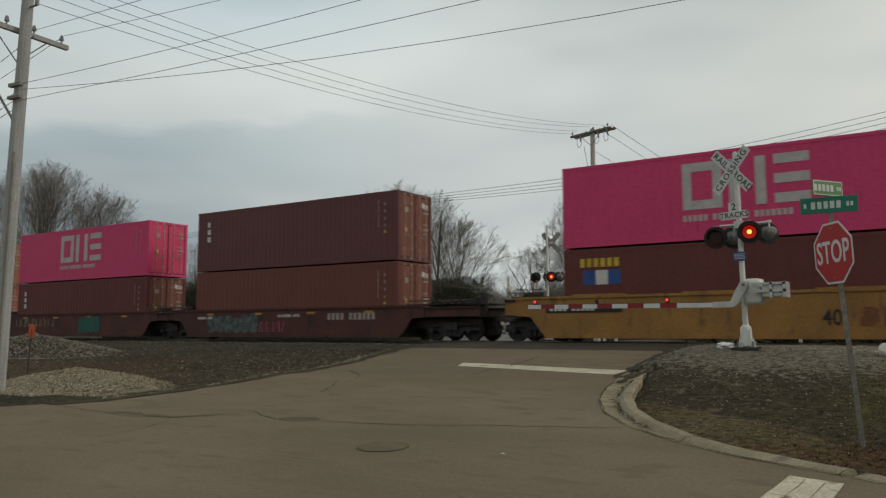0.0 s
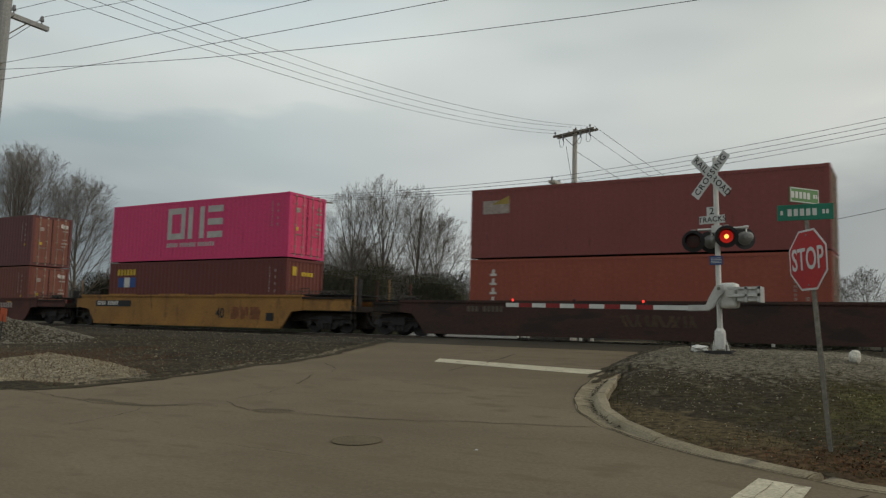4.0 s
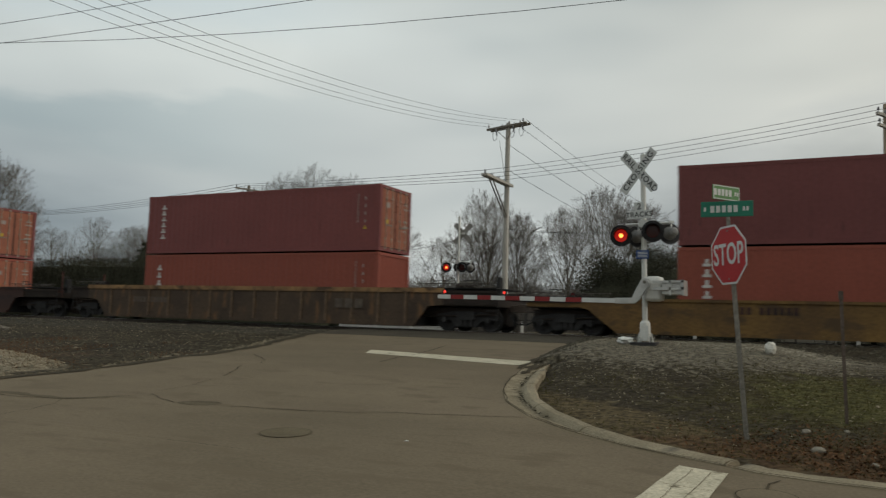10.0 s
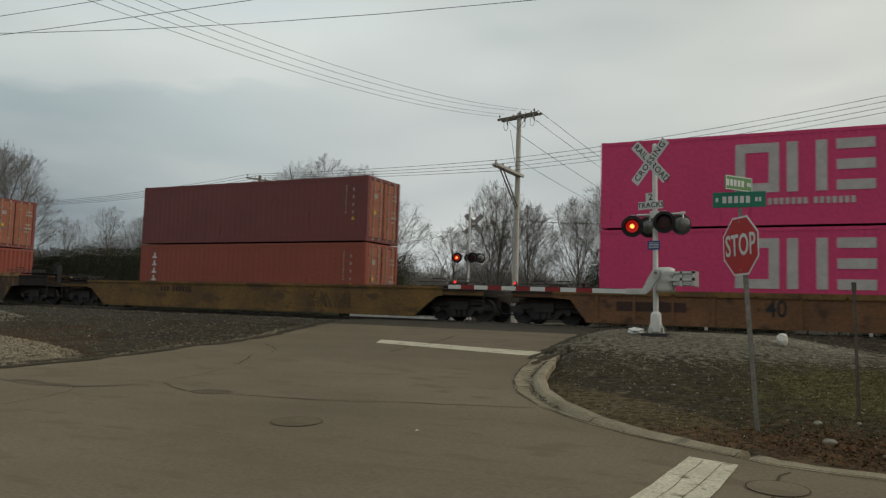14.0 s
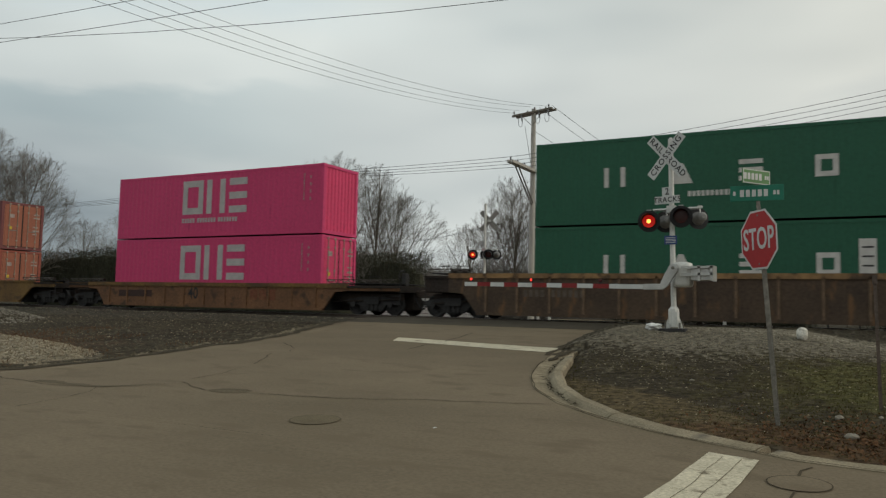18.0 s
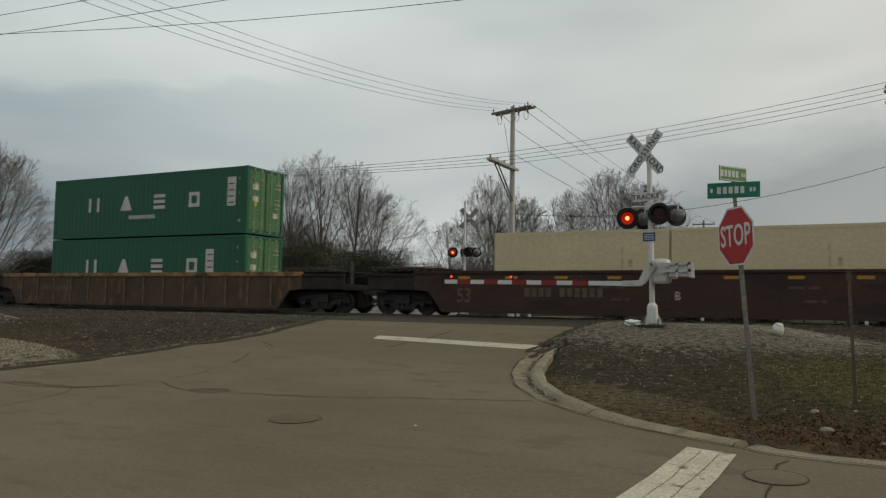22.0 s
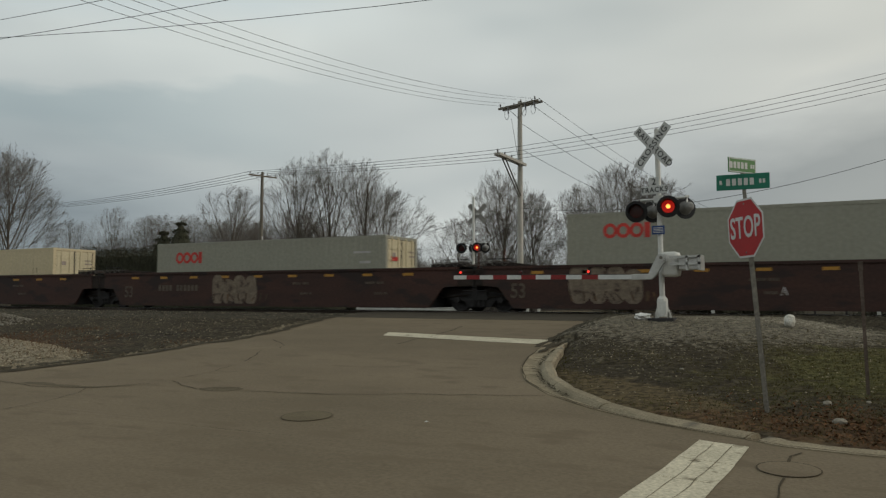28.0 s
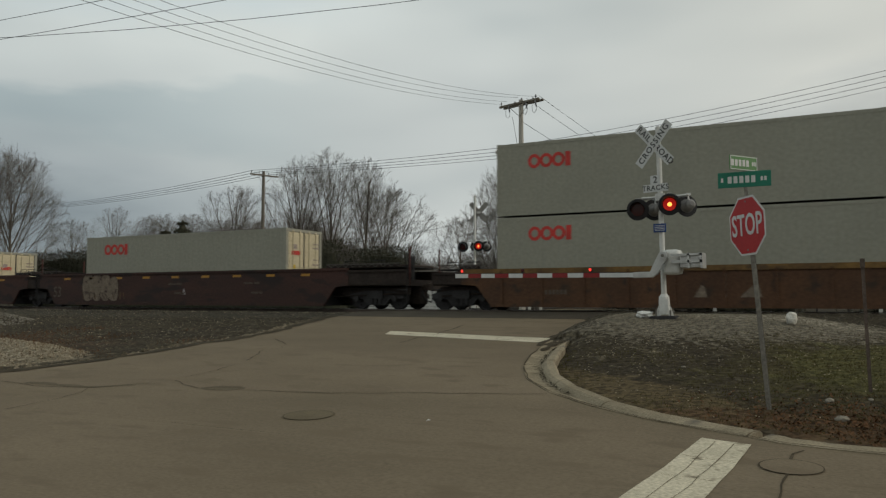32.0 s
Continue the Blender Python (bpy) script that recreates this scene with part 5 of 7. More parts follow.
def coupler(car, x, way):
    c = Shape().box(min(x, x - way * 1.1), max(x, x - way * 1.1), -0.11, 0.11, 0.76, 0.98)
    c.box(min(x, x - way * 0.3), max(x, x - way * 0.3), -0.17, 0.17, 0.72, 1.02)
    part("coupler", c, RAIL, car, bevel=0.02)
    hose = Shape()
    pts = [Vector((x - way * 0.5, -0.35, 0.7)), Vector((x - way * 0.3, -0.36, 0.36)), Vector((x - way * 0.1, -0.35, 0.28)), Vector((x, -0.34, 0.42))]
    for p, q in zip(pts, pts[1:]):
        hose.tube(p, q, 0.028, n=6)
    part("air_hose", hose, BLACK, car)


def car_print(x, z, h, words):
    s = Shape()
    for w in words:
        for _ in range(w):
            s.box(x, x + h * 0.58, -HALF - 0.016, -HALF - 0.011, z, z + h)
            x += h * 0.85
        x += h * 0.8
    return s


def well_car(sa, wl, wr, sb, top, body, label, ribs=0, chord=None, end_top=None, trucks=(True, True), couple=(True, True), posts=False, reflectors=0, slope=0.55, bottom=0.16, raise_end=0.0, floor=1.41, stand=0.5):
    """A well car from coupling face sa to sb, its deep well from wl to wr; metres along the train at the start."""
    ob = thing("well_car", label, "rail car", group="rail cars of the train")
    moving(ob, sa, TRACK_Y, RAIL_Z)
    a, b, e = wl - sa, wr - sa, sb - sa
    z1, zm = top - RAIL_Z, 0.92
    x0, x1 = (0.55 if couple[0] else 0.05), (e - 0.55 if couple[1] else e - 0.05)
    for k, y in ((-1, -HALF), (1, HALF - 0.09)):
        ea, eb = max(x0, a - 1.15), min(x1, b + 1.15)
        poly = [(ea, z1), (ea, zm), (a - slope, zm - 0.05), (a, bottom), (b, bottom), (b + slope, zm - 0.05), (eb, zm), (eb, z1)]
        side = part("side_sill", Shape().prism(poly, y, y + 0.09), body, ob)
        yo = y - 0.05 if k < 0 else y
        part("top_chord", Shape().box(ea, eb, yo, yo + 0.14, z1 - (0.10 if chord else 0.02), z1 + 0.07), chord or body, side)
        for xa, xb in ((x0, ea), (eb, x1)):
            if xb - xa > 0.2:
                part("end_sill", Shape().box(xa, xb, y + 0.03, y + 0.09, zm + 0.02, z1 - 0.10), body if body in (CAR_RUST, CAR_OCHRE, CAR_YELLOW, CAR_BROWN) else END_GRIME, ob, "grimy end sill")
                part("end_chord", Shape().box(xa, xb, yo + 0.02, yo + 0.12, z1 - 0.10, z1 - 0.02), END_GRIME, ob)
        part("bottom_flange", Shape().box(a, b, yo, yo + 0.14, bottom - 0.03, bottom + 0.08), body, side)
        if ribs:
            rib = mesh_of("rib", Shape().box(-0.04, 0.04, -0.05, 0.0, bottom + 0.08, z1 - 0.02), RIB_WORN if body is CAR_RIBBED else body)
            for i in range(ribs):
                r = new("rib", rib)
                r.parent = side
                r.location = (a + (b - a) * (i + 0.3) / (ribs - 0.4), y if k < 0 else y + 0.14, 0)
    part("well_floor", Shape().box(a, b, -HALF + 0.1, HALF - 0.1, bottom - 0.02, floor - RAIL_Z), DARK_STEEL, ob)
    for xa, xb, first in ((x0, a, True), (b, x1, False)):
        part("end_platform", Shape().box(xa, xb, -HALF + 0.09, HALF - 0.09, zm - 0.02, zm + 0.22), END_GRIME, ob)
        part("centre_sill", Shape().box(min(xa, xb) + 0.05, max(xa, xb) - 0.05, -0.3, 0.3, 0.22, zm - 0.02), END_GRIME, ob)
        part("brake_rigging", Shape().box(min(xa, xb) + 0.1, max(xa, xb) - 0.1, -1.0, -0.96, 0.58, 0.84).tube((min(xa, xb) + 0.2, -1.1, 0.5), (max(xa, xb) - 0.2, -1.1, 0.62), 0.03, n=6), END_GRIME, ob)
        part("air_reservoir", Shape().tube((xa + (xb - xa) * 0.55 - 0.36, -0.9, z1 + 0.15), (xa + (xb - xa) * 0.55 + 0.36, -0.9, z1 + 0.15), 0.11, n=12), END_GRIME, ob)
        xw = a - 0.06 if first else b
        part("bulkhead", Shape().box(xw, xw + 0.06, -HALF + 0.1, HALF - 0.1, bottom, zm), DARK_STEEL, ob)
        xe = x0 if first else x1
        deck = Shape()
        for j in range(5):
            y = -1.2 + j * 0.5
            deck.box(min(xa, xb) + 0.1, max(xa, xb) - 0.1, y, y + 0.4, z1 + 0.07, z1 + 0.10)
        pieces("walkway_plank", deck, DARK_STEEL, ob)
        grate = Shape()
        gx0, gx1 = min(xa, xb) + 0.15, max(xa, xb) - 0.15
        gn = max(3, int((gx1 - gx0) / 0.17))
        for i in range(gn):
            u0, u1 = gx0 + (gx1 - gx0) * i / gn, gx0 + (gx1 - gx0) * (i + 1) / gn
            za, zb = (z1 + 0.09, z1 + 0.22) if i % 2 else (z1 + 0.22, z1 + 0.09)
            grate.tube((u0, -HALF + 0.03, za), (u1, -HALF + 0.03, zb), 0.013, n=4)
        grate.box(gx0, gx1, -HALF + 0.015, -HALF + 0.045, z1 + 0.215, z1 + 0.24)
        tagged(part("safety_grating", grate, GRATING, ob, "worn grey steel grating"), kind="stuff")
        for q in (0.25, 0.6):
            xq = xa + (xb - xa) * q
            part("grab_rail", Shape().path([(xq, -HALF + 0.1, z1 + 0.07), (xq, -HALF + 0.1, z1 + 0.34), (xq + 0.5, -HALF + 0.1, z1 + 0.34), (xq + 0.5, -HALF + 0.1, z1 + 0.07)], 0.016, n=5), DARK_STEEL, ob)
        if raise_end:
            part("end_cowl", Shape().box(min(xa, xb) + (0.35 if first else 0.0), max(xa, xb) - (0.0 if first else 0.35), -HALF + 0.12, HALF - 0.12, z1 + 0.06, z1 + raise_end * 0.7), END_GRIME, ob, "greasy end cowl", bevel=0.03)
        for y in (-HALF + 0.06, HALF - 0.06):
            rail = Shape()
            rail.tube((xe, y, 0.35), (xe, y, z1 + 0.05), 0.018, n=6)
            for zz in (0.45, 0.75, 1.05):
                rail.tube((xe, y, zz), (xe + (0.42 if first else -0.42), y, zz), 0.014, n=5)
            part("end_ladder", rail, DARK_STEEL, ob)
        if posts:
            ps = Shape()
            for y in (-1.2, 1.2):
                ps.box(xe - 0.025, xe + 0.025, y - 0.025, y + 0.025, zm, z1 + 0.85)
            pieces("corner_stake", ps, CAR_EDGE if body in (CAR_YELLOW, CAR_OCHRE) else CAR_BROWN, ob)
    if trucks[0]:
        truck(ob, max(a / 2, 1.55) if couple[0] else 0.0)
    if trucks[1]:
        truck(ob, e - max((e - b) / 2, 1.55) if couple[1] else e)
    if couple[0]:
        coupler(ob, 0.0, -1)
    if couple[1]:
        coupler(ob, e, 1)
        bw = Shape()
        xb_ = x1 - 0.35
        n = 14
        for i in range(n):
            t0, t1 = 2 * math.pi * i / n, 2 * math.pi * (i + 1) / n
            bw.tube((xb_, -0.7 + 0.27 * math.cos(t0), z1 + stand - 0.14 + 0.27 * math.sin(t0)), (xb_, -0.7 + 0.27 * math.cos(t1), z1 + stand - 0.14 + 0.27 * math.sin(t1)), 0.018, n=5)
        bw.tube((xb_, -0.7, z1 + stand - 0.4), (xb_, -0.7, z1 + stand + 0.12), 0.015, n=5).tube((xb_, -0.95, z1 + stand - 0.14), (xb_, -0.45, z1 + stand - 0.14), 0.015, n=5)
        part("brake_wheel", bw, DARK_STEEL, ob)
        part("brake_stand", Shape().box(xb_ + 0.03, xb_ + 0.22, -0.82, -0.58, zm, z1 + stand), DARK_STEEL, ob, bevel=0.02)
    for i in range(reflectors):
        x = a + (b - a) * (i + 0.5) / reflectors
        part("reflector", Shape().box(x - 0.22, x + 0.22, -HALF - 0.014, -HALF - 0.008, z1 - 0.22, z1 - 0.12), REFLECTOR, ob, "yellow reflective strip", key=None)
    return ob


def blob_row(x, z, h, n, fat, seed):
    """Fat bulging shapes of spray paint, side by side."""
    r = random.Random(seed)
    s = Shape()
    for i in range(n):
        w, hh = h * fat * r.uniform(0.8, 1.15), h * r.uniform(0.85, 1.1)
        cx, k = x + w / 2, 14
        poly = [(cx + w * 0.54 * math.copysign(abs(math.cos(j * 2 * math.pi / k)) ** 0.7, math.cos(j * 2 * math.pi / k)) * r.uniform(0.9, 1.08), z + hh / 2 + hh * 0.5 * math.copysign(abs(math.sin(j * 2 * math.pi / k)) ** 0.7, math.sin(j * 2 * math.pi / k))) for j in range(k)]
        s.prism(poly[::-1], -HALF - 0.014 - 0.001 * i, -HALF - 0.008)
        x += w * 0.93
    return s


def streaks(x, z, h, n, step, lean, seed):
    r = random.Random(seed)
    s = Shape()
    for i in range(n):
        a, w = x + i * step + r.uniform(-0.05, 0.05), r.uniform(0.05, 0.12)
        q = r.uniform(-lean, lean)
        s.prism([(a, z), (a + w, z), (a + w + q, z + h * r.uniform(0.8, 1)), (a + q, z + h * r.uniform(0.8, 1))], -HALF - 0.02, -HALF - 0.015)
    return s


def car_text(car, text, x, z, h, material, label):
    part("number", letters(text, h, squeeze=0.82), material, car, label, m=pose(x, -HALF - 0.013, z))


well_car(-65.3, -63.2, -50.7, -48.6, 2.42, CAR_BROWN, "brown well car unit of an articulated set", couple=(False, False), trucks=(True, False), reflectors=4)
set_a = well_car(-48.6, -46.9, -34.4, -32.5, 2.42, CAR_BROWN, "brown well car unit sprayed with teal graffiti", couple=(False, False), trucks=(True, False), reflectors=4)
pieces("graffiti_shape", blob_row(8.6, 0.3, 0.85, 4, 0.62, 3), GRAFFITI_TEAL, set_a, "teal spray lettering shapes")
tagged(part("graffiti", streaks(2.4, 0.65, 0.5, 16, 0.24, 0.2, 4), GRAFFITI_PALE, set_a, "pale scrawled spray strokes"), kind="stuff")
set_b = well_car(-32.5, -30.9, -18.2, -14.04, 2.42, CAR_BROWN, "brown well car unit with graffiti and pale number bars", couple=(False, True), trucks=(True, True), reflectors=4)
pieces("number_bar", car_print(10.5, 0.86, 0.28, (4, 6)), MARK_DIM, set_b, "row of pale bars where a number stands")
pieces("graffiti_shape", blob_row(3.0, 0.32, 0.8, 6, 0.74, 6), GRAFFITI_DARK, set_b, "dark bubble spray shapes")
tagged(part("graffiti", streaks(6.4, 0.35, 0.5, 8, 0.2, 0.15, 5), mat("pink_graffiti_paint", (0.30, 0.07, 0.10), rough=0.7, bump=0), set_b, "pink scrawled spray strokes"), kind="stuff")
tagged(part("small_print", car_print(2.3, 0.95, 0.12, (6, 3)), MARK_WHITE, set_b, "small pale print bars"), kind="stuff")
tagged(part("small_print", car_print(7.6, 1.0, 0.12, (8, 4)), MARK_WHITE, set_b, "small pale print bars"), kind="stuff")

yel = well_car(-14.04, -11.9, 1.0, 5.29, 2.60, CAR_YELLOW, "dirty yellow well car with faded red blocks", posts=True, stand=0.75)
for x in (3.2, 7.0, 10.9):
    part("side_guide", Shape().box(x, x + 1.9, -HALF + 0.02, -HALF + 0.22, 1.52, 1.64), CAR_YELLOW, yel)
part("number_plate", Shape().box(2.2, 5.0, -HALF - 0.011, -HALF - 0.007, 1.0, 1.3), BLACK, yel, "black plate behind pale number bars")
pieces("number_bar", car_print(2.35, 1.07, 0.2, (4, 5)), MARK_WHITE, yel, "pale number bars")
car_text(yel, "40", 11.3, 0.74, 0.46, BLACK, "black number 40")
pieces("emblem", Shape().box(12.0, 12.50, -HALF - 0.014, -HALF - 0.009, 0.5, 1.05).box(12.60, 13.08, -HALF - 0.014, -HALF - 0.009, 0.5, 1.05).box(13.18, 13.80, -HALF - 0.014, -HALF - 0.009, 0.5, 1.05), mat("faded_red_emblem", (0.205, 0.075, 0.034), rough=0.7, fine=8, bump=0, spots=(0.28, 0.13, 0.04), spot_at=0.52, spot_scale=5), yel, "faded red blocks")
part("notice", Shape().box(14.15, 14.6, -HALF - 0.014, -HALF - 0.009, 0.45, 0.8), BLACK, yel, "small black notice")

bea = well_car(5.29, 8.3, 24.4, 28.46, 2.40, CAR_DARK, "dark oxide-brown well car with faint graffiti", posts=True)
pieces("number_bar", car_print(4.9, 0.98, 0.2, (3, 5)), MARK_FAINT, bea, "faint number bars")
tagged(part("graffiti", streaks(10.9, 0.55, 0.42, 14, 0.17, 0.25, 9), CAR_RIBBED, bea, "faint scrawled spray strokes"), kind="stuff")
rib = well_car(28.46, 31.3, 47.3, 51.1, 2.55, CAR_RIBBED, "grimy brown ribbed well car with yellow end blocks", ribs=14, chord=CAR_EDGE)
pieces("number_bar", car_print(4.6, 0.8, 0.24, (4, 6)), MARK_FAINT, rib, "faint number bars")
pieces("emblem", Shape().box(15.4, 15.75, -HALF - 0.06, -HALF - 0.055, 0.75, 1.1).box(15.85, 16.2, -HALF - 0.06, -HALF - 0.055, 0.75, 1.1).box(16.3, 16.65, -HALF - 0.06, -HALF - 0.055, 0.75, 1.1), MARK_FAINT, rib, "faded pale blocks")
fec = well_car(51.1, 54.7, 71.2, 74.5, 2.26, CAR_OCHRE, "grimy ochre-yellow well car with scrawled graffiti", slope=0.9, stand=0.1)
pieces("number_bar", car_print(7.2, 0.82, 0.22, (3, 6)), CAR_DARK, fec, "dark number bars")
tagged(part("graffiti", streaks(15.2, 0.35, 0.6, 13, 0.17, 0.3, 12), SCRAWL, fec, "dark scrawled spray strokes"), kind="stuff")
rus = well_car(74.5, 77.7, 90.6, 94.7, 2.22, CAR_RUST, "rusty orange-brown ribbed well car", ribs=11, chord=CAR_OCHRE)
part("number_plate", Shape().box(4.2, 6.4, -HALF - 0.011, -HALF - 0.007, 0.55, 0.85), CAR_DARK, rus, "dark number plate bars")
car_text(rus, "40", 9.0, 0.72, 0.5, BLACK, "black number 40")
pieces("emblem", Shape().box(12.3, 12.7, -HALF - 0.014, -HALF - 0.009, 0.5, 0.95).box(12.78, 13.18, -HALF - 0.014, -HALF - 0.009, 0.5, 0.95).box(13.26, 13.66, -HALF - 0.014, -HALF - 0.009, 0.5, 0.95), mat("rusty_red_emblem", (0.16, 0.05, 0.028), (0.19, 0.085, 0.04), rough=0.8, scale=5, fine=8, bump=0), rus, "faded rust-red blocks")
uas = well_car(94.7, 97.4, 113.7, 117.4, 2.62, CAR_RIBBED, "rusty brown ribbed well car with a worn yellow top edge", ribs=14, chord=CAR_EDGE)
pieces("number_bar", car_print(4.5, 0.8, 0.24, (4, 6)), MARK_FAINT, uas, "faint number bars")
b1 = well_car(117.4, 121.1, 137.3, 138.9, 2.62, CAR_DARK, "dark oxide-brown well car unit with yellow reflectors", couple=(True, False), trucks=(True, True), reflectors=9, raise_end=0.28, floor=1.46)
pieces("number_bar", car_print(6.9, 0.72, 0.3, (4, 6)), MARK_FAINT, b1, "pale number bars")
car_text(b1, "53", 4.6, 0.72, 0.5, MARK_FAINT, "pale number 53")
car_text(b1, "B", 12.0, 0.78, 0.26, MARK_GREY, "white letter B")
b2 = well_car(138.9, 140.5, 156.7, 158.5, 2.62, CAR_DARK, "dark oxide-brown well car unit with pale bubble graffiti", couple=(False, False), trucks=(False, True), reflectors=9, raise_end=0.28)
car_text(b2, "53", 2.1, 0.72, 0.5, MARK_FAINT, "pale number 53")
pieces("number_bar", car_print(4.0, 0.78, 0.26, (4, 6)), MARK_FAINT, b2, "faint number bars")
pieces("graffiti_shape", blob_row(7.2, 0.2, 1.25, 4, 0.58, 21), GRAFFITI_PALE, b2, "pale bubble spray shapes")
tagged(part("graffiti", streaks(7.35, 0.35, 0.34, 9, 0.34, 0.30, 31), CAR_RIBBED, b2, "dark outlines within the bubbles"), kind="stuff")
b3 = well_car(158.5, 160.0, 176.2, 180.5, 2.62, CAR_DARK, "dark oxide-brown well car unit sprayed with pale bubbles", couple=(False, True), trucks=(False, True), reflectors=9, raise_end=0.28, posts=True, floor=1.54)
car_text(b3, "53", 1.7, 0.72, 0.5, MARK_FAINT, "pale number 53")
pieces("graffiti_shape", blob_row(3.53, 0.3, 1.22, 4, 0.53, 23), GRAFFITI_PALE, b3, "pale bubble spray shapes")
tagged(part("graffiti", streaks(3.65, 0.4, 0.34, 9, 0.34, 0.28, 32), CAR_RIBBED, b3, "dark outlines within the bubbles"), kind="stuff")
car_text(b3, "A", 10.15, 0.7, 0.26, MARK_GREY, "white letter A")
lst = well_car(180.5, 183.4, 197.6, 201.0, 2.47, CAR_LAST, "rusty brown well car with an ochre top edge", ribs=10, chord=CAR_OCHRE, floor=1.47)
pieces("number_bar", car_print(4.93, 0.56, 0.16, (6,)), MARK_FAINT, lst, "pale number bars")
pieces("graffiti_shape", Shape().prism([(9.84, 0.46), (10.22, 0.46), (10.16, 0.78), (10.06, 0.86)], -HALF - 0.014, -HALF - 0.009).prism([(11.17, 0.46), (11.8, 0.46), (11.74, 0.84), (11.6, 0.86)], -HALF - 0.014, -HALF - 0.009).prism([(10.71, 0.44), (10.79, 0.44), (10.79, 1.2), (10.72, 1.2)], -HALF - 0.014, -HALF - 0.009), GRAFFITI_PALE, lst, "pale smudged spray marks")
for car, xs in ((b1, (9.5, 15.2)), (b2, (11.5, 15.0)), (b3, (9.2, 13.6))):
    for x in xs:
        tagged(part("small_print", car_print(x, 1.02, 0.09, (6, 4)), MARK_FAINT, car, "faint bars of small print"), kind="stuff")
        tagged(part("small_print", car_print(x + 0.4, 0.62, 0.09, (5, 2)), MARK_FAINT, car, "faint bars of small print"), kind="stuff")

# ---- crossing signals ----
FLASH0, FLASH = 0.80, 0.6693        # a first change of side, and the time from change to change
ROTORS = []


def rotor_mesh(name, r, core, both=False):
    """A thin lens disc in x and z that faces -y: lit in front, dark red behind."""
    me = bpy.data.meshes.new(name)
    n, v, f, mi = 20, [], [], []
    for y in (-0.012, 0.012):
        for k in (1.0, core):
            v += [(r * k * math.cos(i * 2 * math.pi / n), y * (1.25 if k < 1 else 1), r * k * math.sin(i * 2 * math.pi / n)) for i in range(n)]
    for side in (0, 1):
        o = side * 2 * n
        for i in range(n):
            q = (o + i, o + (i + 1) % n, o + n + (i + 1) % n, o + n + i)
            f.append(q if side == 0 else q[::-1])
            mi.append(0 if side == 0 else 2)
        cap = tuple(o + n + i for i in range(n))
        f.append(cap if side == 0 else cap[::-1])
        mi.append(1 if side == 0 else 2)
    for i in range(n):
        f.append((i, 2 * n + i, 2 * n + (i + 1) % n, (i + 1) % n))
        mi.append(2)
    me.from_pydata(v, [], f)
    for m in (LAMP_ON if r > 0.1 else LAMP_DIM, LAMP_CORE if r > 0.1 else LAMP_DIM, LENS_DARK):
        me.materials.append(m)
    me.polygons.foreach_set("material_index", mi)
    return me


BIG_ROTOR = rotor_mesh("lens", 0.145, 0.34)
SMALL_ROTOR = rotor_mesh("lens", 0.034, 0.5)


def flasher(sig, x, y, z, rz, lit_first, active=True):
    """A lamp head with its round black background and hood, facing -y before it is turned by rz."""
    m = pose(x, y, z, 4, 0, rz)
    bg = Shape()
    n = 28
    bg.tube((0, 0.0, 0), (0, 0.012, 0), 0.25, n=n)
    head = part("lamp_head", bg, BLACK, sig, "round black lamp background", m=m)
    hood = Shape()
    arc = [math.radians(a) for a in range(-10, 191, 20)]
    hood.v = [(r * math.cos(a), y2, r * math.sin(a)) for r in (0.17, 0.165) for a in arc for y2 in (0.0, -0.28 - 0.06 * math.sin(a))]
    k = len(arc)
    for o in (0, 2 * k):
        hood.f += [(o + 2 * i, o + 2 * i + 1, o + 2 * i + 3, o + 2 * i + 2) for i in range(k - 1)]
    part("hood", hood, BLACK, head)
    part("housing", Shape().tube((0, 0.012, 0), (0, 0.06, 0), 0.16, 0.13, n=18).tube((0, 0.06, 0), (0, 0.25, 0), 0.125, 0.105, n=18).tube((0, 0.25, 0), (0, 0.30, 0), 0.105, 0.05, n=18), LAMP_BODY, head, "grey lamp housing")
    part("bracket", Shape().tube((0, 0.12, 0.1), (0, 0.12, 0.26), 0.022, n=8).box(-0.05, 0.05, 0.08, 0.16, 0.22, 0.27), ALU, head)
    lens = new("lens", BIG_ROTOR)
    lens.parent = head
    lens.matrix_basis = pose(0, -0.03, 0, 0, 0, 0 if lit_first else 180)
    ROTORS.append((lens, (0, -0.03, 0), lit_first if active else None))
    return head


def octagon(r):
    return [(r * math.cos(math.radians(22.5 + 45 * i)), r * math.sin(math.radians(22.5 + 45 * i))) for i in range(8)]


LAMP_BODY = mat("grey_lamp_body", (0.24, 0.235, 0.225), (0.17, 0.166, 0.16), rough=0.5, scale=5, fine=30, fine_mix=0.1)
SIGN_BACK = mat("weathered_sign_back", (0.29, 0.285, 0.265), (0.23, 0.225, 0.21), rough=0.6, metal=0.3, scale=4, fine=30, fine_mix=0.1)


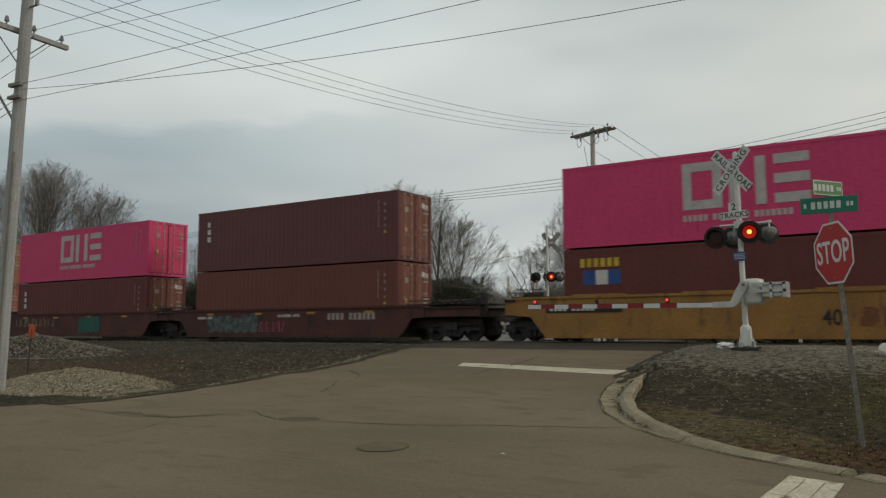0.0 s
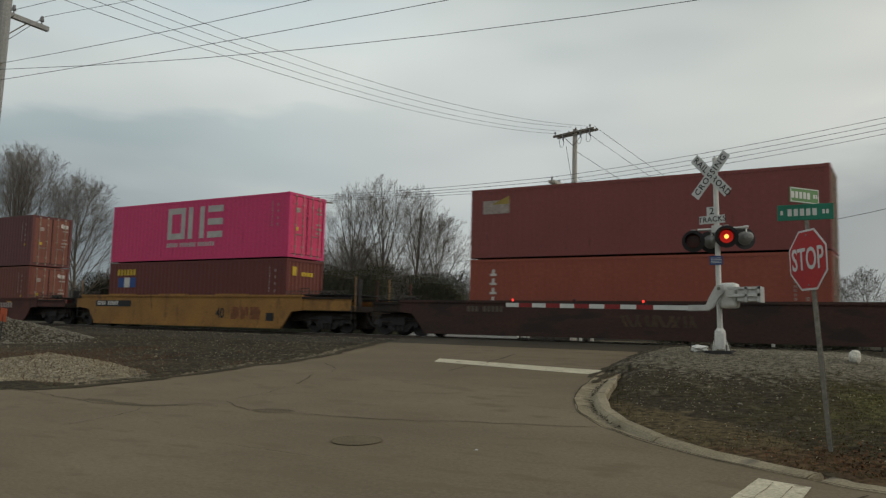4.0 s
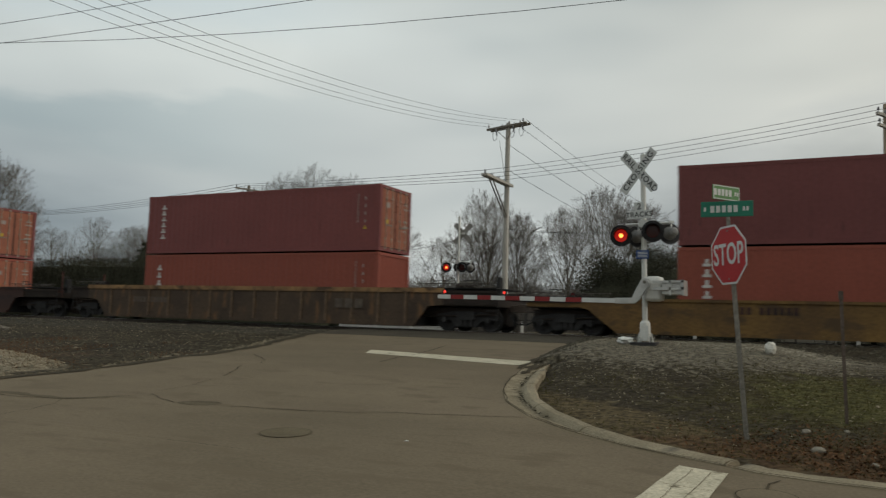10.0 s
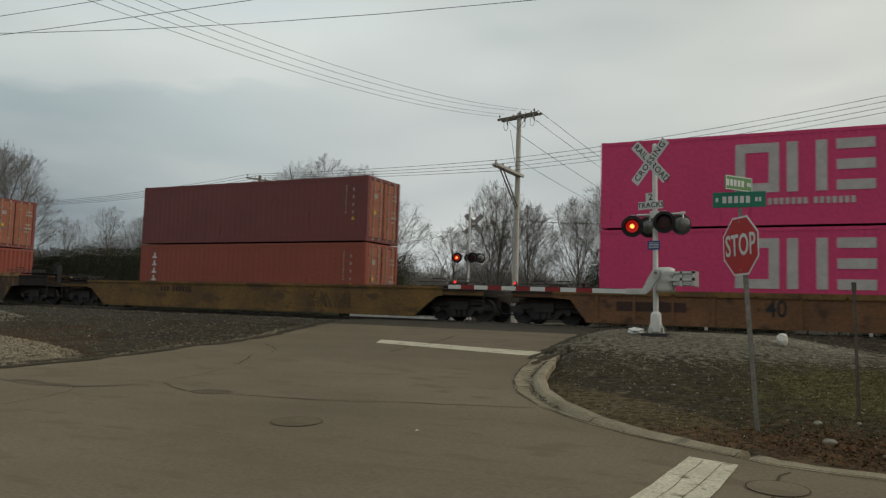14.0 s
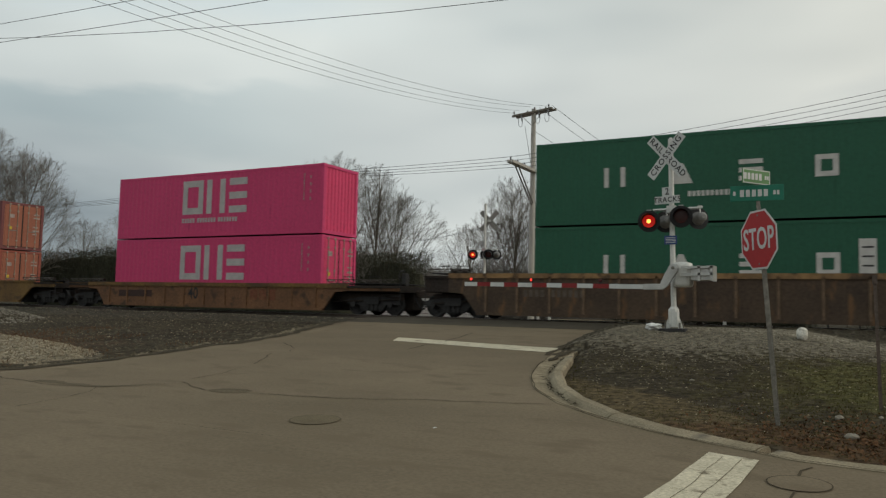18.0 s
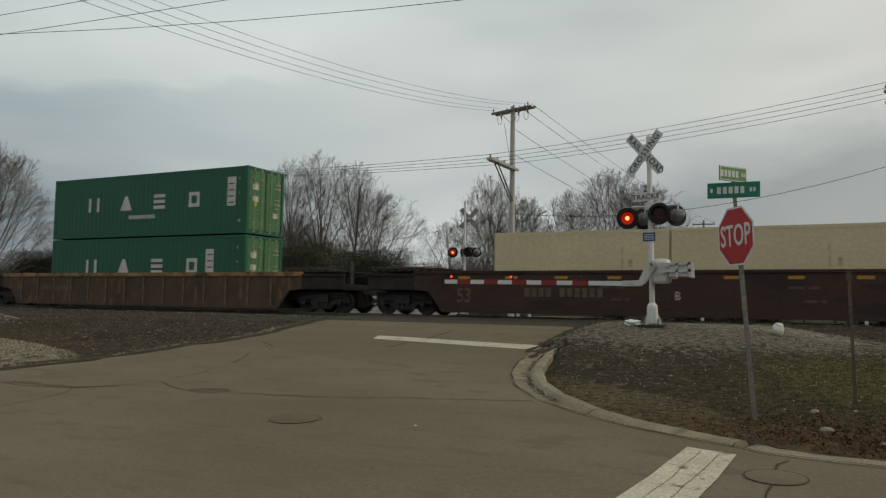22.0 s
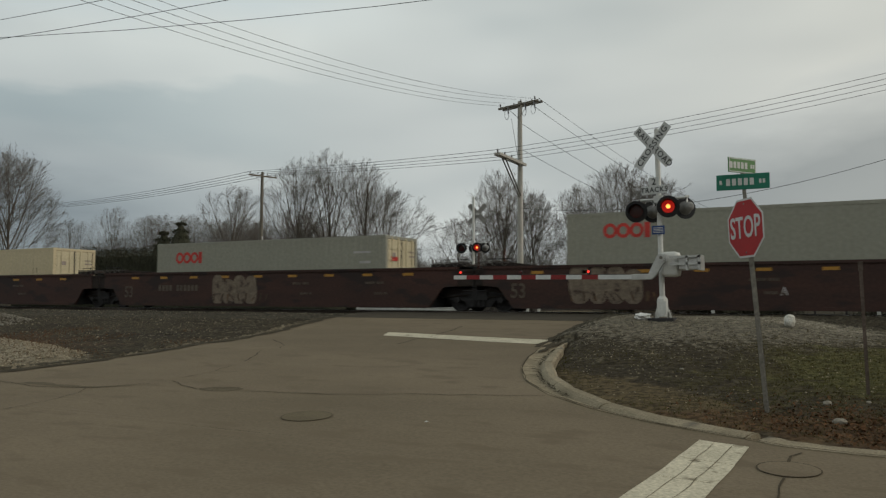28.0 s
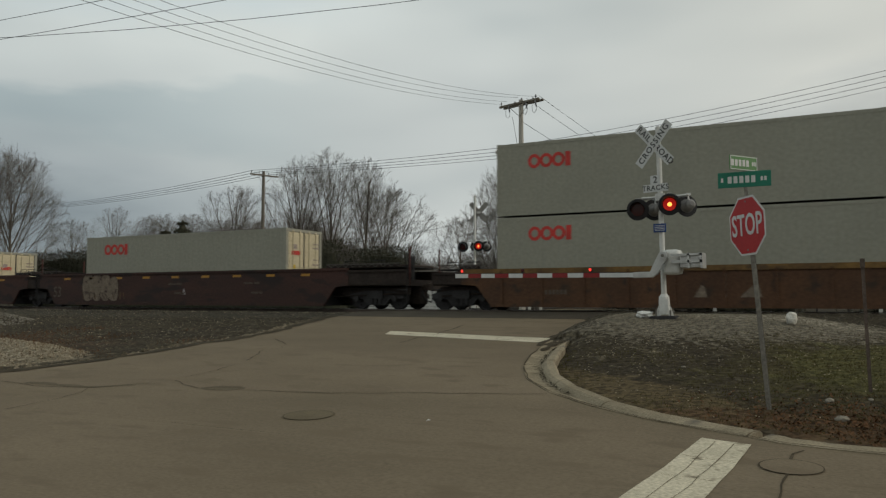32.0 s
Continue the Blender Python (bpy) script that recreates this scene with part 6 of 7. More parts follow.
def crossbuck(sig, x, y, z, rz, lettered):
    base = Matrix.Translation((x, y, z)) @ Matrix.Rotation(radians(rz), 4, "Z")
    for k, (turn, off) in enumerate(((-48, -0.012), (48, 0.0))):
        m = base @ Matrix.Translation((0, off, 0)) @ Matrix.Rotation(radians(turn), 4, "Y")
        blade = part("crossbuck_blade", Shape().box(-0.61, 0.61, -0.004, 0.004, -0.115, 0.115), SIGN_WHITE if lettered else SIGN_BACK, sig, "white reflective crossbuck blade" if lettered else "bare grey back of a crossbuck blade", bevel=0.002, m=m)
        if lettered:
            if k == 0:
                part("lettering", letters("CROSSING", 0.14, 1.18), SIGN_BLACK, blade, "black word CROSSING", m=pose(0, -0.006, 0))
            else:
                part("lettering", letters("RAIL", 0.14, 1.1), SIGN_BLACK, blade, "black word RAIL", m=pose(-0.36, -0.006, 0))
                part("lettering", letters("ROAD", 0.14, 1.1), SIGN_BLACK, blade, "black word ROAD", m=pose(0.37, -0.006, 0))
    part("crossbuck_clamp", Shape().box(-0.09, 0.09, 0.008, 0.07, -0.05, 0.05), ALU, sig, m=base)


def signal(x, y, z, height, lean, sign_turn, lamp_turn, lettered, label, lamps_z, buck=(0.0, 0.38)):
    sig = thing("crossing_signal", label, "crossing signal", pose(x, y, z, 0, lean, 0), group="railway crossing signals")
    part("mast", Shape().tube((0, 0, 0.1), (0, 0, height), 0.062, 0.058, n=16), WHITE_PAINT, sig, smooth=False)
    part("mast_cap", Shape().tube((0, 0, height), (0, 0, height + 0.05), 0.066, 0.02, n=16), ALU, sig)
    base = Shape().tube((0, 0, 0.06), (0, 0, 0.46), 0.13, 0.115, n=10).tube((0, 0, 0.46), (0, 0, 0.52), 0.115, 0.07, n=10).box(-0.10, 0.10, -0.115, 0.115, 0.12, 0.40)
    part("junction_base", base, WHITE_PAINT, sig, "white cast junction base")
    part("foundation", Shape().box(-0.29, 0.29, -0.29, 0.29, -0.5, 0.03), DARK_STEEL, sig, "dark concrete foundation", bevel=0.02)
    for bx, by in ((-0.16, -0.16), (0.16, -0.16), (-0.16, 0.16), (0.16, 0.16)):
        part("anchor_bolt", Shape().tube((bx, by, 0.0), (bx, by, 0.16), 0.02, n=6), GALV, sig)
        part("flange", Shape().prism([(-0.03 + bx * 0.9, 0.03), (0.03 + bx * 0.9, 0.03), (bx * 0.7, 0.26)], by * 0.7 - 0.015, by * 0.7 + 0.015), WHITE_PAINT, sig)
    crossbuck(sig, buck[0], -0.08 if lettered else 0.10, height - buck[1], sign_turn, lettered)
    part("crossarm", Shape().tube((-0.42, -0.02, lamps_z + 0.26), (0.58, -0.02, lamps_z + 0.26), 0.03, n=8).box(-0.1, 0.1, -0.1, 0.1, lamps_z + 0.18, lamps_z + 0.34), ALU, sig, "grey crossarm and junction box")
    for dx, dy, dz, rz, first in ((-0.48 if lettered else -0.54, -0.20, -0.01, lamp_turn, False), (0.24 if lettered else 0.29, -0.20, 0.06 if lettered else 0.0, lamp_turn, True), (-0.20 if lettered else -0.06, 0.18, 0.0, lamp_turn + 205, True), (0.54, 0.18, 0.04 if lettered else 0.0, lamp_turn + 205, False)):
        flasher(sig, dx, dy, lamps_z + dz, rz, first)
    return sig


# the near signal, with its gate lowered across the lane
MX, MY, MZ = -3.685, 18.0, 1.08
near_sig = signal(MX, MY, MZ, 4.36, -1.1, -18, 10, True, "white crossing signal with crossbuck, red lamps and lowered gate", 2.48, (-0.085, 0.39))
ts = Matrix.Translation((0, -0.08, 0)) @ Matrix.Rotation(radians(-12), 4, "Z")
plate = part("tracks_plate", Shape().prism([(-0.30, -0.12), (0.30, -0.12), (0.30, 0.06), (0.12, 0.06), (0.12, 0.26), (-0.12, 0.26), (-0.12, 0.06), (-0.30, 0.06)], -0.004, 0.004), SIGN_WHITE, near_sig, "white plate reading 2 TRACKS", m=ts @ pose(-0.09, 0, 2.99))
part("lettering", letters("2", 0.15), SIGN_BLACK, plate, "black numeral 2", m=pose(0, -0.007, 0.155))
part("lettering", letters("TRACKS", 0.115, 1.1), SIGN_BLACK, plate, "black word TRACKS", m=pose(0, -0.007, -0.03))
blue = part("notice_plate", Shape().box(-0.14, 0.14, -0.006, 0.006, -0.1, 0.1), SIGN_BLUE, near_sig, "small blue emergency notice", m=pose(-0.02, -0.09, 2.03, 0, 0, 8))
for j in range(4):
    part("print_bar", Shape().box(-0.11, 0.11, -0.009, -0.006, 0.045 - j * 0.035, 0.058 - j * 0.035), SIGN_WHITE, blue)
mech = Shape().box(0.03, 0.42, -0.24, 0.22, 0.96, 1.52)
part("gate_mechanism", mech, WHITE_PAINT, near_sig, "white rounded gate mechanism housing", bevel=0.09, smooth=True)
part("pivot", Shape().disc((0.08, -0.35, 1.38), (0, -1, 0), 0.085, 0.04, 18), ALU, near_sig, "grey gate pivot hub")
part("pivot_bolt", Shape().disc((0.08, -0.38, 1.38), (0, -1, 0), 0.04, 0.03, 8), GALV, near_sig)
part("gate_bracket", Shape().prism([(0.17, 1.46), (0.01, 1.46), (-0.13, 1.22), (-0.22, 1.03), (-0.60, 1.03), (-0.60, 0.90), (-0.16, 0.90), (-0.05, 0.98), (0.07, 1.18), (0.18, 1.32)], -0.36, -0.27), ALU, near_sig, "grey cast gate arm bracket", bevel=0.01)
for j in range(3):
    part("counterweight", Shape().box(0.44 + j * 0.005, 0.85, -0.30 + j * 0.17, -0.17 + j * 0.17, 1.10, 1.40), ALU, near_sig, "grey counterweight plate", bevel=0.01)
part("counterweight_arm", Shape().box(0.25, 0.92, -0.36, -0.31, 1.20, 1.26).box(0.25, 0.92, -0.36, -0.31, 1.36, 1.41).box(0.86, 0.92, -0.36, 0.2, 1.08, 1.42).box(0.60, 0.65, -0.36, -0.31, 1.08, 1.42), ALU, near_sig)
arm_turn = Matrix.Translation((-0.485, -0.32, 0.965)) @ Matrix.Rotation(radians(180 - 9.3), 4, "Z") @ Matrix.Rotation(radians(-1.8), 4, "Y")
arm = part("gate_arm", Shape().box(0, 5.12, -0.025, 0.025, -0.052, 0.052), SIGN_WHITE, near_sig, "white gate arm with red bands", m=arm_turn)
for j in range(5):
    xe = 5.12 - 0.41 - j * 0.835
    part("red_band", Shape().box(xe - 0.42, xe, -0.027, 0.027, -0.0535, 0.0535), ARM_RED, arm, "red reflective band")
part("arm_cable", Shape().tube((0.3, 0, 0.058), (4.9, 0, 0.058), 0.008, n=5), BLACK, arm)
for j, (d, first) in enumerate(((4.90, None), (3.05, False), (1.18, True))):
    body = part("arm_lamp", Shape().box(d - 0.035, d + 0.035, -0.03, 0.03, 0.052, 0.09).tube((d, 0.0, 0.13), (d, 0.02, 0.13), 0.046, n=14), BLACK, arm, "small red gate lamp")
    if first is None:
        lens = part("lens", Shape().tube((d, 0.025, 0.13), (d, 0.04, 0.13), 0.034, n=14), LAMP_DIM, body, "steadily lit red lens")
    else:
        lens = new("lens", SMALL_ROTOR)
        lens.parent = body
        lens.matrix_basis = pose(d, 0.045, 0.13, 0, 0, 180 if first else 0)
        ROTORS.append((lens, (d, 0.045, 0.13), ("arm", first)))

signal(-15.95, 34.0, 1.0, 5.48, 0.0, 195, 18, False, "white crossing signal seen from behind beyond the tracks", 3.02, (0.17, 0.80))

# ---- stop sign and street names ----
stop = thing("stop_sign", "red octagonal stop sign with street names on a leaning post", "stop sign", pose(-0.885, 10.2, 0.32, 0, -4.3, 0))
part("post", Shape().box(-0.02, 0.02, -0.016, 0.010, -0.45, 2.44).box(-0.03, 0.03, 0.010, 0.015, -0.45, 2.44), GALV, stop, "grey steel sign post")
st = Matrix.Translation((-0.02, -0.075, 2.08)) @ Matrix.Rotation(radians(2.2), 4, "Y") @ Matrix.Rotation(radians(-50), 4, "Z")
face = part("sign_face", Shape().prism(octagon(0.392), -0.004, 0.0), SIGN_WHITE, stop, "white octagon border", m=st)
part("red_field", Shape().prism(octagon(0.366), -0.007, -0.004), SIGN_RED, face, "red octagon field")
part("lettering", letters("STOP", 0.262, 1.02, squeeze=0.68), SIGN_WHITE, face, "white word STOP", m=pose(0, -0.0095, 0))
part("sign_bolt", Shape().disc((0, -0.007, 0.3), (0, -1, 0), 0.012, 0.006, 8).disc((0, -0.007, -0.3), (0, -1, 0), 0.012, 0.006, 8), GALV, face)
cap = part("sign_bracket", Shape().box(-0.022, 0.022, -0.002, 0.022, 2.40, 2.775), GALV, stop)


def street_blade(w, h, z, rz, green, edge, words, bar_h, shift=0.0):
    b = part("street_name_blade", Shape().box(-w / 2, w / 2, -0.008, 0.008, -h / 2, h / 2), green, stop, "green street name blade", bevel=0.006, m=Matrix.Translation((-0.005 + shift, -0.01, z)) @ Matrix.Rotation(radians(4.4), 4, "Y") @ Matrix.Rotation(radians(rz), 4, "Z"))
    n = sum(k for k, _ in words)
    total = sum(k * 0.8 * s * bar_h for k, s in words) + bar_h * 0.45 * (len(words) - 1)
    x = -total / 2
    for k, s in words:
        for _ in range(k):
            part("name_bar", Shape().box(x, x + 0.54 * s * bar_h, -0.011, -0.008, -bar_h / 2 + (1 - s) * bar_h * 0.5, -bar_h / 2 + (1 - s) * bar_h * 0.5 + s * bar_h), SIGN_WHITE, b)
            x += 0.8 * s * bar_h
        x += bar_h * 0.45
    if edge:
        part("edge_line", Shape().ring([(-w / 2 + 0.006, -h / 2 + 0.006), (w / 2 - 0.006, -h / 2 + 0.006), (w / 2 - 0.006, h / 2 - 0.006), (-w / 2 + 0.006, h / 2 - 0.006)], [(-w / 2 + 0.016, -h / 2 + 0.016), (w / 2 - 0.016, -h / 2 + 0.016), (w / 2 - 0.016, h / 2 - 0.016), (-w / 2 + 0.016, h / 2 - 0.016)], -0.0105, -0.008), SIGN_WHITE, b)
    return b


street_blade(0.62, 0.195, 2.665, 1, SIGN_GREEN, False, ((1, 0.6), (5, 1.0), (2, 0.6)), 0.086)
street_blade(0.47, 0.185, 2.865, 54, SIGN_GREEN_PALE, True, ((5, 1.0), (2, 0.6)), 0.080, 0.01)

fence_post = thing("fence_post", "dark rusty steel fence post in the grass", "post", pose(0.24, 11.86, 0.3, 0, -1.5, 0))
part("stake", Shape().box(-0.022, 0.022, -0.003, 0.003, -0.3, 1.72).box(-0.003, 0.003, 0, 0.03, -0.3, 1.72), RAIL, fence_post)
part("post_cap", Shape().box(-0.03, 0.03, -0.02, 0.035, 1.62, 1.74), RAIL, fence_post)
marker = thing("marker_stake", "orange marker flag on a thin dark stake", "marker", pose(-22.0, 12.3, 0.28, 0, 6, 0))
part("stake", Shape().tube((0, 0, -0.2), (0, 0, 1.25), 0.018, n=6), DARK_STEEL, marker)
part("flag", Shape().box(-0.16, 0.16, -0.01, 0.004, 1.05, 1.42), ORANGE, marker, "faded orange plate", bevel=0.004)


def lump(name, label, x, y, z, rx, ry, rz, seed, material, rough_=0.18):
    bm = bmesh.new()
    bmesh.ops.create_icosphere(bm, subdivisions=3, radius=1.0)
    for v in bm.verts:
        k = 1 + rough_ * noise.noise(v.co * 1.7 + Vector((seed, 0, 0))) + rough_ * 0.5 * noise.noise(v.co * 4.1 + Vector((0, seed, 0)))
        v.co = Vector((v.co.x * rx, v.co.y * ry, v.co.z * rz)) * k
    me = bpy.data.meshes.new(name)
    bm.to_mesh(me)
    bm.free()
    me.materials.append(material)
    ob = new(name, me)
    ob.matrix_basis = pose(x, y, z, 0, 0, seed * 40)
    return tagged(ob, label, name.replace("_", " "))


ROCK_WHITE = mat("chalky_white_rock", (0.62, 0.60, 0.54), (0.50, 0.48, 0.42), rough=0.9, scale=5, fine=30, bump=0.4)
ROCK_GREY = mat("pale_grey_rock", (0.25, 0.225, 0.18), (0.17, 0.155, 0.125), rough=0.9, scale=5, fine=30, bump=0.4)
lump("boulder", "small chalky white boulder on the gravel mound", -1.03, 17.6, land(-1.03, 17.6) + 0.10, 0.14, 0.11, 0.15, 2.0, ROCK_WHITE)
lump("plastic_bag", "crumpled white plastic bag lying on the gravel", -4.16, 18.1, land(-4.16, 18.1) + 0.045, 0.31, 0.17, 0.085, 3.0, mat("white_plastic_film", (0.78, 0.77, 0.73), (0.66, 0.65, 0.61), rough=0.5, scale=6, fine=30, bump=0.2), 0.5)
for i, (x, y, r) in enumerate(((-0.09, 9.85, 0.062), (-0.23, 10.9, 0.05), (0.23, 11.2, 0.03), (0.45, 9.4, 0.035), (-2.4, 13.1, 0.03))):
    lump("rock", "pale grey rock lying in dead leaves and grass", x, y, land(x, y) + r * 0.3, r * 1.3, r, r * 0.7, 5.0 + i, ROCK_GREY)
for i, (x, y, r) in enumerate(((-17.9, 12.2, 0.12), (-14.15, 13.9, 0.13), (-14.5, 14.5, 0.10), (-14.05, 15.9, 0.10), (-13.95, 11.9, 0.07), (-14.0, 12.8, 0.08))):
    lump("rubble_chunk", "flat chunk of broken concrete at the road edge", x, y, land(x, y) + r * 0.2, r * 1.9, r, r * 0.3, 11.0 + i, RUBBLE, 0.6)

# ---- poles and wires ----


def pole(x, y, z, height, r, material, label, lean=(0, 0)):
    ob = thing("utility_pole", label, "utility pole", pose(x, y, z, lean[0], lean[1], 0), group="utility poles along the line")
    s = Shape().path([(0.01 * (j % 2), 0, -0.6 + (height + 0.6) * j / 7) for j in range(8)], [r * (1 - 0.35 * j / 7) for j in range(8)], n=12)
    part("shaft", s, material, ob)
    return ob


def crossarm(ob, z, half, rz, pins, material=WOOD_POLE, y=-0.16, loops=(), brace=True):
    m = Matrix.Translation((0, 0, z)) @ Matrix.Rotation(radians(rz), 4, "Z")
    arm_ = part("crossarm", Shape().box(-half, half, y - 0.06, y + 0.06, -0.06, 0.06), material, ob, "timber crossarm", bevel=0.008, m=m)
    if brace:
        part("arm_brace", Shape().tube((-half * 0.55, y, -0.06), (0, y + 0.04, -0.75), 0.015, n=5).tube((half * 0.55, y, -0.06), (0, y + 0.04, -0.75), 0.015, n=5), GALV, arm_)
    for p in pins:
        part("insulator", Shape().tube((p, y, 0.06), (p, y, 0.14), 0.02, n=6).tube((p, y, 0.14), (p, y, 0.20), 0.055, 0.05, n=10).tube((p, y, 0.20), (p, y, 0.27), 0.05, 0.03, n=10), INSULATOR, arm_, "grey porcelain insulator")
    for p in loops:
        pts = [Vector((p + 0.16 * math.sin(a), y - 0.08, -0.10 - 0.32 + 0.32 * math.cos(a))) for a in [math.radians(q) for q in range(0, 361, 30)]]
        part("jumper_loop", Shape().path(pts, 0.011, n=4, caps=False), WIRE, arm_)
        part("fuse_cutout", Shape().tube((p + 0.05, y - 0.08, -0.05), (p + 0.12, y - 0.08, -0.42), 0.045, 0.03, n=8), INSULATOR, arm_, "dark porcelain fuse holder")
    return arm_


def wire(a, b, sag, r=0.013, label="thin dark overhead cable between poles"):
    s = Shape()
    a, b = Vector(a), Vector(b)
    n = 18
    pts = []
    for i in range(n + 1):
        k = i / n
        p = a.lerp(b, k)
        p.z -= sag * 4 * k * (1 - k)
        pts.append(p)
    s.path(pts, r, n=5)
    return thing("overhead_wire", label, "overhead wire", group="overhead wires", shape=s, material=WIRE)


PL, P2, P3, PR, PF = (-18.61, 9.7), (-15.9, 40.0), (-42.9, 50.0), (2.36, 36.0), (-12.8, 90.0)
WOOD_POLE_GREY = mat("silver_grey_pole_timber", (0.36, 0.365, 0.36), (0.28, 0.285, 0.28), rough=0.9, scale=3, stretch=(3, 3, 0.25), fine=40, bump=0.4)
left_pole = pole(*PL, 0.1, 11.2, 0.19, WOOD_POLE_GREY, "weathered grey timber pole beside the street", (0, 2.6))
crossarm(left_pole, 8.61, 1.28, 95, (-1.1, -0.35, 0.35, 1.1), WOOD_POLE_GREY, y=0.2)
part("cable_bracket", Shape().box(-0.16, 0.34, -0.22, -0.12, 6.88, 6.96).box(-0.16, 0.34, -0.22, -0.12, 7.18, 7.26), GALV, left_pole)
part("guy_brace", Shape().tube((-0.05, -0.1, 6.4), (-1.2, -0.6, 8.2), 0.03, n=6), GALV, left_pole)
part("conduit", Shape().tube((0.17, -0.12, 0.0), (0.12, -0.1, 5.6), 0.03, n=8), GALV, left_pole)
mid_pole = pole(*P2, 0.8, 11.82, 0.19, WOOD_POLE_PALE, "tall timber pole with double crossarms beyond the tracks")
crossarm(mid_pole, 11.60, 1.42, -18, (-1.3, 0.2, 1.2), loops=(-0.75, 0.5, 1.15))
crossarm(mid_pole, 11.60, 1.42, -18, (-0.6, 0.7), y=0.2, brace=False)
part("guy_wire", Shape().tube((0.0, 0, 8.0), (-1.0, 1.2, 11.2), 0.012, n=4), WIRE, mid_pole)
alley = part("crossarm", Shape().box(-0.06, 0.06, -3.5, 0.25, -0.07, 0.07).box(0.16, 0.28, -3.5, 0.25, -0.07, 0.07), WOOD_POLE_PALE, mid_pole, "long one-sided timber crossarm", m=pose(0.02, 0, 8.25))
for j in range(4):
    part("insulator", Shape().tube((0.1, -3.4 + j * 0.95, 0.06), (0.1, -3.4 + j * 0.95, 0.2), 0.05, 0.04, n=10).tube((0.1, -3.4 + j * 0.95, 0.2), (0.1, -3.4 + j * 0.95, 0.27), 0.055, 0.03, n=10), INSULATOR, alley)
pieces("long_brace", Shape().tube((0.02, -2.6, 8.2), (0.02, -0.15, 6.4), 0.04, n=6).tube((0.2, -2.6, 8.2), (0.1, -0.15, 6.5), 0.04, n=6), GALV, mid_pole)
far_left_pole = pole(*P3, 0.7, 11.4, 0.18, WOOD_POLE, "dark timber pole behind the hedge")
part("conduit", Shape().tube((0.21, -0.05, 0.2), (0.16, -0.05, 6.0), 0.045, n=8), WHITE_PAINT, far_left_pole, "pale conduit")
crossarm(far_left_pole, 11.03, 1.3, 70, (-1.2, -0.5, 0.4, 1.15))
right_pole = pole(*PR, 0.95, 9.9, 0.18, WOOD_POLE_TAN, "tan timber pole beside the far track")
crossarm(right_pole, 9.3, 1.1, 62, (-1.0, -0.4, 0.3, 0.95), WOOD_POLE_PALE)
crossarm(right_pole, 8.85, 1.0, 62, (-0.9, 0.9), WOOD_POLE_PALE, brace=False)
part("red_band", Shape().tube((0, 0, 0.35), (0, 0, 0.6), 0.185, n=12), mat("faded_red_band", (0.3, 0.05, 0.03), rough=0.8), right_pole)
far_pole = pole(*PF, 0.7, 10.6, 0.17, WOOD_POLE, "distant timber pole down the road")
crossarm(far_pole, 10.15, 1.2, 4, (-1.1, 0.0, 1.1))
for z, xb, zb, sag in ((9.33, -17.1, 12.47, 0.71), (9.62, -16.7, 12.58, 0.78), (9.89, -16.0, 12.72, 0.86), (10.16, -15.0, 12.66, 0.89)):
    wire((-17.9, 9.7, z), (xb, 39.85, zb), sag, 0.007)
    part("spool_insulator", Shape().tube((0.42, 0, z - 0.16), (0.42, 0, z - 0.04), 0.05, n=10), INSULATOR, left_pole)
    part("spool_bracket", Shape().box(0.1, 0.46, -0.02, 0.02, z - 0.18, z - 0.15), GALV, left_pole)
for a, b in (((1.1, 12.7), (1.1, 11.0)), ((0.35, 12.65), (0.0, 10.9)), ((0.1, 11.35), (-0.3, 9.6)), ((0.1, 9.9), (-0.3, 8.6))):
    wire((P2[0] + a[0], 40, a[1]), (PF[0] + b[0], 90, b[1]), 0.55, 0.012)
for z, x, far, sag in ((7.31, -18.1, (20, 12, 9.21), 0.72), (6.91, -18.1, (20, 12, 7.38), 0.36), (7.16, -17.95, (30, 19, 11.91), 2.04), (8.52, -17.7, (20, 12, 9.05), 0.3)):
    wire((x, 9.55, z), far, sag, 0.006)
    wire((x - 0.2, 9.75, z), (x - 40.0, 16.0, z + 0.3), 0.7, 0.0075)
wire((-18.45, 10.78, 8.96), (20, 13.8, 8.1), 0.12, 0.006)
wire((-18.5, 10.8, 8.96), (-59.0, 16.0, 8.9), 0.7, 0.0075)
for k in range(4):
    a2, ar, a3 = (P2[0] + 0.1, 36.6 + k * 0.95, 9.29), (PR[0], 35.0 + k * 0.62, 10.66 - 0.08 * k), (P3[0], 48.7 + k * 0.8, 12.0)
    wire(a3, a2, 0.12, 0.012)
    wire(a2, ar, 0.22, 0.010)
    wire(a3, (-108, 66 + k * 0.8, 14.3), 0.85, 0.016)
    wire(ar, (42, 33 + k * 0.7, 10.6), 0.9, 0.013)
wire((P2[0], 39.9, 6.6), (PR[0], 35.9, 7.45), 0.9, 0.011)
wire((P2[0], 39.9, 6.6), (-52, 52, 7.4), 1.6, 0.011)
wire((PR[0], 35.9, 7.45), (42, 34, 7.0), 1.2, 0.014)
wire((P2[0], 40.1, 6.3), (-30, 56, 3.2), 0.4, 0.014)

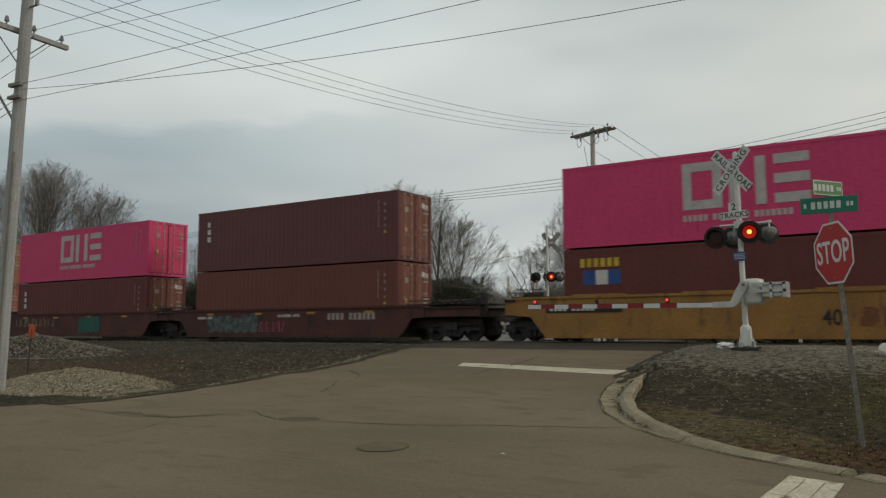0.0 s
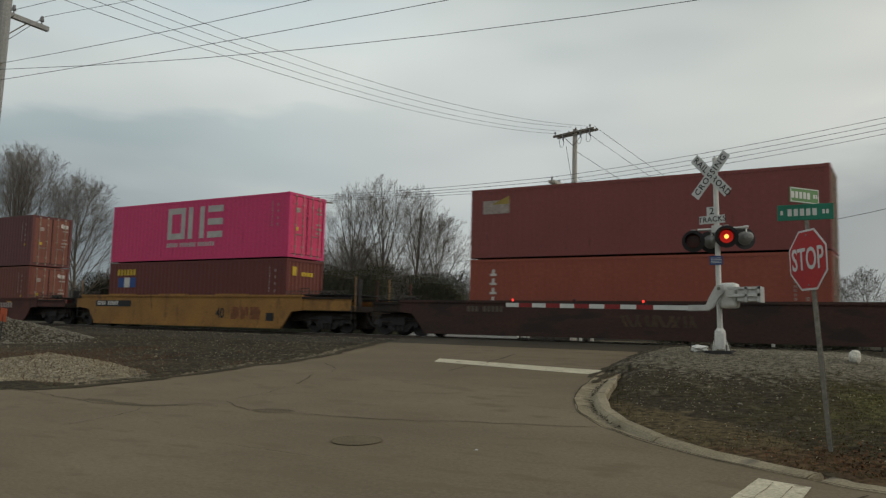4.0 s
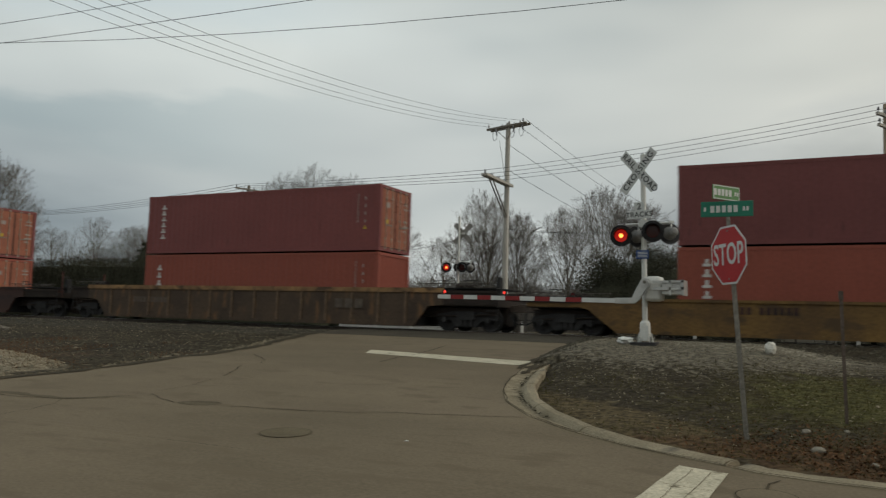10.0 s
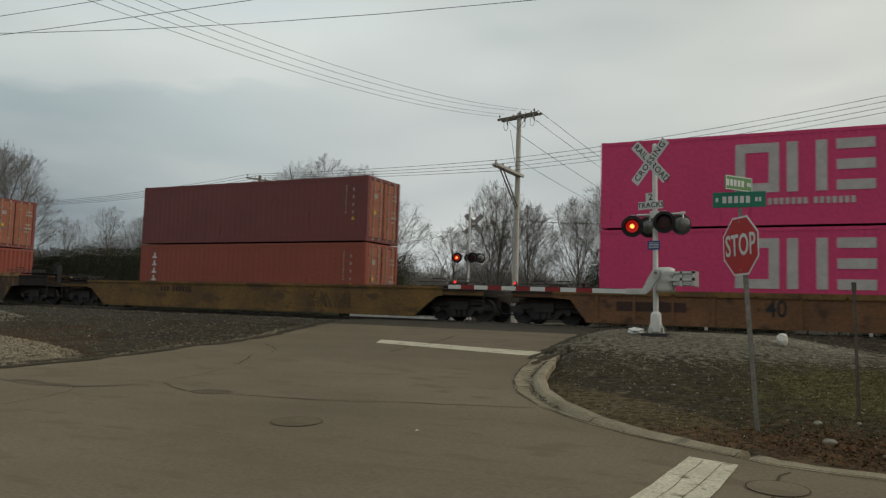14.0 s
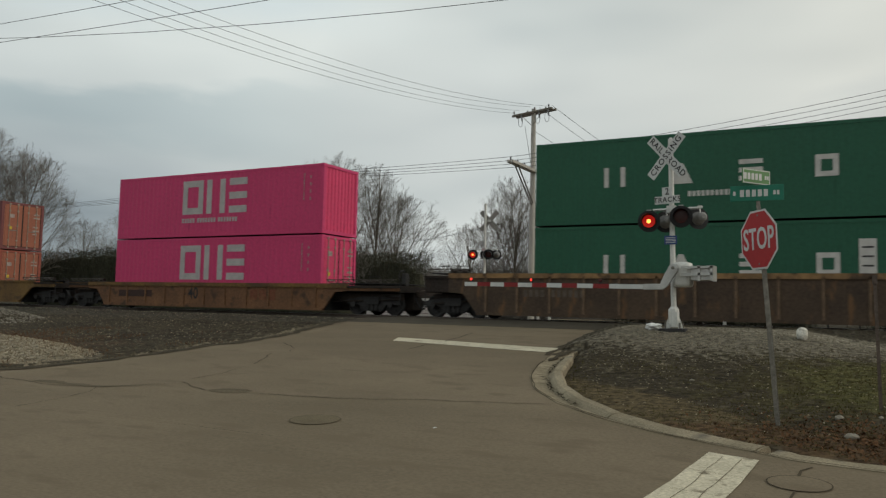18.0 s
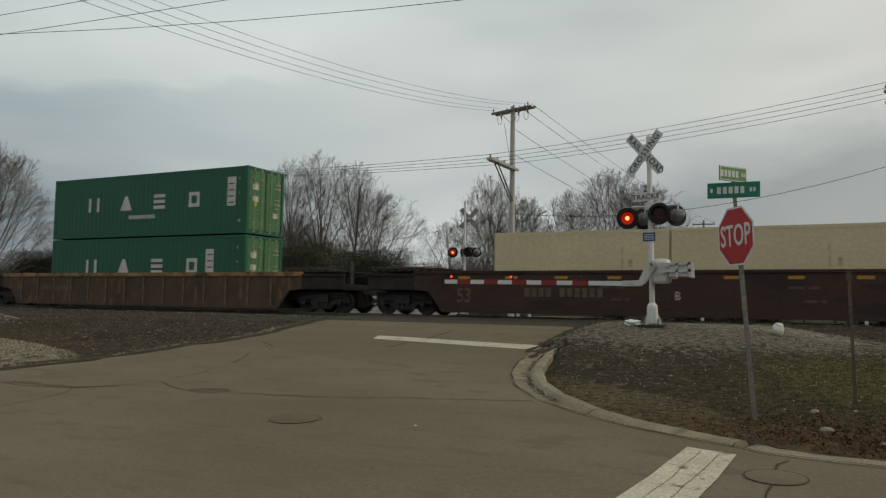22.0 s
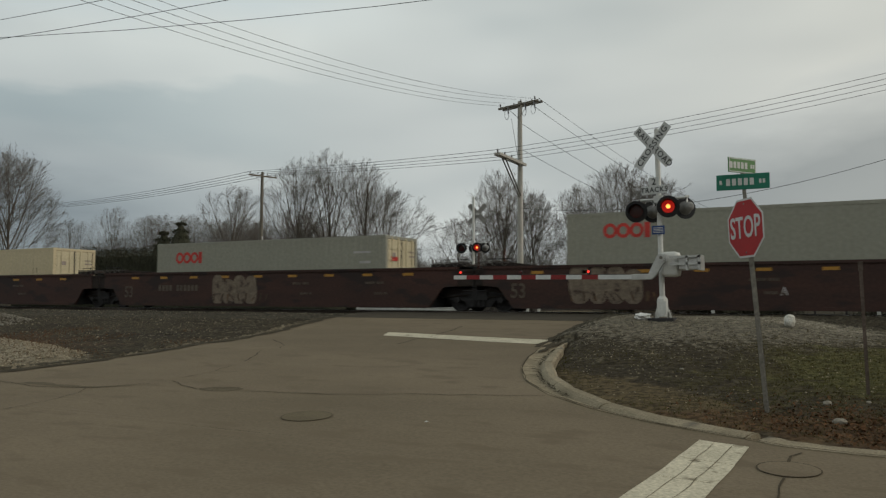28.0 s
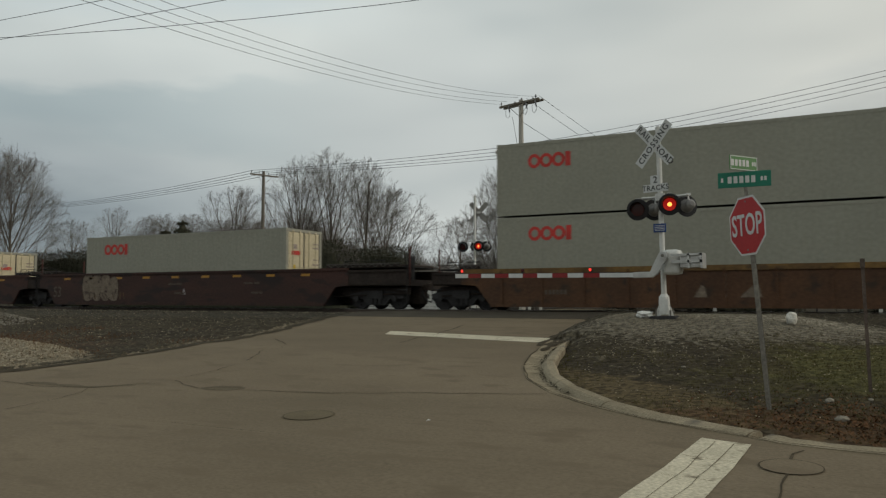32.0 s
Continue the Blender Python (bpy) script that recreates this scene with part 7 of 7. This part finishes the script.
# ---- beyond the tracks ----
fence = thing("board_fence", "low white board fence beyond the level crossing", "fence", pose(-24.7, 37.0, 0.78))
for j in range(5):
    part("board", Shape().box(0, 6.9, -0.02, 0.02, 0.08 + j * 0.21, 0.27 + j * 0.21), WHITE_PAINT, fence, bevel=0.004)
for j in range(4):
    part("post", Shape().box(j * 2.27, j * 2.27 + 0.1, 0.02, 0.12, -0.4, 1.16), WHITE_PAINT, fence)
barrier = thing("barrier_rail", "thin white rail on short dark posts beyond the tracks", "barrier", pose(-2.4, 37.0, 0.78))
part("rail", Shape().box(0, 2.5, -0.02, 0.02, 0.33, 0.42), WHITE_PAINT, barrier, bevel=0.004)
for j in range(3):
    part("post", Shape().box(j * 1.2, j * 1.2 + 0.08, 0.02, 0.09, -0.4, 0.40), DARK_STEEL, barrier)
for x in (-16.86, -13.93, -13.34, -5.2, 1.2):
    mk = thing("delineator_post", "short white marker post beyond the tracks", "marker post", pose(x, 36.0, land(x, 36.0)), group="white marker posts")
    part("post", Shape().box(-0.07, 0.07, -0.03, 0.03, -0.2, 0.75), WHITE_PAINT, mk, bevel=0.01)
    part("reflector_band", Shape().box(-0.072, 0.072, -0.033, 0.033, 0.55, 0.63), DARK_STEEL, mk)


def bare_tree(x, y, height, spread, seed, label, low=0.12, limbs_n=14, trunk_r=None, kin=(9, 6, 5), lift=0.52, wide=1.0):
    """A short trunk, ascending limbs that fan out from low down to a rounded crown, and branches and twigs along them."""
    r = random.Random(seed)
    z = land(x, y)
    ob = thing("bare_tree", label, "tree", pose(x, y, z), group="bare winter trees")
    limbs, twigs = Shape(), Shape()
    tr = trunk_r or height * 0.0135
    half = height * 0.36 * spread
    mid = height * lift

    def reach(p, d):
        """Distance from p along d to the rounded outline of the crown."""
        u, w = Vector((p.x / half, p.y / half, (p.z - mid) / (height - mid))), Vector((d.x / half, d.y / half, d.z / (height - mid)))
        a, b, c = w.dot(w), u.dot(w), u.dot(u) - 1
        q = b * b - a * c
        return max(0.4, (-b + math.sqrt(q)) / a) if q > 0 else 0.6

    def branch(p, d, length, rad, level, bend):
        n = (7, 5, 3, 1)[level]
        q, pts = p, [p]
        for i in range(n):
            d = (d + Vector((r.uniform(-1, 1), r.uniform(-1, 1), r.uniform(-1, 1))) * (0.06, 0.08, 0.10, 0.12)[level] + Vector((0, 0, bend))).normalized()
            q = q + d * (length / n)
            pts.append(q)
        rr = [max(rad * (1 - 0.85 * i / n), (0.014, 0.009, 0.0058, 0.0042)[level]) for i in range(n + 1)]
        (limbs if level < 2 else twigs).path(pts, rr, n=(6, 4, 3, 3)[level], caps=False)
        if level == 3:
            return
        kids = kin[level]
        for k in range(kids):
            f = (0.16, 0.15, 0.12)[level] + (0.85 - 0.05 * level) * (k + r.random()) / kids
            f = min(f, 0.99)
            i = min(int(f * n), n - 1)
            a = pts[i].lerp(pts[i + 1], f * n - i)
            dd = (pts[i + 1] - pts[i]).normalized()
            o = dd.orthogonal().normalized()
            az = k * 2.4 + r.uniform(-0.5, 0.5)
            side = o * math.cos(az) + dd.cross(o) * math.sin(az)
            t = r.uniform(0.30, 0.66) * wide
            nd = (dd * math.cos(t) + side * math.sin(t)).normalized()
            ln = min(length * ((0.62, 0.72, 0.78)[level] - 0.34 * f) * r.uniform(0.7, 1.2), reach(a, nd) * r.uniform(0.8, 1.12) + 0.25)
            branch(a, nd, ln, rr[i] * 0.5, level + 1, 0.022 if wide < 1.2 else -0.02)

    trunk_top = height * (low + 0.42)
    lean = Vector((r.uniform(-0.04, 0.04), r.uniform(-0.04, 0.04), 1))
    trunk = Shape().path([lean * (trunk_top * i / 5) - Vector((0, 0, 0.3 if i == 0 else 0)) for i in range(6)], [tr * (1.25 if i == 0 else 1 - 0.12 * i) for i in range(6)], n=9, caps=False)
    for k in range(limbs_n):
        f = k / (limbs_n - 1)
        p = lean * (height * (low + 0.40 * f))
        t = (1.12 - 0.97 * f ** 0.7) * r.uniform(0.75, 1.1)
        az = k * 2.4 + seed + r.uniform(-0.3, 0.3)
        d = Vector((math.sin(t) * math.cos(az), math.sin(t) * math.sin(az), math.cos(t)))
        branch(p, d, reach(p, d) * r.uniform(0.9, 1.02), tr * r.uniform(0.26, 0.42), 0, 0.014 + 0.030 * (1 - f))
    part("trunk", trunk, BARK, ob)
    part("branchwork", limbs, BARK, ob)
    part("crown", twigs, TWIG, ob, "fine grey-brown twigs")
    return ob


bt = "bare grey deciduous tree with a fine twiggy crown"
for x, y, h, sp, sd in ((-46.8, 60, 14.1, 0.85, 11), (-43.9, 61, 14.8, 0.8, 12), (-39.2, 60, 13.5, 0.75, 13), (-38.0, 61.5, 10.9, 1.4, 18), (-60.7, 66, 13.3, 1.05, 14), (-52.5, 67, 10.5, 1.1, 19),
                        (-23.3, 55, 10.5, 0.95, 15), (-21.7, 57, 9.0, 1.0, 22), (-25.4, 58, 8.0, 0.9, 23), (-18.4, 60, 9.8, 0.95, 16), (-14.2, 55, 10.3, 1.15, 17), (-12.4, 57, 9.6, 1.1, 24)):
    bare_tree(x, y, h, sp, sd, bt)
for x, y, h, sp, sd in ((-62.3, 36, 14.4, 1.15, 31), (-57.6, 38, 11.8, 0.95, 32), (-67.5, 38, 14.6, 1.2, 33)):
    bare_tree(x, y, h, sp, sd, "broad bare grey tree with a rounded twiggy crown", low=0.16, lift=0.56, limbs_n=15, kin=(10, 7, 5))
for x, y, h, sp, sd in ((-103.3, 85, 15.2, 1.05, 35), (-99.5, 88, 13.8, 1.4, 36), (-104, 78, 12.6, 1.1, 34), (-95, 92, 14.4, 1.5, 51), (-86, 90, 12.8, 1.5, 53), (-77, 88, 11.8, 1.5, 54), (-70, 80, 10.2, 1.4, 55), (-100, 93, 14.8, 1.3, 61), (-92, 91, 13.6, 1.4, 62), (-106, 96, 15.2, 1.3, 63), (-88, 97, 14.4, 1.4, 64), (-82, 95, 13.2, 1.5, 65), (7.4, 62, 10.0, 1.1, 37), (-33.5, 68, 8.6, 1.2, 38), (-66, 70, 9.5, 1.2, 39), (-74, 84, 10.5, 1.4, 40), (-80, 92, 12.5, 1.3, 41), (-64, 88, 9.8, 1.4, 42), (-57, 90, 9.5, 1.4, 43), (-112, 92, 11.5, 1.4, 44), (-89, 95, 13.4, 1.3, 52), (-3.7, 84, 7.0, 1.0, 45), (-6.4, 86, 6.4, 1.3, 46), (-9.2, 88, 6.6, 1.4, 48)):
    bare_tree(x, y, h, sp, sd, bt, low=0.2, limbs_n=10, kin=(9, 6, 4), lift=0.6, wide=1.35)


def leaf_cloud(count, inside, size, seed):
    r = random.Random(seed)
    s = Shape()
    made = 0
    while made < count:
        p = inside(r)
        if p is None:
            continue
        a = Vector((r.gauss(0, 1), r.gauss(0, 1), r.gauss(0, 1))).normalized()
        b = a.orthogonal().normalized()
        k, w = r.uniform(*size), 0.32
        c = Vector(p)
        s.add([c - a * k, c + b * k * w, c + a * k, c - b * k * w], [(0, 1, 2, 3)])
        made += 1
    return s


def hedge_at(x0, x1, y, top, seed, count, label):
    z0 = float(profile(y))
    ob = thing("hedge", label, "hedge", kind="stuff")

    def place(r):
        x, yy = r.uniform(x0, x1), y + r.uniform(-1.3, 1.3)
        h = top + 0.55 * noise.noise((x * 0.35, seed, 0)) + 0.3 * noise.noise((x * 1.3, seed, 4)) - z0 - 0.25 * (yy - y) ** 2
        k = r.random() ** 0.7
        return (x, yy, z0 + h * k)
    part("foliage", leaf_cloud(int(count * 1.25), place, (0.025, 0.075), seed), NEEDLE, ob)
    core = Shape()
    n = int((x1 - x0) / 0.6)
    for i in range(n):
        x = x0 + (x1 - x0) * i / n
        h = top + 0.55 * noise.noise((x * 0.35, seed, 0)) - 0.55
        core.tube((x, y, z0 - 0.2), (x + 0.1, y, h - 0.15 - 1.2 * max(0.0, 1 - min(x - x0, x1 - x) / 1.6)), 0.9, 0.4, n=9)
    part("inner_growth", core, NEEDLE, ob)


hedge_at(-29.8, -25.0, 44.0, 5.0, 7.0, 17000, "low dark evergreen bushes at the end of the hedge")
hedge_at(-62, -29.2, 42.0, 5.45, 3.0, 95000, "tall dark evergreen hedge behind the tracks")


def conifer(x, y, h, w, seed, label, round_=False):
    z = land(x, y)
    ob = thing("evergreen_tree", label, "tree", pose(x, y, z), group="evergreen trees")
    part("trunk", Shape().tube((0, 0, -0.3), (0, 0, h * 0.9), 0.16, 0.03, n=7), BARK, ob)
    r0 = random.Random(seed)
    if round_:
        lobes = [(r0.uniform(0.12, 0.95), r0.uniform(0, 6.283), r0.uniform(0.7, 1.1)) for _ in range(34)]
    else:                                                # boughs in whorls, drooping outwards
        lobes = [(0.05 + 0.95 * (i // 7) / 13, i * 0.93 + r0.uniform(-0.3, 0.3), r0.uniform(0.75, 1.15)) for i in range(91)]

    def place(r):
        t, az, k = lobes[r.randrange(len(lobes))]
        rad = w * ((1 - (2 * t - 0.9) ** 2) ** 0.5 if round_ and abs(2 * t - 0.9) < 1 else (1 - t) ** 0.95 + 0.03) * k
        d = r.random() ** 0.6
        c = Vector((rad * d * math.cos(az), rad * d * math.sin(az), h * t - rad * d * (0.15 if round_ else 0.28)))
        q = w * (0.24 if round_ else 0.10 * (1.08 - t))
        return c + Vector((r.gauss(0, q), r.gauss(0, q), r.gauss(0, q * (0.6 if round_ else 0.9))))
    inner = Shape()
    if round_:
        inner.path([(0, 0, h * q) for q in (0.05, 0.28, 0.55, 0.82)], [w * q for q in (0.45, 0.72, 0.68, 0.25)], n=9)
    else:
        inner.tube((0, 0, h * 0.04), (0, 0, h * 0.96), w * 0.72, 0.03, n=11)
    part("inner_growth", inner, NEEDLE, ob)
    part("crown", leaf_cloud(22000 if round_ else 11000, place, (0.035, 0.10) if round_ else (0.06, 0.16), seed), NEEDLE, ob, "dark needled crown")
    return ob


ev = "dark evergreen tree with a ragged crown"
for x, y, h, w, sd, rd in ((-12.3, 50, 5.2, 2.3, 51, True), (-10.5, 50.5, 5.9, 2.4, 52, True), (-8.7, 50, 5.4, 2.1, 53, True), (-7.3, 51, 3.9, 1.5, 54, True), (-6.2, 52, 3.8, 1.5, 55, True), (-5.0, 53, 3.4, 1.3, 56, True), (-81.1, 78, 12.2, 6.4, 57, False), (-84.9, 78.5, 11.0, 6.2, 58, False), (2.9, 60, 6.4, 3.2, 61, False), (-3.8, 56, 2.6, 1.3, 60, True)):
    conifer(x, y, h, w, sd, ev, rd)


def far_woods():
    r = random.Random(5)
    s = Shape()
    for _ in range(1000):
        x = r.uniform(-230, 90)
        y = 130 + r.uniform(-15, 60) + abs(x + 60) * 0.12
        if x < -40:
            y = r.uniform(105, 170)
        h = r.uniform(6.0, 12.0) * (1.12 if x < -100 else 1.0) * (1.0 if x < -40 else 0.48)
        z = land(x, y)
        s.tube((x, y, z), (x, y, z + h * 0.5), 0.16, 0.1, n=3, caps=False)
        for _ in range(60):
            a, k = r.uniform(0, 6.283), r.uniform(0.12, 1)
            p = Vector((x, y, z + h * (0.15 + 0.4 * k)))
            q = p + Vector((math.cos(a) * h * 0.33 * r.uniform(0.3, 1), math.sin(a) * h * 0.33, h * r.uniform(0.15, 0.48)))
            s.tube(p, q, 0.055, 0.022, n=3, caps=False)
    return s


thing("far_woods", "distant belt of bare grey winter trees", "woods", kind="stuff", shape=far_woods(), material=FAR_TWIG)


def undergrowth(count, x0, x1, y0, y1, low, high, seed):
    r = random.Random(seed)
    s = Shape()
    for _ in range(count):
        x, y = r.uniform(x0, x1), r.uniform(y0, y1)
        z = land(x, y)
        h = r.uniform(low, low + (high - low) * min(1.0, max(0.1, 0.55 + 0.9 * noise.noise((x * 0.17, seed, 0.0)))))
        p = Vector((x, y, z))
        q = p + Vector((r.uniform(-1.0, 1.0), r.uniform(-0.9, 0.9), h))
        s.tube(p, q, 0.022, 0.007, n=3, caps=False)
        for _ in range(3):
            a = p.lerp(q, r.uniform(0.3, 0.85))
            s.tube(a, a + Vector((r.uniform(-0.9, 0.9), r.uniform(-0.7, 0.7), r.uniform(0.4, 1.3))), 0.011, 0.005, n=3, caps=False)
    return s


thing("undergrowth", "tangled bare brush under the trees", "brush", kind="stuff", shape=undergrowth(8000, -72, -30, 56, 76, 1.0, 6.6, 8), material=TWIG)
thing("undergrowth", "low tangled brush beside the road", "brush", kind="stuff", shape=undergrowth(3600, -34, -8, 54, 76, 0.8, 4.0, 9), material=TWIG)
thing("undergrowth", "dense thicket of bare saplings", "brush", kind="stuff", shape=undergrowth(3800, -57, -43, 62, 70, 5.0, 10.2, 10), material=TWIG)

thing("undergrowth", "hazy thicket of tall bare saplings behind the hedge", "brush", kind="stuff", shape=undergrowth(4200, -118, -68, 86, 98, 7.0, 13.0, 11), material=TWIG)

# ---- grass and leaves on the corner ----


def blades(count, where, h, seed, spread=0.5):
    r = random.Random(seed)
    s = Shape()
    made = 0
    while made < count:
        p = where(r)
        if p is None:
            continue
        x, y = p
        z = land(x, y) - 0.01
        k, a = r.uniform(*h), r.uniform(0, 6.283)
        dx, dy = math.cos(a) * 0.006, math.sin(a) * 0.006
        s.add([(x - dx, y - dy, z), (x + dx, y + dy, z), (x + r.uniform(-1, 1) * k * spread, y + r.uniform(-1, 1) * k * spread, z + k)], [(0, 1, 2)])
        made += 1
    return s


def lawn(r):
    x, y = r.uniform(-4.9, 6), r.uniform(8.7, 17.5)
    if road_inside(x, y) > -0.55:
        return None
    want = 0.25 + 0.75 * float(smooth_step(x, -3.2, 0.8)) + 0.5 * noise.noise((x * 0.6, y * 0.6, 1.0))
    want += 0.7 * math.exp(-((x - 0.6) / 1.3) ** 2 - ((y - 13.9) / 1.7) ** 2)
    want *= 1 - 0.8 * float(smooth_step(y, 15.2, 17.2))
    return (x, y) if r.random() < want else None


def leafy(r):
    x, y = r.gauss(0.5, 0.95), r.gauss(9.6, 0.8)
    return (x, y) if road_inside(x, y) < -0.5 and y < 12 else None


def left_weeds(r):
    x, y = r.uniform(-46, -14), r.uniform(9.5, 17)
    if road_inside(x, y) > -0.4:
        return None
    return (x, y) if noise.noise((x * 0.4, y * 0.4, 3.0)) > 0.05 else None


thing("grass", "thin yellow-green winter grass on the corner", "grass", kind="stuff", shape=blades(52000, lawn, (0.015, 0.05), 1, 1.3), material=GRASS)
thing("grass", "sparse dry weeds beside the railway", "grass", kind="stuff", shape=blades(9000, left_weeds, (0.04, 0.14), 2, 0.9), material=LEAF)
r_leaf = random.Random(4)
lv = Shape()
for _ in range(2500):
    p = leafy(r_leaf)
    if p is None:
        continue
    z = land(*p) + r_leaf.uniform(0.005, 0.04)
    a, k = r_leaf.uniform(0, 6.283), r_leaf.uniform(0.012, 0.032)
    t = r_leaf.uniform(-0.02, 0.02)
    lv.add([(p[0] + k * math.cos(a), p[1] + k * math.sin(a), z + t), (p[0] + k * 0.6 * math.cos(a + 1.57), p[1] + k * 0.6 * math.sin(a + 1.57), z), (p[0] - k * math.cos(a), p[1] - k * math.sin(a), z - t), (p[0] - k * 0.6 * math.cos(a + 1.57), p[1] - k * 0.6 * math.sin(a + 1.57), z + 0.01)], [(0, 1, 2, 3)])
thing("dead_leaves", "drift of dead brown leaves along the kerb", "leaves", kind="stuff", shape=lv, material=LEAF)


def motions():
    """The train rolls by at an even pace; the red lamps of the signals change sides by turning lens discs."""
    for ob, s, y, z in MOVERS:
        walk(ob, [(t, pose(s - SPEED * t, y, z)) for t in (0, 8, 16, 24, 32)])
    steps_ = [k * 0.1 for k in range(321)]
    for wheel, at, rz in WHEELS:
        way = -1 if rz == 0 else 1
        walk(wheel, [(t, pose(*at, 0, 0, rz) @ Matrix.Rotation(way * SPEED * t / 0.42, 4, "Y")) for t in steps_])
    changes = [FLASH0 + k * FLASH for k in range(-1, 60) if 0.1 < FLASH0 + k * FLASH < 31.8]
    for lens, at, lit in ROTORS:
        base = 0.0
        if isinstance(lit, tuple):                 # lamps of the gate arm look the other way
            base, lit = 180.0, lit[1]
        turn = base + (0.0 if lit else 180.0)
        rows = [(0.0, turn)]
        for c in changes:
            rows += [(c - 0.05, turn), (c - 0.0167, turn + 60), (c + 0.0167, turn + 120), (c + 0.05, turn + 180)]
            turn += 180.0
        rows.append((32.0, turn))
        walk(lens, [(t, pose(*at, 0, 0, a)) for t, a in rows])


motions()
